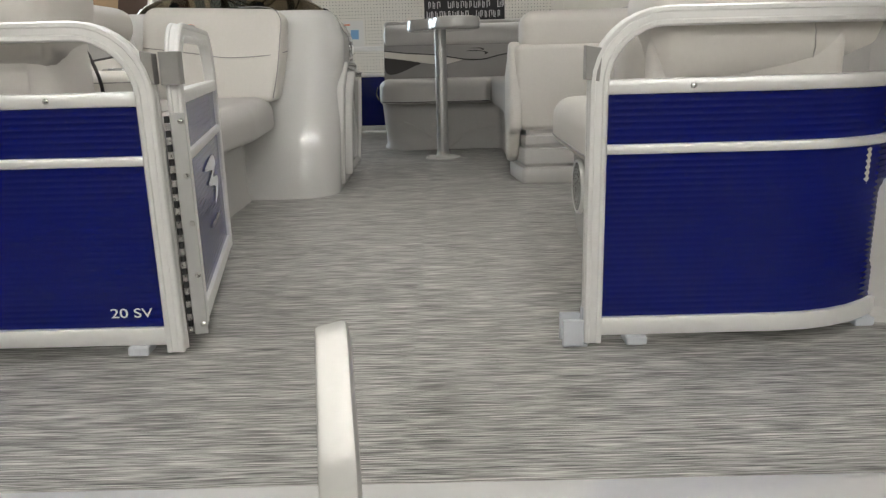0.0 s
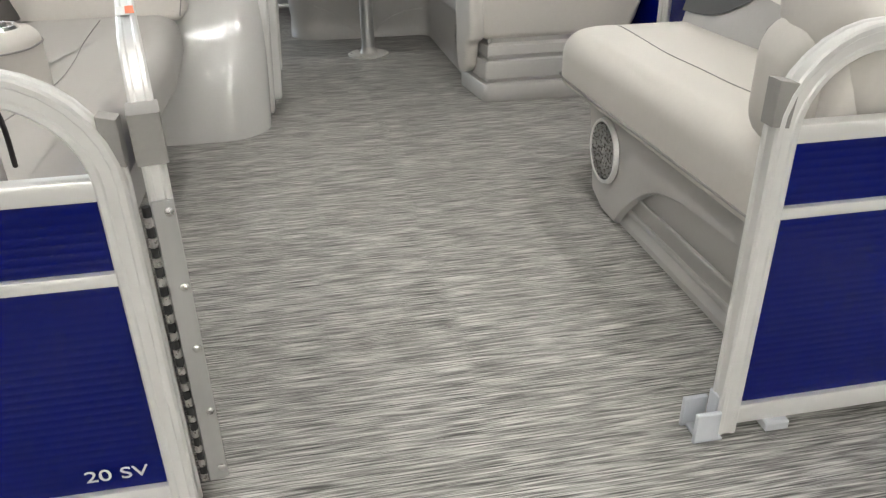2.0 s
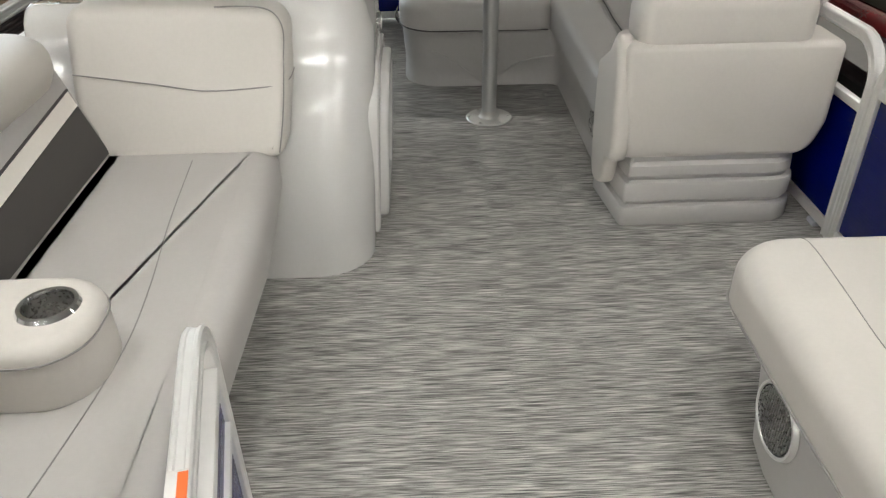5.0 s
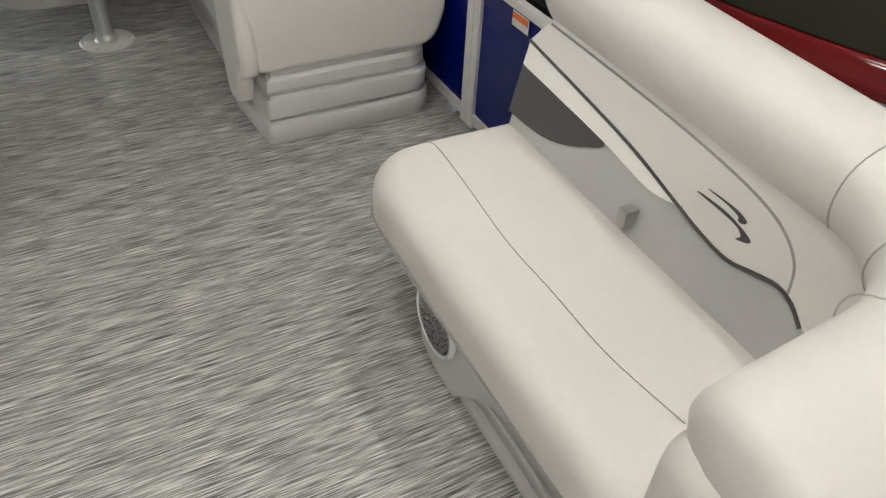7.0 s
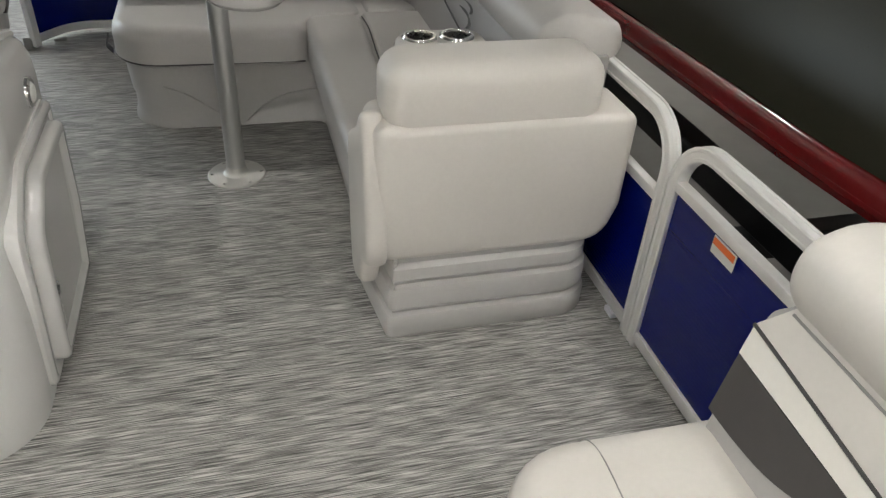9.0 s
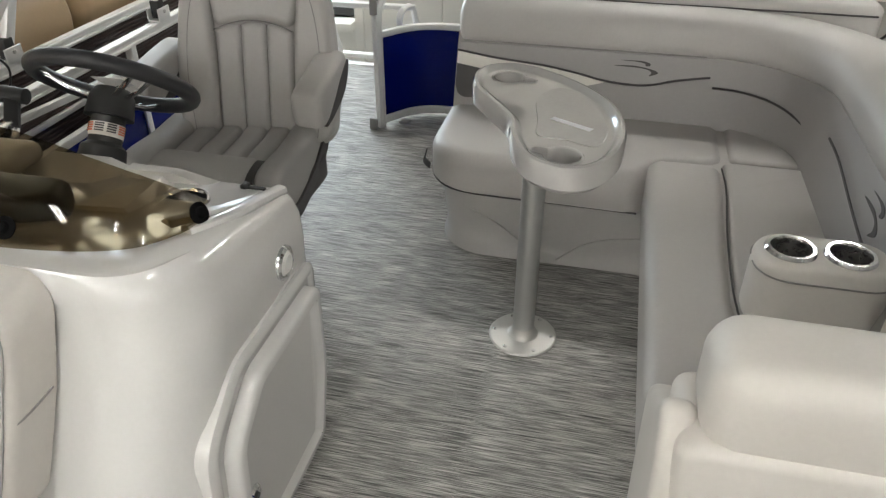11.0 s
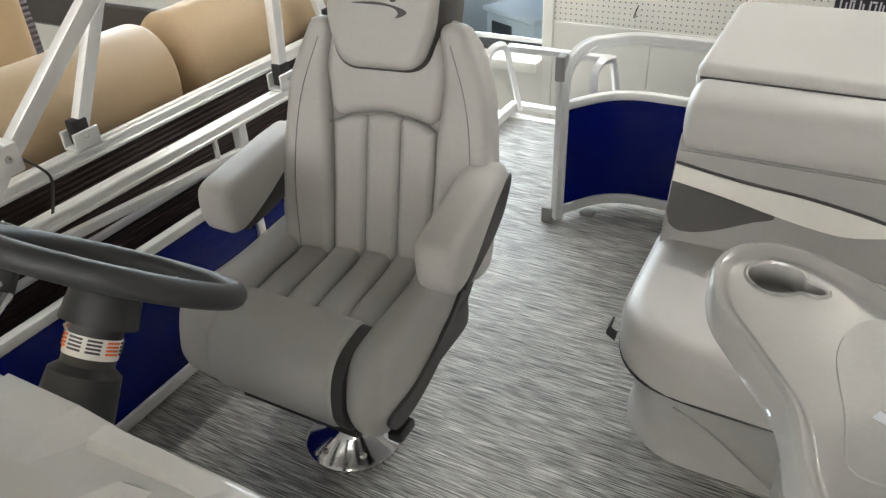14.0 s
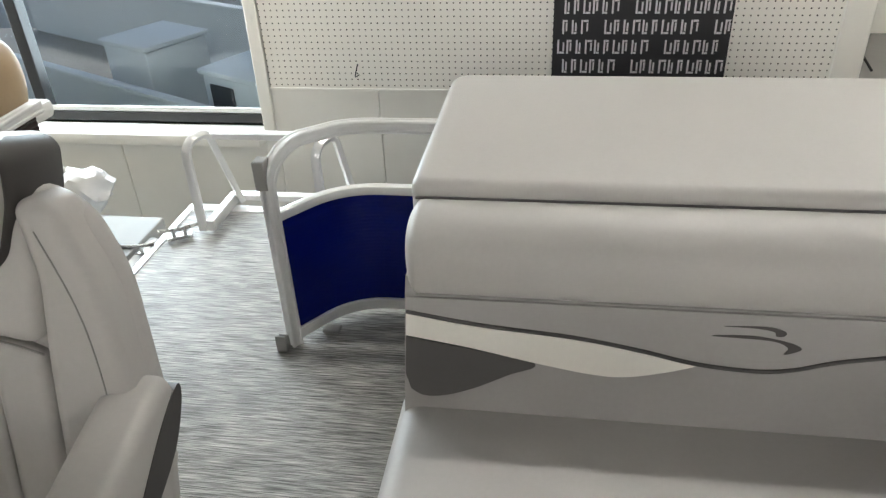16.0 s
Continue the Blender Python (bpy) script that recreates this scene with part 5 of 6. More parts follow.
tl = [[top_bm.verts.new(p) for p in ring] for ring in rim_loops]
n = len(last)
for a, b in zip(tl, tl[1:]):
    for i in range(n):
        top_bm.faces.new((a[i], a[(i + 1) % n], b[(i + 1) % n], b[i]))
top_bm.faces.new(tl[-1])
part("body", join(body_bm, top_bm), GELCOAT, con, sharp=50)

# locker door on the walkway side
door_shape = fillet([(3.315, 0.055, 0), (3.70, 0.055, 0), (3.735, 0.25, 0), (3.715, 0.482, 0), (3.43, 0.488, 0), (3.325, 0.40, 0)], [0.04, 0.03, 0.2, 0.03, 0.07, 0.08], 6, True)
dm = Matrix(((0, 0.05, 1, -0.366), (1, 0, 0, 0), (0, 1, 0, 0), (0, 0, 0, 1)))
part("door_surround", moved(rings([(p.x, p.y) for p in fillet([(3.27, 0.02, 0), (3.74, 0.02, 0), (3.765, 0.25, 0), (3.745, 0.52, 0), (3.40, 0.53, 0), (3.28, 0.43, 0)], [0.04, 0.03, 0.2, 0.03, 0.10, 0.1], 6, True)], [(0, -0.02), (0, 0.008), (0.008, 0.014), (0.022, 0.015), (0.030, 0.010)]), dm), GELCOAT, con)
door = part("locker_door", moved(rings([(p.x, p.y) for p in door_shape], [(0, 0.006), (0, 0.030), (0.004, 0.037), (0.010, 0.040), (0.026, 0.040), (0.036, 0.030), (0.044, 0.028)]), dm), GELCOAT, con, "raised locker door")
part("latch_ring", lathe([(0, 0.006), (0.010, 0.006), (0.016, 0.009), (0.021, 0.005), (0.021, 0.0)], 20, aim((-0.327, 3.372, 0.235), (1, 0, 0))), CHROME, door, "chrome round latch")
part("latch_key", lathe([(0, 0.011), (0.006, 0.011), (0.008, 0.006)], 12, aim((-0.327, 3.372, 0.235), (1, 0, 0))), BLACK, door)
lamp = part("courtesy_light", lathe([(0, 0.014), (0.018, 0.012), (0.024, 0.006), (0.024, 0.0)], 24, aim((-0.339, 3.635, 0.578), (1, 0, -0.04))), LABEL_WHITE, con, "white courtesy light lens")
part("bezel", lathe([(0.023, 0.005), (0.028, 0.010), (0.034, 0.006), (0.035, 0.0), (0.023, 0.0)], 28, aim((-0.339, 3.635, 0.578), (1, 0, -0.04))), CHROME, lamp, "chrome bezel")
part("screw", bolt((-0.675, 3.118, 0.045), (0, -1, 0.05), 0.006), STEEL, con)
part("side_ridge", sweep(smooth_curve([(-0.346, 3.30, 0.40), (-0.341, 3.45, 0.50), (-0.340, 3.60, 0.525), (-0.339, 3.70, 0.53)]), box_section(0.004, 0.008, 0.001), up=(1, 0, 0)), GELCOAT, con)
part("corner_ridge", sweep(smooth_curve([(-0.47, 3.50, 0.728), (-0.42, 3.60, 0.706), (-0.385, 3.70, 0.684)]), [(-0.016, -0.004), (0.016, -0.004), (0.007, 0.005), (-0.007, 0.005)]), GELCOAT, con)
# dash: trays, pod, cup well
part("dash_pod", loft([([Vector(p) for p in ((-0.94, 3.53, 0), (-0.71, 3.545, 0), (-0.655, 3.757, 0), (-0.90, 3.757, 0))], 0.655), ([Vector(p) for p in ((-0.872, 3.705, 0), (-0.745, 3.705, 0), (-0.740, 3.739, 0), (-0.872, 3.739, 0))], 0.703)]), GELCOAT, con, "raised dash pod", sharp=25)
part("dash_facet", loft([([Vector(p) for p in ((-0.71, 3.53, 0), (-0.555, 3.545, 0), (-0.575, 3.70, 0), (-0.60, 3.70, 0))], 0.672), ([Vector(p) for p in ((-0.685, 3.54, 0), (-0.585, 3.55, 0), (-0.585, 3.675, 0), (-0.595, 3.675, 0))], 0.712)]), GELCOAT, con, "moulded dash facet", sharp=25)
part("dash_lip", sweep(smooth_curve([(-0.378, 3.742, 0.672), (-0.388, 3.66, 0.690), (-0.400, 3.58, 0.703), (-0.435, 3.50, 0.716)]), box_section(0.030, 0.020, 0.009)), GELCOAT, con, "raised outer dash lip")
part("dash_ridge", moved(loft([([Vector(p) for p in ((-0.705, 3.70, 0), (-0.46, 3.71, 0), (-0.45, 3.745, 0), (-0.70, 3.745, 0))], 0.66), ([Vector(p) for p in ((-0.69, 3.708, 0), (-0.59, 3.714, 0), (-0.585, 3.735, 0), (-0.69, 3.735, 0))], 0.698)]), Matrix.Identity(4)), GELCOAT, con, sharp=25)
part("dash_shelf", rbox(-1.24, 3.52, 0.70, -0.86, 3.71, 0.745, 0.02, 3), GELCOAT, con)
part("instrument_cowl", moved(pad(fillet([(-1.07, 3.455, 0), (-0.72, 3.46, 0), (-0.66, 3.495, 0), (-0.69, 3.565, 0), (-1.07, 3.565, 0)], 0.025, 4, True), 0.70, 0.757, 0.022, 0.005), Matrix.Identity(4)), DARK_GREY, con, "dark moulded instrument cowl")
# no hole is cut: a flat disc carries the well's darkness as colour
cup = part("cup_well", lathe([(0.043, 0.004), (0.043, 0.002), (0, 0.002)], 28, Matrix.Translation((-0.518, 3.628, 0.689))), MATTE_BLACK, con, "flat black disc for the dark inside the cup well")
part("cup_rim", lathe([(0.041, 0.002), (0.043, 0.006), (0.047, 0.006), (0.049, -0.01), (0.041, -0.01)], 28, Matrix.Translation((-0.518, 3.628, 0.689))), CHROME, cup, "chrome rim")
part("mic_clip", join(rbox(-0.452, 3.722, 0.676, -0.402, 3.732, 0.681, 0.002, 1), rbox(-0.452, 3.716, 0.676, -0.436, 3.736, 0.688, 0.004, 1)), BLACK, con, "small black clip")

part("screw", bolt((-0.665, console_ring(0.065)[0].y, 0.065), (0, -1, 0), 0.008, 0.005), STEEL, con)

# smoked windscreen
WS_MID = -0.83
half_low = [(-0.415, 3.55, 0.715), (-0.435, 3.465, 0.728), (-0.49, 3.405, 0.732), (-0.62, 3.372, 0.733)]
half_high = [(-0.43, 3.575, 0.735), (-0.485, 3.545, 0.775), (-0.58, 3.525, 0.815), (-0.74, 3.53, 0.853)]


def both_halves(half, middle):
    """The screen is the same on both sides of the console's middle."""
    return smooth_curve([(2 * WS_MID - x, y, z) for x, y, z in half] + [middle] + half[::-1], 6)


ws_low = both_halves(half_low, (WS_MID, 3.358, 0.735))
ws_high = both_halves(half_high, (WS_MID, 3.53, 0.858))
bm = bmesh.new()
cols = []
for a, b in zip(ws_low, ws_high):
    col = []
    for k in range(7):
        t = k / 6
        p = a.lerp(b, t)
        bulge = math.sin(math.pi * t) * 0.018
        col.append(bm.verts.new((p.x, p.y - bulge, p.z + bulge * 0.8)))
    cols.append(col)
for A, B in zip(cols, cols[1:]):
    for k in range(6):
        bm.faces.new((A[k], B[k], B[k + 1], A[k + 1]))
bmesh.ops.recalc_face_normals(bm, faces=bm.faces)
bmesh.ops.solidify(bm, geom=bm.faces[:], thickness=0.004)
screen = part("windscreen", bm, SMOKED, con, "smoked bronze acrylic windscreen")
for x, y, z, d in ((-1.02, 3.365, 0.762, (0, -0.7, 0.6)), (-0.675, 3.385, 0.758, (0.05, -0.7, 0.6)), (-0.425, 3.530, 0.735, (0.85, -0.2, 0.4))):
    part("screen_knob", lathe([(0, 0.014), (0.009, 0.013), (0.011, 0.006), (0.019, 0.003), (0.019, 0.0)], 14, aim((x, y, z), d)), MATTE_BLACK, screen, "black thumb knob")

# steering wheel
wheel_axis = Vector((-0.01, 0.622, 0.783)).normalized()
WC = Vector((-0.797, 3.879, 0.802))
helm = thing("steering_wheel", "black rimmed steering wheel with chrome spokes on a column", "steering wheel", (-0.83, 3.74, 0.62))
wm = Matrix.Translation(WC) @ wheel_axis.to_track_quat("Z", "Y").to_matrix().to_4x4()
part("rim", moved(tube([(0.157 * math.cos(2 * math.pi * k / 48), 0.157 * math.sin(2 * math.pi * k / 48), 0) for k in range(48)], 0.0175, 12, True), wm), RUBBER, helm, "padded black rim")
for a in (25, 145, 270):
    s = Matrix.Rotation(radians(a), 4, "Z")
    part("spoke", moved(join(sweep([(0.03, -0.012, -0.035), (0.09, -0.016, -0.024), (0.15, -0.02, 0)], box_section(0.012, 0.006, 0.002)), sweep([(0.03, 0.012, -0.035), (0.09, 0.016, -0.024), (0.15, 0.02, 0)], box_section(0.012, 0.006, 0.002))), wm @ s), CHROME, helm, "polished spoke")
part("hub", moved(lathe([(0, -0.012), (0.035, -0.014), (0.045, -0.03), (0.05, -0.075), (0, -0.075)], 24), wm), BLACK, helm, "black hub")
part("column", moved(lathe([(0, -0.075), (0.034, -0.075), (0.034, -0.13), (0.046, -0.14), (0.058, -0.27), (0, -0.27)], 24), wm), BLACK, helm, "dark plastic column boot")
part("column_label", moved(lathe([(0.0345, -0.090), (0.0352, -0.090), (0.0352, -0.118), (0.0345, -0.118)], 24), wm), LABEL_WHITE, helm, "printed caution label")
for a in range(0, 360, 40):
    part("label_print", moved(join(*[rbox(-0.0362, -0.009, -0.095 - k * 0.005, -0.0335, 0.009, -0.0925 - k * 0.005) for k in range(4)]), wm @ Matrix.Rotation(radians(a), 4, "Z")), LABEL_INK if a % 120 else LABEL_ORANGE, helm)
part("hub_tag", moved(rbox(-0.075, 0.035, -0.014, -0.005, 0.085, -0.0125), wm), LABEL_WHITE, helm, "white paper tag")
thr = thing("throttle_control", "black throttle lever with a chrome arm beside the helm", "throttle", (-1.16, 3.72, 0.62))
part("housing", moved(lathe([(0, -0.03), (0.066, -0.03), (0.072, 0.0), (0.060, 0.028), (0.03, 0.036), (0, 0.036)], 28), Matrix.Translation((-1.15, 3.80, 0.645)) @ Matrix.Rotation(radians(90), 4, "Y")), BLACK, thr, "round black control housing")
part("mount", rbox(-1.25, 3.70, 0.56, -1.17, 3.80, 0.66, 0.02, 3), GELCOAT, thr)
part("lever", tube(smooth_curve([(-1.09, 3.88, 0.668), (-1.045, 3.80, 0.660), (-1.01, 3.745, 0.668), (-1.035, 3.735, 0.690), (-1.075, 3.79, 0.685), (-1.10, 3.87, 0.680)], 5, True), 0.010, 8, True), CHROME, thr, "chrome loop lever arm")
part("stem", sweep([(-1.095, 3.875, 0.668), (-1.135, 3.945, 0.715)], box_section(0.034, 0.022, 0.007)), BLACK, thr, "black lever stem")
part("grip", moved(lathe([(0, 0), (0.018, 0.003), (0.021, 0.03), (0.019, 0.085), (0, 0.092)], 14), aim((-1.185, 3.945, 0.722), (1, 0.05, -0.06))), BLACK, thr, "black grip")

# ---- helm chair ----
CX, CY = -0.845, 4.36
chair = thing("helm_chair", "warm grey vinyl captain's chair with armrests on a pedestal", "chair", (CX, CY, 0))
part("pedestal_base", lathe([(0, 0.0), (0.115, 0.0), (0.115, 0.008), (0.105, 0.016), (0.060, 0.040), (0.045, 0.06), (0, 0.06)], 32, Matrix.Translation((CX + 0.01, CY, 0))), CHROME, chair, "polished pedestal flange")
for k in range(6):
    a = k * math.pi / 3 + 0.3
    part("bolt", bolt((CX + 0.01 + 0.088 * math.cos(a), CY + 0.088 * math.sin(a), 0.02), (0, 0, 1), 0.010, 0.008), STEEL, chair)
part("pedestal_post", lathe([(0, 0.05), (0.036, 0.05), (0.036, 0.22), (0, 0.22)], 20, Matrix.Translation((CX + 0.01, CY, 0))), STEEL, chair, "steel post")
part("slide_plate", rbox(CX - 0.15, CY - 0.16, 0.205, CX + 0.15, CY + 0.16, 0.235, 0.006, 1), BLACK, chair)
part("lever", join(rbox(CX + 0.14, CY - 0.10, 0.195, CX + 0.20, CY - 0.075, 0.207, 0.003, 1), rbox(CX + 0.19, CY - 0.12, 0.188, CX + 0.225, CY - 0.06, 0.212, 0.005, 1)), BLACK, chair, "black adjuster lever")
SWIVEL = Matrix(((1, -0.11, 0, 0.11 * 4.16), (0, 1, 0, 0), (0, 0, 1, 0), (0, 0, 0, 1)))    # the seat is turned a little on its post
sx0, sx1, sy0, sy1 = CX - 0.262, CX + 0.240, 4.14, 4.66


def seat_run(pts):
    """Side profile of the seat, drawn on 4.05 to 4.66 and set to the seat's true depth."""
    return [(4.14 + (q.x - 4.05) * 0.852, q.y + 0.012) for q in pts]

part("seat_shell", pad(fillet([(sx0 + 0.03, sy0 + 0.09, 0), (sx1 - 0.03, sy0 + 0.09, 0), (sx1 - 0.03, sy1, 0), (sx0 + 0.03, sy1, 0)], [0.09, 0.09, 0.1, 0.1], 6, True), 0.232, 0.33, 0.02), VINYL_DARK, chair, "charcoal underside")


def side_profile(extra=0.0):
    return smooth_curve([(4.062, 0.30, 0), (4.065, 0.36, 0), (4.10, 0.405 + extra, 0), (4.18, 0.42 + extra, 0), (4.35, 0.405 + extra, 0), (4.55, 0.40 + extra, 0), (4.66, 0.41, 0), (4.67, 0.30, 0), (4.50, 0.255, 0), (4.25, 0.235, 0), (4.11, 0.245, 0)], 5, True)


for x0, x1 in ((sx0, CX - 0.155), (CX + 0.155, sx1)):
    part("side_bolster", moved(rings(seat_run(side_profile(0.018)), soft_levels(x0, x1, 0.04, 0.04)), SWIVEL @ UPRIGHT_YZ), VINYL_CHAIR, chair, "padded seat side bolster")
part("front_roll", moved(rings(seat_run(smooth_curve([(4.050, 0.30, 0), (4.055, 0.37, 0), (4.095, 0.415, 0), (4.17, 0.428, 0), (4.245, 0.412, 0), (4.25, 0.33, 0), (4.20, 0.25, 0), (4.10, 0.245, 0)], 5, True)), soft_levels(CX - 0.165, CX + 0.145, 0.02, 0.02)), SWIVEL @ UPRIGHT_YZ), VINYL_CHAIR, chair, "rolled front flip bolster")
for dx in (0.152,):
    part("bolster_gusset", moved(rings(seat_run(smooth_curve([(4.058, 0.30, 0), (4.063, 0.37, 0), (4.10, 0.413, 0), (4.17, 0.424, 0), (4.24, 0.41, 0), (4.245, 0.33, 0), (4.20, 0.255, 0), (4.10, 0.25, 0)], 5, True)), [(0.0, CX + dx - 0.012), (0.0, CX + dx + 0.012)]), SWIVEL @ UPRIGHT_YZ), VINYL_DARK, chair, "charcoal gusset")
for k in range(4):
    x0 = CX - 0.155 + k * 0.0775
    part("seat_channel", moved(rings(seat_run(smooth_curve([(4.23, 0.30, 0), (4.235, 0.385, 0), (4.29, 0.402, 0), (4.45, 0.395, 0), (4.60, 0.392, 0), (4.62, 0.30, 0)], 5, True)), soft_levels(x0 + 0.001, x0 + 0.0765, 0.022, 0.022, 4)), SWIVEL @ UPRIGHT_YZ), VINYL_CHAIR, chair, "padded seat channel")
# backrest, leaning aft
bm_lean = Matrix.Translation((CX + 0.003, 4.56, 0.36)) @ Matrix.Rotation(radians(8), 4, "Z") @ Matrix.Rotation(radians(-15), 4, "X") @ UPRIGHT_XZ @ Matrix.Diagonal((0.99, 0.95, 1, 1))
outer = fillet([(-0.245, -0.02, 0), (0.245, -0.02, 0), (0.255, 0.22, 0), (0.232, 0.45, 0), (0.175, 0.595, 0), (-0.175, 0.595, 0), (-0.232, 0.45, 0), (-0.255, 0.22, 0)], [0.08, 0.08, 0.3, 0.3, 0.12, 0.12, 0.3, 0.3], 6, True)
part("back_shell", moved(pad(outer, -0.09, 0.006, 0.04, 0.05), bm_lean), VINYL_CHAIR, chair)
for s in (-1, 1):
    wing = fillet([(s * 0.118, 0.0, 0), (s * 0.245, 0.0, 0), (s * 0.252, 0.22, 0), (s * 0.228, 0.45, 0), (s * 0.172, 0.585, 0), (s * 0.118, 0.585, 0), (s * 0.138, 0.47, 0), (s * 0.128, 0.33, 0)], [0.02, 0.07, 0.3, 0.3, 0.05, 0.03, 0.2, 0.2], 6, True)
    part("back_wing", moved(pad(wing, -0.05, 0.040, 0.020, 0.015), bm_lean), VINYL_CHAIR, chair, "padded back wing")
for k in range(3):
    x0 = -0.120 + k * 0.08
    top = (0.366, 0.380, 0.366)[k]
    ch = fillet([(x0, 0.0, 0), (x0 + 0.08, 0.0, 0), (x0 + 0.08, 0.373 if k < 2 else 0.350, 0), (x0 + 0.04, top + 0.006, 0), (x0, 0.373 if k else 0.350, 0)], [0.01, 0.01, 0.01, 0.1, 0.01], 4, True)
    part("back_channel", moved(pad(ch, -0.03, 0.027, 0.014, 0.006), bm_lean), VINYL_CHAIR, chair, "padded back channel")
yoke = fillet([(-0.124, 0.357, 0), (0.0, 0.393, 0), (0.124, 0.357, 0), (0.142, 0.48, 0), (0.125, 0.590, 0), (-0.125, 0.590, 0), (-0.142, 0.48, 0)], [0.03, 0.3, 0.03, 0.1, 0.05, 0.05, 0.1], 6, True)
part("yoke", moved(pad(yoke, -0.03, 0.030, 0.024, 0.008), bm_lean), VINYL_CHAIR, chair, "smooth upper back panel")
arc = smooth_curve([(-0.124, 0.352, 0.030), (-0.068, 0.374, 0.030), (0, 0.384, 0.031), (0.068, 0.374, 0.030), (0.124, 0.352, 0.030)], 5)
part("seam", moved(tube(arc, 0.002, 6), bm_lean), SEAM, chair)
head = fillet([(-0.092, 0.482, 0), (0.092, 0.482, 0), (0.122, 0.58, 0), (0.126, 0.662, 0), (-0.126, 0.662, 0), (-0.122, 0.58, 0)], [0.055, 0.055, 0.15, 0.03, 0.03, 0.15], 6, True)
hd = part("headrest", moved(pad(head, -0.12, 0.064, 0.020, 0.03), bm_lean), VINYL_CHAIR, chair, "padded headrest")
part("headrest_side", moved(rings([(p.x, p.y) for p in fillet([(-0.096, 0.478, 0), (0.096, 0.478, 0), (0.127, 0.58, 0), (0.131, 0.658, 0), (-0.131, 0.658, 0), (-0.127, 0.58, 0)], [0.055, 0.055, 0.15, 0.03, 0.03, 0.15], 6, True)], [(0.008, -0.115), (0, -0.10), (-0.004, -0.03), (-0.001, 0.038), (0.003, 0.043)], (True, True)), bm_lean), VINYL_DARK, hd, "charcoal headrest side band")
emblem(hd, bm_lean @ Matrix.Translation((0.012, 0.615, 0.0642)) @ Matrix.Diagonal((0.9, 0.8, 1, 1)), 0.85)
for s in (-1, 1):
    xi, xo = CX + s * (0.232 if s > 0 else 0.20), CX + s * (0.322 if s > 0 else 0.29)
    a0, a1 = min(xi, xo), max(xi, xo)
    prof = smooth_curve([(4.325, 0.555, 0), (4.325, 0.605, 0), (4.352, 0.630, 0), (4.45, 0.634, 0), (4.60, 0.638, 0), (4.675, 0.628, 0), (4.685, 0.57, 0), (4.62, 0.53, 0), (4.45, 0.512, 0), (4.35, 0.518, 0)], 5, True)
    toe = Matrix(((1, -0.15, 0, 0.15 * 4.30), (0, 1, 0, 0), (0, 0, 1, 0), (0, 0, 0, 1)))
    arm = part("armrest", moved(rings([(p.x, p.y) for p in prof], soft_levels(a0, a1, 0.022, 0.022)), toe @ UPRIGHT_YZ), VINYL_CHAIR, chair, "padded armrest")
    low = smooth_curve([(4.37, 0.517, 0), (4.48, 0.548, 0), (4.60, 0.588, 0), (4.688, 0.602, 0), (4.688, 0.57, 0), (4.625, 0.527, 0), (4.50, 0.512, 0)], 4, True)
    part("arm_inlay", moved(rings([(p.x, p.y) for p in low], [(0.0, a0 - 0.0015), (0.0, a1 + 0.0015)]), toe @ UPRIGHT_YZ), VINYL_DARK, arm, "charcoal armrest inlay")
    side = smooth_curve([(4.10, 0.31, 0), (4.25, 0.29, 0), (4.45, 0.31, 0), (4.62, 0.36, 0), (4.66, 0.33, 0), (4.55, 0.28, 0), (4.30, 0.245, 0), (4.14, 0.26, 0)], 4, True)
    part("seat_inlay", moved(rings(seat_run(side), [(0, CX + s * 0.255 - 0.01 - 0.004), (0, CX + s * 0.255 - 0.01 + 0.004)]), SWIVEL @ UPRIGHT_YZ), VINYL_DARK, chair, "charcoal seat side inlay")
    part("arm_bracket", rbox(CX + s * 0.20, 4.61, 0.44, CX + s * 0.24, 4.69, 0.57, 0.02, 3), VINYL_CHAIR, chair)

for s in (-1, 1):
    line = smooth_curve([(s * 0.195, 0.02, 0.0405), (s * 0.210, 0.22, 0.0405), (s * 0.194, 0.40, 0.0405), (s * 0.150, 0.54, 0.0405)], 5)
    part("seam", moved(tube(line, 0.0013, 6), bm_lean), SEAM, chair)

# ---- table ----
table = thing("pedestal_table", "glossy grey kidney-shaped drinks table on a metal post", "table", (0.067, 4.222, 0))
TZ = 0.722
top_line = smooth_curve([(-0.112, 4.335, 0), (-0.085, 4.40, 0), (-0.02, 4.425, 0), (0.06, 4.395, 0), (0.16, 4.315, 0), (0.235, 4.21, 0), (0.268, 4.08, 0), (0.255, 3.955, 0), (0.21, 3.875, 0), (0.145, 3.855, 0), (0.075, 3.895, 0), (0.035, 3.98, 0), (0.012, 4.075, 0), (-0.045, 4.165, 0), (-0.095, 4.245, 0)], 5, True)
HOLES = ((-0.025, 4.345, -0.2), (0.145, 3.935, 2.9))
hole = smooth_curve([(0.038 * math.cos(k * math.pi / 8), 0.038 * math.sin(k * math.pi / 8), 0) for k in range(1, 16)] + [(0.058, -0.011, 0), (0.066, 0.0, 0), (0.058, 0.011, 0)], 2, True)
top_bm = rings([(p.x, p.y) for p in top_line], [(0.03, TZ - 0.058), (0.008, TZ - 0.055), (0.0, TZ - 0.045), (0.0, TZ - 0.008), (0.005, TZ + 0.002), (0.012, TZ + 0.004), (0.019, TZ + 0.001), (0.024, TZ - 0.007), (0.03, TZ - 0.010)])
top_bm = cut(top_bm, *[moved(rings([(q.x, q.y) for q in hole], [(0.0, TZ - 0.046), (0.0, TZ + 0.02)]), Matrix.Translation((x, y, 0)) @ Matrix.Rotation(a, 4, "Z")) for x, y, a in HOLES])
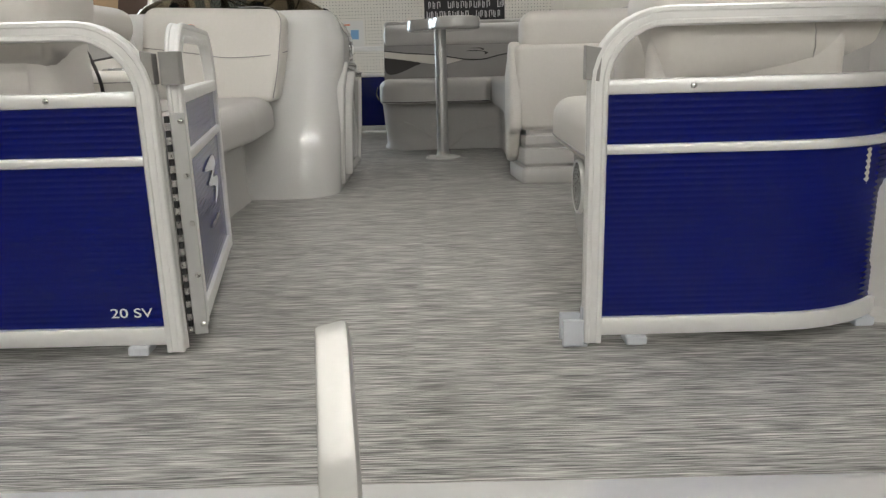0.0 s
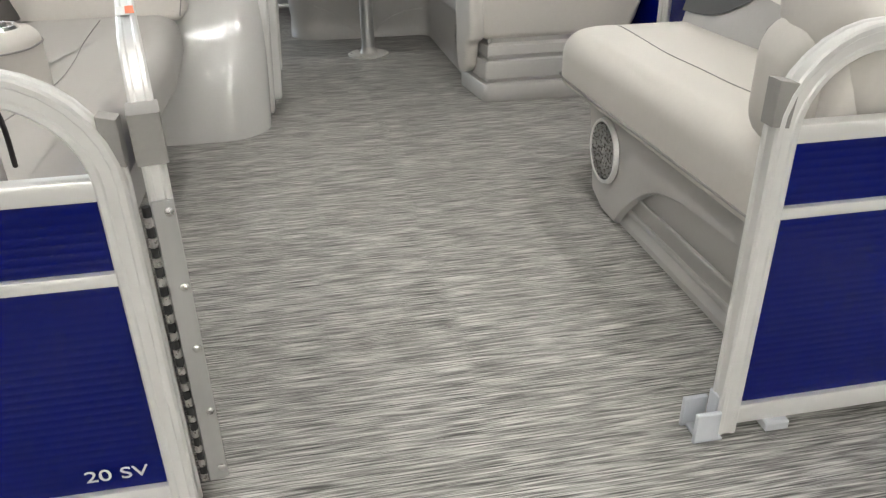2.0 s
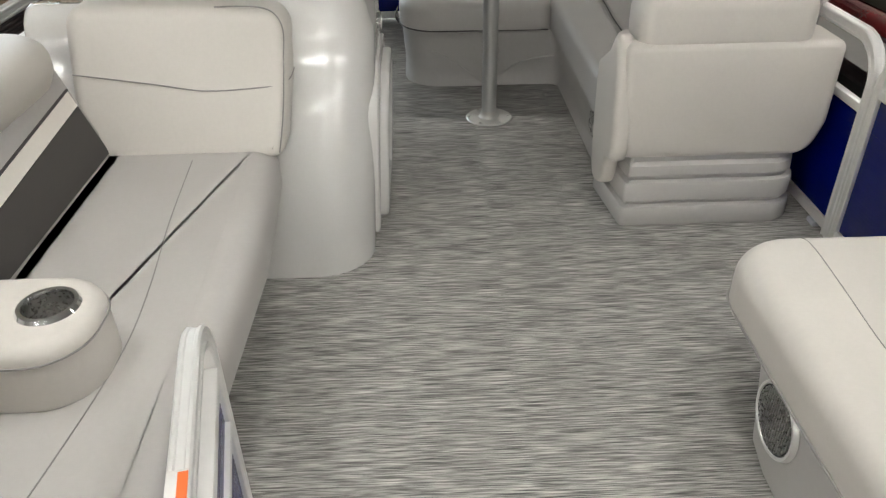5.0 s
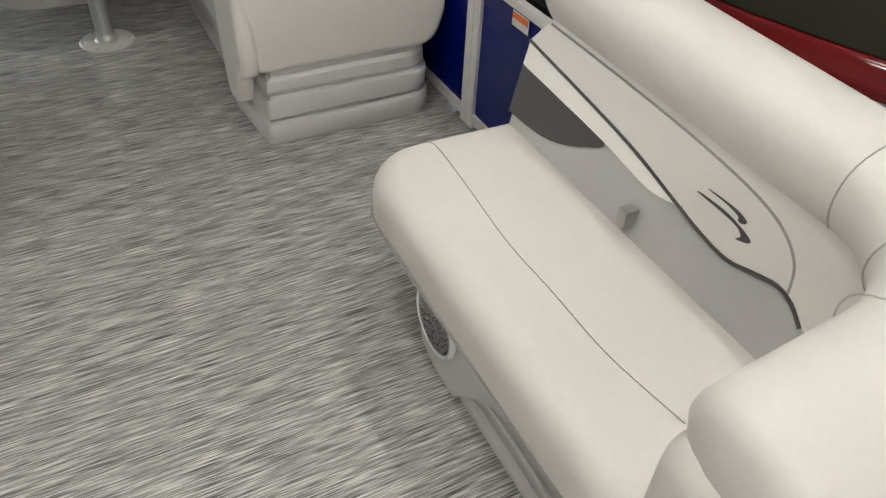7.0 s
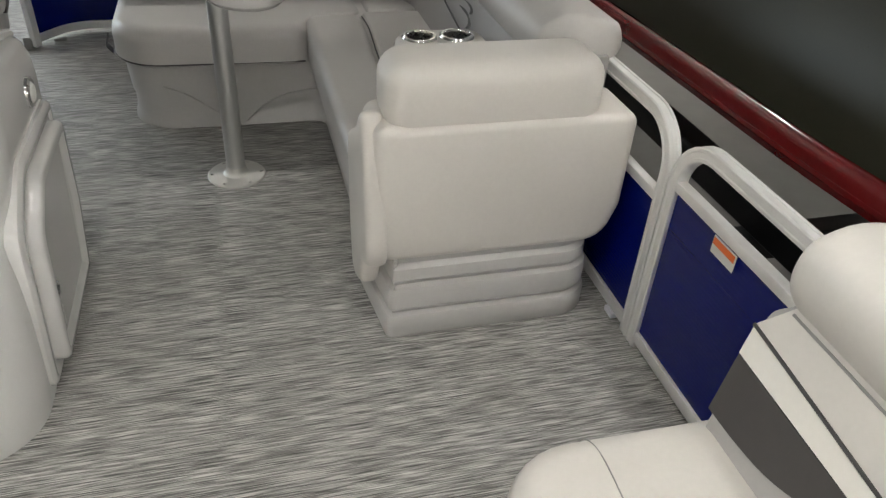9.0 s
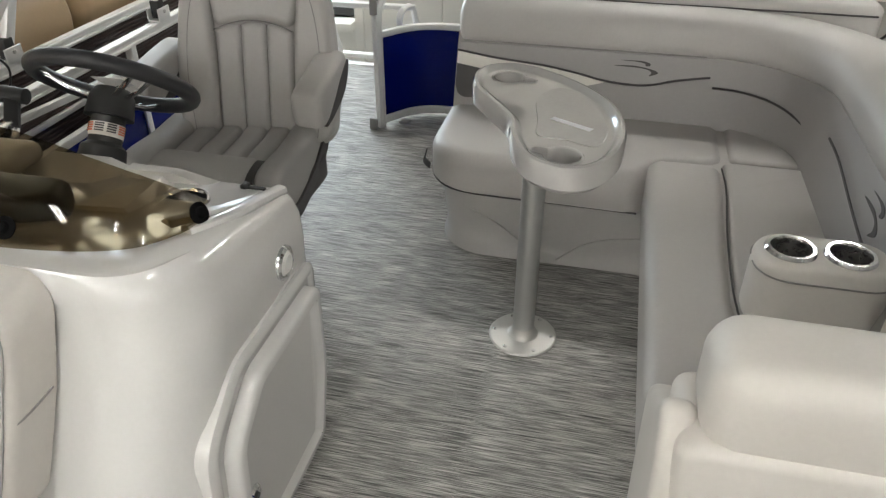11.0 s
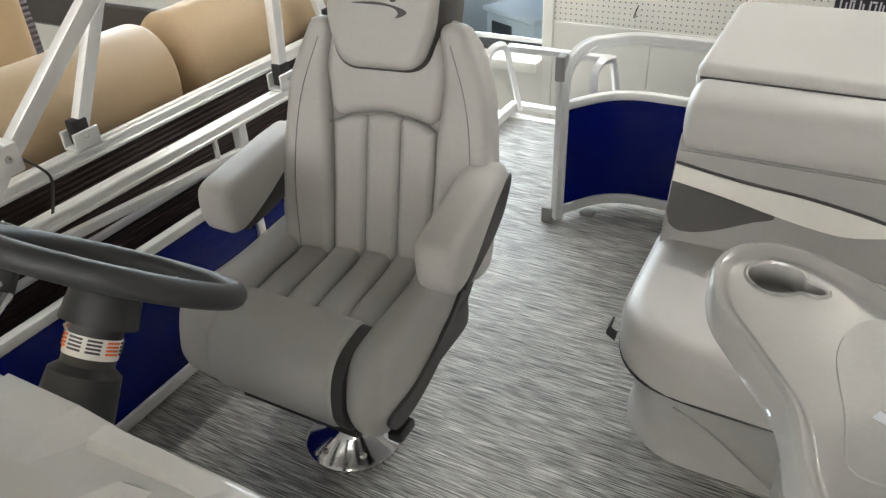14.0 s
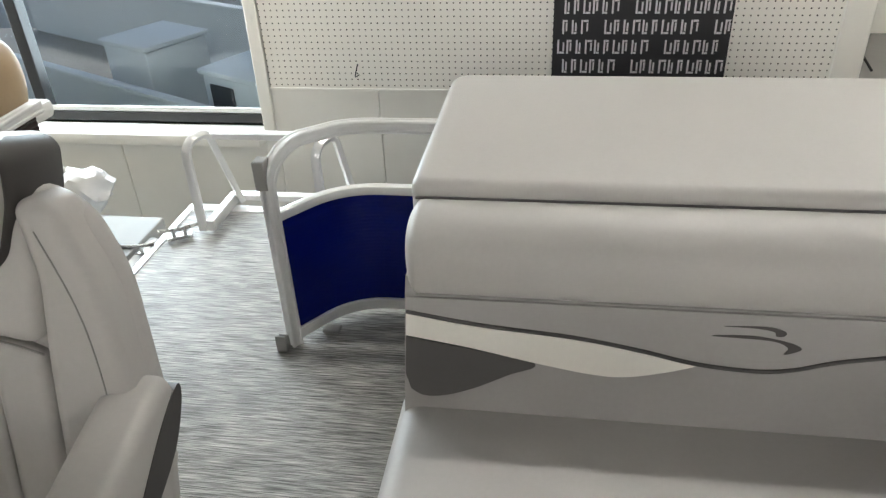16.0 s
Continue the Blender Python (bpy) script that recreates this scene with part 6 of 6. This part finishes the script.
part("top", top_bm, TABLE_TOP, table, "glossy table top with a raised rim")
# protective film still stuck on part of the top
inlay = smooth_curve([(0.115, 4.30, 0), (0.175, 4.25, 0), (0.215, 4.15, 0), (0.228, 4.05, 0), (0.205, 3.99, 0), (0.14, 4.01, 0), (0.085, 4.02, 0), (0.075, 4.10, 0), (0.06, 4.20, 0), (0.075, 4.27, 0)], 5, True)
part("inlay", rings([(p.x, p.y) for p in inlay], [(0, TZ - 0.0105), (0.001, TZ - 0.0075)]), TABLE_FILM, table, "duller grey protective film left on the top")
part("brand_bar", moved(rbox(-0.05, -0.008, 0, 0.05, 0.008, 0.0006), Matrix.Translation((0.15, 4.09, TZ - 0.0073)) @ Matrix.Rotation(radians(-28), 4, "Z")), LETTER, table, "faint pale brand mark")
for x, y, a in HOLES:
    hm = Matrix.Translation((x, y, 0)) @ Matrix.Rotation(a, 4, "Z")
    part("cup_lip", moved(rings([(p.x, p.y) for p in hole], [(-0.007, TZ - 0.0098), (-0.004, TZ - 0.0068), (-0.001, TZ - 0.0075), (0.0005, TZ - 0.011), (-0.007, TZ - 0.011)], (False, False)), hm), TABLE_TOP, table, "moulded cup lip")
part("post", lathe([(0, 0.015), (0.030, 0.015), (0.030, TZ - 0.05), (0, TZ - 0.05)], 24, Matrix.Translation((0.067, 4.222, 0))), ALU_RAW, table, "brushed metal post")
part("collar", lathe([(0.048, 0.0), (0.040, 0.004), (0.034, 0.014), (0.031, 0.030)], 24, Matrix.Translation((0.067, 4.222, 0.008))), SATIN_ALU, table)
part("base_plate", lathe([(0, 0.0), (0.094, 0.0), (0.096, 0.004), (0.092, 0.008), (0.050, 0.010), (0, 0.010)], 36, Matrix.Translation((0.067, 4.222, 0))), SATIN_ALU, table, "round metal base plate")
for k in range(6):
    a = k * math.pi / 3
    part("screw", bolt((0.067 + 0.080 * math.cos(a), 4.222 + 0.080 * math.sin(a), 0.0085), (0, 0, 1), 0.006, 0.003), STEEL, table)

# ---- bimini frame on the port rail ----
bim = thing("bimini_frame", "silver aluminium bimini top legs on rail mounts", "canopy frame", (FX0, 3.95, TOP))


def rail_mount(x, y, z, parent):
    m = part("rail_mount", join(rbox(x - 0.024, y - 0.035, z, x - 0.018, y + 0.035, z + 0.045, 0.002, 1), rbox(x + 0.018, y - 0.035, z, x + 0.024, y + 0.035, z + 0.045, 0.002, 1), rbox(x - 0.024, y - 0.035, z, x + 0.024, y + 0.035, z + 0.006, 0.002, 1)), ALU, parent, "silver rail mount")
    part("pivot_block", rbox(x - 0.016, y - 0.02, z + 0.008, x + 0.016, y + 0.02, z + 0.07, 0.006, 2), BLACK, m, "black pivot block")
    part("pivot_bolt", bolt((x + 0.024, y, z + 0.03), (1, 0, 0), 0.007, 0.005), STEEL, m)


for y in (4.00, 4.885):
    rail_mount(FX0, y, TOP + 0.016, bim)
part("leg", sweep([(FX0, 4.005, 0.665), (FX0, 4.08, 0.745), (FX0, 4.32, 0.945), (FX0 + 0.05, 5.5, 1.93)], box_section(0.034, 0.026, 0.003), up=(1, 0, 0)), ALU, bim)
part("leg", sweep([(FX0, 4.885, 0.665), (FX0, 4.905, 1.0), (FX0 + 0.02, 4.95, 1.75)], box_section(0.034, 0.026, 0.003), up=(1, 0, 0)), ALU, bim)
part("brace", sweep([(FX0 + 0.02, 4.095, 0.765), (FX0 + 0.02, 3.95, 0.885), (FX0 + 0.03, 2.9, 1.75)], grooved_section(0.032, 0.026), up=(1, 0, 0)), ALU, bim)
part("brace_clamp", rbox(FX0 - 0.022, 4.045, 0.735, FX0 + 0.036, 4.105, 0.795, 0.006, 2), ALU, bim)
part("bolt", bolt((FX0 + 0.036, 4.078, 0.768), (1, 0, 0), 0.008, 0.006), STEEL, bim)
# canopy out of view, added and sized to keep tube light off the rear
CANVAS = material("grey_canvas", (0.24, 0.235, 0.23), 0.85, var=0.12, grain=0.4, grain_scale=300)
rows = []
cbm = bmesh.new()
for k in range(13):
    y = 2.90 + 2.65 * k / 12
    row = []
    for i in range(15):
        u = i / 14
        x = FX0 - 0.10 + (FX1 - FX0 + 0.20) * u
        row.append(cbm.verts.new((x, y, 1.76 + 0.24 * math.sin(math.pi * u) ** 0.6 + 0.02 * math.sin(math.pi * k / 3))))
    rows.append(row)
for A, B in zip(rows, rows[1:]):
    for i in range(14):
        cbm.faces.new((A[i], A[i + 1], B[i + 1], B[i]))
bmesh.ops.solidify(cbm, geom=cbm.faces[:], thickness=0.006)
part("canvas", cbm, CANVAS, bim, "unseen grey canvas canopy added overhead to shade the stern")
part("cord", tube(smooth_curve([(FX0 + 0.01, 4.11, 0.755), (FX0 + 0.02, 4.15, 0.70), (FX0 + 0.01, 4.145, 0.645), (FX0, 4.135, 0.60)]), 0.003, 6), BLACK, bim, "thin black cord")

# ---- neighbouring tan boat ----
NX = -1.53
tb = thing("neighbour_boat", "tan and brown pontoon boat parked alongside", "boat", (-2.8, 4.0, GROUND))
part("deck", rbox(-4.1, 0.8, -0.06, NX + 0.03, 6.2, 0.0, 0.004, 1), CONCRETE, tb)
part("pontoon", moved(lathe([(0, 0), (0.28, 0.3), (0.28, 4.8), (0, 4.85)], 16), Matrix.Translation((-2.0, 1.0, GROUND + 0.30)) @ Matrix.Rotation(-math.pi / 2, 4, "X")), ALU_RAW, tb)
part("pontoon", moved(lathe([(0, 0), (0.28, 0.3), (0.28, 4.8), (0, 4.85)], 16), Matrix.Translation((-3.6, 1.0, GROUND + 0.30)) @ Matrix.Rotation(-math.pi / 2, 4, "X")), ALU_RAW, tb)
part("side_panel", ribbed([Vector((NX, 0.9, 0)), Vector((NX, 5.75, 0))], 0.03, 0.585, 0.014, 0.003), BROWN_PANEL, tb, "dark brown ribbed siding")
part("top_rail", sweep([(NX, 0.9, 0.605), (NX, 5.78, 0.605)], grooved_section(0.034, 0.036)), ALU, tb)
part("bottom_rail", sweep([(NX, 0.9, 0.03), (NX, 5.78, 0.03)], box_section(0.03, 0.04)), ALU, tb)
part("mid_rail", sweep([(NX + 0.012, 0.9, 0.40), (NX + 0.012, 5.78, 0.40)], box_section(0.014, 0.02)), ALU, tb)
for y in (4.38, 5.35, 3.45):
    rail_mount(NX, y, 0.623, tb)
part("bimini_leg", sweep([(NX, 4.38, 0.66), (NX, 4.52, 0.92), (NX + 0.02, 5.4, 2.0)], box_section(0.034, 0.026, 0.003), up=(1, 0, 0)), ALU, tb)
part("bimini_leg", sweep([(NX, 5.35, 0.66), (NX - 0.05, 5.25, 1.1), (NX - 0.1, 5.1, 1.8)], box_section(0.034, 0.026, 0.003), up=(1, 0, 0)), ALU, tb)
tan_roll = [(p.x, p.y) for p in smooth_curve([(-0.11, 0.0, 0), (-0.13, 0.10, 0), (-0.08, 0.185, 0), (0.02, 0.205, 0), (0.10, 0.15, 0), (0.12, 0.05, 0), (0.08, -0.05, 0), (-0.06, -0.06, 0)], 4, True)]
for ya, yb, z in ((1.2, 2.95, 0.58), (2.97, 4.80, 0.58), (4.82, 5.56, 0.585)):
    part("bolster", sweep([(-1.71, ya, z), (-1.71, (ya + yb) / 2, z), (-1.71, yb, z)], tan_roll, round_ends=0.05), TAN, tb, "tan vinyl bolster")
part("bench_seat", pad(rect(-2.25, 1.2, -1.70, 5.9, 0.08), 0.24, 0.42, 0.06), TAN, tb, "tan vinyl bench seat")
part("bench_base", rbox(-2.15, 1.25, 0.0, -1.62, 5.85, 0.25, 0.01, 1), VINYL_DARK, tb)
part("stern_bolster", sweep([(-1.60, 5.79, 0.60), (-2.3, 5.79, 0.60), (-3.2, 5.79, 0.60)], tan_roll, round_ends=0.06), TAN, tb, "tan vinyl stern bolster")
part("stern_back", moved(pad(rect(-3.2, 0.0, -1.80, 0.42, 0.05), -0.05, 0.05, 0.04), Matrix.Translation((0, 6.0, 0.62)) @ Matrix.Rotation(radians(-14), 4, "X") @ UPRIGHT_XZ), TAN, tb, "tan vinyl stern backrest")
part("stern_band", moved(pad(rect(-2.35, 0.04, -1.82, 0.40, 0.03), 0.045, 0.062, 0.01), Matrix.Translation((0, 6.0, 0.62)) @ Matrix.Rotation(radians(-14), 4, "X") @ UPRIGHT_XZ), BROWN_VINYL, tb, "brown vinyl backrest panel")
part("stern_trim", rbox(-3.2, 5.60, 0.50, -1.62, 5.97, 0.56, 0.02, 2), LABEL_WHITE, tb)
part("dark_inset", rbox(-3.2, 5.44, 0.45, -1.9, 5.47, 0.58, 0.01, 1), VINYL_DARK, tb)
lc = thing("lounge_chair", "tan vinyl lounge chair on the neighbouring boat", "chair", (-2.75, 4.9, 0))
part("seat", pad(rect(-3.05, 4.35, -2.45, 4.95, 0.12), 0.22, 0.44, 0.07), TAN, lc)
part("side_band", pad(rect(-3.03, 4.37, -2.47, 4.93, 0.11), 0.0, 0.25, 0.03), VINYL_DARK, lc, "charcoal base")
part("backrest", pad(rect(-3.0, 4.78, -2.5, 5.0, 0.08), 0.42, 0.88, 0.07), TAN, lc)
tp = thing("table_post", "brushed metal table post on the neighbouring boat", "table", (-2.55, 3.85, 0))
part("post", lathe([(0, 0), (0.1, 0.0), (0.1, 0.01), (0.035, 0.02), (0.035, 0.62), (0, 0.62)], 18, Matrix.Translation((-2.55, 3.85, 0))), ALU_RAW, tp)
part("top", pad(rect(-2.85, 3.55, -2.3, 4.15, 0.12), 0.62, 0.66, 0.01), TABLE_TOP, tp)
ff = thing("far_fence", "far brown fence of the neighbouring boat with silver rails", "fence", (-4.05, 3.5, 0))
part("panel", ribbed([Vector((-4.05, 0.9, 0)), Vector((-4.05, 6.0, 0))], 0.03, 0.5, 0.03, 0.004), BROWN_PANEL, ff)
for z in (0.03, 0.51, 0.62):
    part("rail", rbox(-4.07, 0.9, z - 0.015, -4.03, 6.05, z + 0.015, 0.003, 1), ALU, ff)
wrap = thing("plastic_wrap", "crumpled white plastic wrap beyond the stern", "wrap", (-0.35, 6.5, -0.1))
random.seed(11)
for c in ((-0.38, 6.55, 0.16), (-1.95, 6.4, 0.0)):
    bm = bmesh.new()
    bmesh.ops.create_icosphere(bm, subdivisions=3, radius=0.13)
    for v in bm.verts:
        v.co *= 1 + 0.35 * (noise.noise(v.co * 14) + 0.5 * noise.noise(v.co * 30))
    bm.transform(Matrix.Translation(c) @ Matrix.Diagonal((1.0, 0.7, 0.75, 1)))
    part("film", bm, FOAM, wrap)
mt = thing("stern_motor", "outboard motor wrapped in film behind the stern", "motor", (-0.35, 6.6, GROUND))
part("leg", rbox(-0.47, 6.45, GROUND, -0.25, 6.72, 0.10, 0.04, 2), OUT_DARK, mt)
winch = thing("mooring_box", "pale ridged plastic box beside the stern corner", "box", (-1.62, 5.9, -0.1))
part("box", rbox(-1.68, 5.82, -0.70, -1.47, 6.1, -0.02, 0.02, 2), FOAM, winch)
for k in range(6):
    part("ridge", rbox(-1.475, 5.83 + k * 0.04, -0.15, -1.462, 5.85 + k * 0.04, -0.022, 0.003, 1), LABEL_WHITE, winch)

# ---- red boat on its trailer, to starboard ----
rb = thing("red_boat", "glossy red and black runabout on a trailer alongside", "boat", (2.3, 3.5, GROUND))


def hull_strip(name, mat, za, xa, zb, xb, label=""):
    """A band of the near hull side between two lines that sweep in at the bow."""
    bm = bmesh.new()
    rows = []
    for k in range(41):
        y = 1.2 + 5.0 * k / 40
        t = (y - 1.2) / 5.0
        inn = 0.55 * max(0.0, 1 - t * 2.6) ** 2
        rise = 0.16 * max(0.0, 1 - t * 2.2) ** 1.5 - 0.10 * max(0, t - 0.35)
        rows.append([bm.verts.new((xa + inn * 0.9 + (xb - xa) * s, y, za + rise + (zb - za) * s + 0.02 * math.sin(math.pi * s))) for s in (0, 0.25, 0.5, 0.75, 1)])
    for A, B in zip(rows, rows[1:]):
        for i in range(4):
            bm.faces.new((A[i], A[i + 1], B[i + 1], B[i]))
    bmesh.ops.recalc_face_normals(bm, faces=bm.faces)
    bmesh.ops.solidify(bm, geom=bm.faces[:], thickness=0.012)
    return part(name, bm, mat, rb, label)


hull_strip("keel_side", RED_GEL, 0.12, 2.45, 0.375, 1.555, "red hull bottom")
hull_strip("chine", RED_GEL, 0.365, 1.548, 0.385, 1.535)
hull_strip("red_band", RED_GEL, 0.382, 1.535, 0.452, 1.578, "deep red hull band")
hull_strip("black_side", BLACK_GEL, 0.450, 1.578, 1.05, 1.80, "black-green hull side")
hull_strip("gunwale", RED_GEL, 1.05, 1.80, 1.12, 1.86, "red gunwale")
part("deck", rbox(1.86, 1.9, 1.02, 3.4, 6.1, 1.10, 0.03, 2), RED_GEL, rb)
part("hull_script", tube(smooth_curve([(1.655, 3.30, 0.62), (1.66, 3.34, 0.66), (1.652, 3.36, 0.61), (1.665, 3.40, 0.67), (1.655, 3.42, 0.62), (1.67, 3.46, 0.70), (1.66, 3.45, 0.60), (1.66, 3.50, 0.645)], 5), 0.006, 6), RED_INK, rb, "orange-red script mark")
part("hull_flash", moved(plate([(0, 0), (0.22, 0.02), (0.20, 0.06), (0.05, 0.05)], 0.004, Matrix(((0, 0.35, -1, 1.662), (-1, 0, 0, 3.0), (0, 0.94, 0.3, 0.66), (0, 0, 0, 1)))), Matrix.Identity(4)), LABEL_WHITE, rb, "silver flash mark")
part("stern_flare", moved(rbox(1.62, 4.7, 0.34, 1.66, 6.3, 0.75, 0.01, 1), Matrix.Identity(4)), RED_BRIGHT, rb, "bright red stern panel")
part("stern_inset", rbox(1.612, 4.85, 0.44, 1.622, 6.1, 0.70, 0.004, 1), CONCRETE, rb, "grey stern inset panel")
part("stern_rim", join(rbox(1.605, 4.83, 0.425, 1.618, 6.12, 0.442, 0.003, 1), rbox(1.605, 4.83, 0.70, 1.618, 6.12, 0.715, 0.003, 1)), RED_BRIGHT, rb)
tl_ = thing("boat_trailer", "black steel boat trailer with a tyre and grey fender", "trailer", (2.0, 3.0, GROUND))
part("side_beam", rbox(1.50, 0.8, -0.22, 1.58, 6.2, -0.10, 0.01, 1), TRAILER, tl_)
part("cross_beam", rbox(1.5, 3.7, -0.22, 3.0, 3.8, -0.12, 0.01, 1), TRAILER, tl_)
tyre = part("wheel", moved(lathe([(0.16, -0.09), (0.28, -0.10), (0.315, -0.07), (0.325, 0.0), (0.315, 0.07), (0.28, 0.10), (0.16, 0.09)], 36), Matrix.Translation((1.52, 1.95, GROUND + 0.325)) @ Matrix.Rotation(math.pi / 2, 4, "Y")), RUBBER, tl_, "black trailer tyre")
part("rim", moved(lathe([(0, -0.04), (0.12, -0.05), (0.165, -0.08), (0.165, 0.08), (0, 0.05)], 24), Matrix.Translation((1.52, 1.95, GROUND + 0.325)) @ Matrix.Rotation(math.pi / 2, 4, "Y")), STEEL, tyre, "steel rim")
fend = [(p.x, p.y) for p in smooth_curve([(2.62, -0.22, 0), (2.50, 0.02, 0), (2.25, 0.10, 0), (1.7, 0.10, 0), (1.45, 0.0, 0), (1.40, -0.2, 0), (1.44, -0.2, 0), (1.5, -0.02, 0), (1.72, 0.07, 0), (2.24, 0.07, 0), (2.46, 0.0, 0), (2.58, -0.22, 0)], 4, True)]
part("fender", moved(rings(fend, [(0, 1.38), (0, 1.66)]), UPRIGHT_YZ), BRACKET, tl_, "grey plastic fender")
part("bunk", rbox(1.78, 1.6, -0.12, 1.9, 6.0, 0.0, 0.01, 1), TRAILER, tl_)
part("winch_box", rbox(1.30, 3.35, -0.45, 1.50, 3.95, -0.05, 0.03, 2), BLACK, tl_, "black box on the trailer")
tower = thing("tower_frame", "white painted tower frame standing beside the red boat", "frame", (1.55, 5.1, GROUND))
part("upright", sweep([(1.50, 5.05, GROUND), (1.50, 5.05, 1.6)], box_section(0.07, 0.07, 0.01), up=(1, 0, 0)), WHITE_PAINT, tower)
part("diagonal", sweep([(1.50, 5.03, 0.46), (1.75, 4.1, 0.98), (1.95, 3.4, 1.35)], ring_section(0.028, 10), up=(1, 0, 0)), ALU, tower)
part("foot_bracket", rbox(1.43, 4.97, 0.16, 1.57, 5.13, 0.24, 0.01, 2), ALU_RAW, tower)
for x, y, h in ((2.35, 8.9, 1.0), (2.75, 8.2, 0.75), (2.1, 10.1, 1.1)):
    tri = thing("tripod_stand", "black folding tripod stand on the far floor", "tripod", (x, y, GROUND), "far tripod stands")
    for k in range(3):
        a = k * 2 * math.pi / 3 + x
        part("leg", tube([(x + 0.32 * math.cos(a), y + 0.32 * math.sin(a), GROUND + 0.01), (x, y, GROUND + 0.42)], 0.011, 6), BLACK, tri)
    part("stem", tube([(x, y, GROUND + 0.1), (x, y, GROUND + h)], 0.012, 6), BLACK, tri)
    part("head", rbox(x - 0.05, y - 0.05, GROUND + h - 0.02, x + 0.05, y + 0.05, GROUND + h + 0.02, 0.01, 1), BLACK, tri)
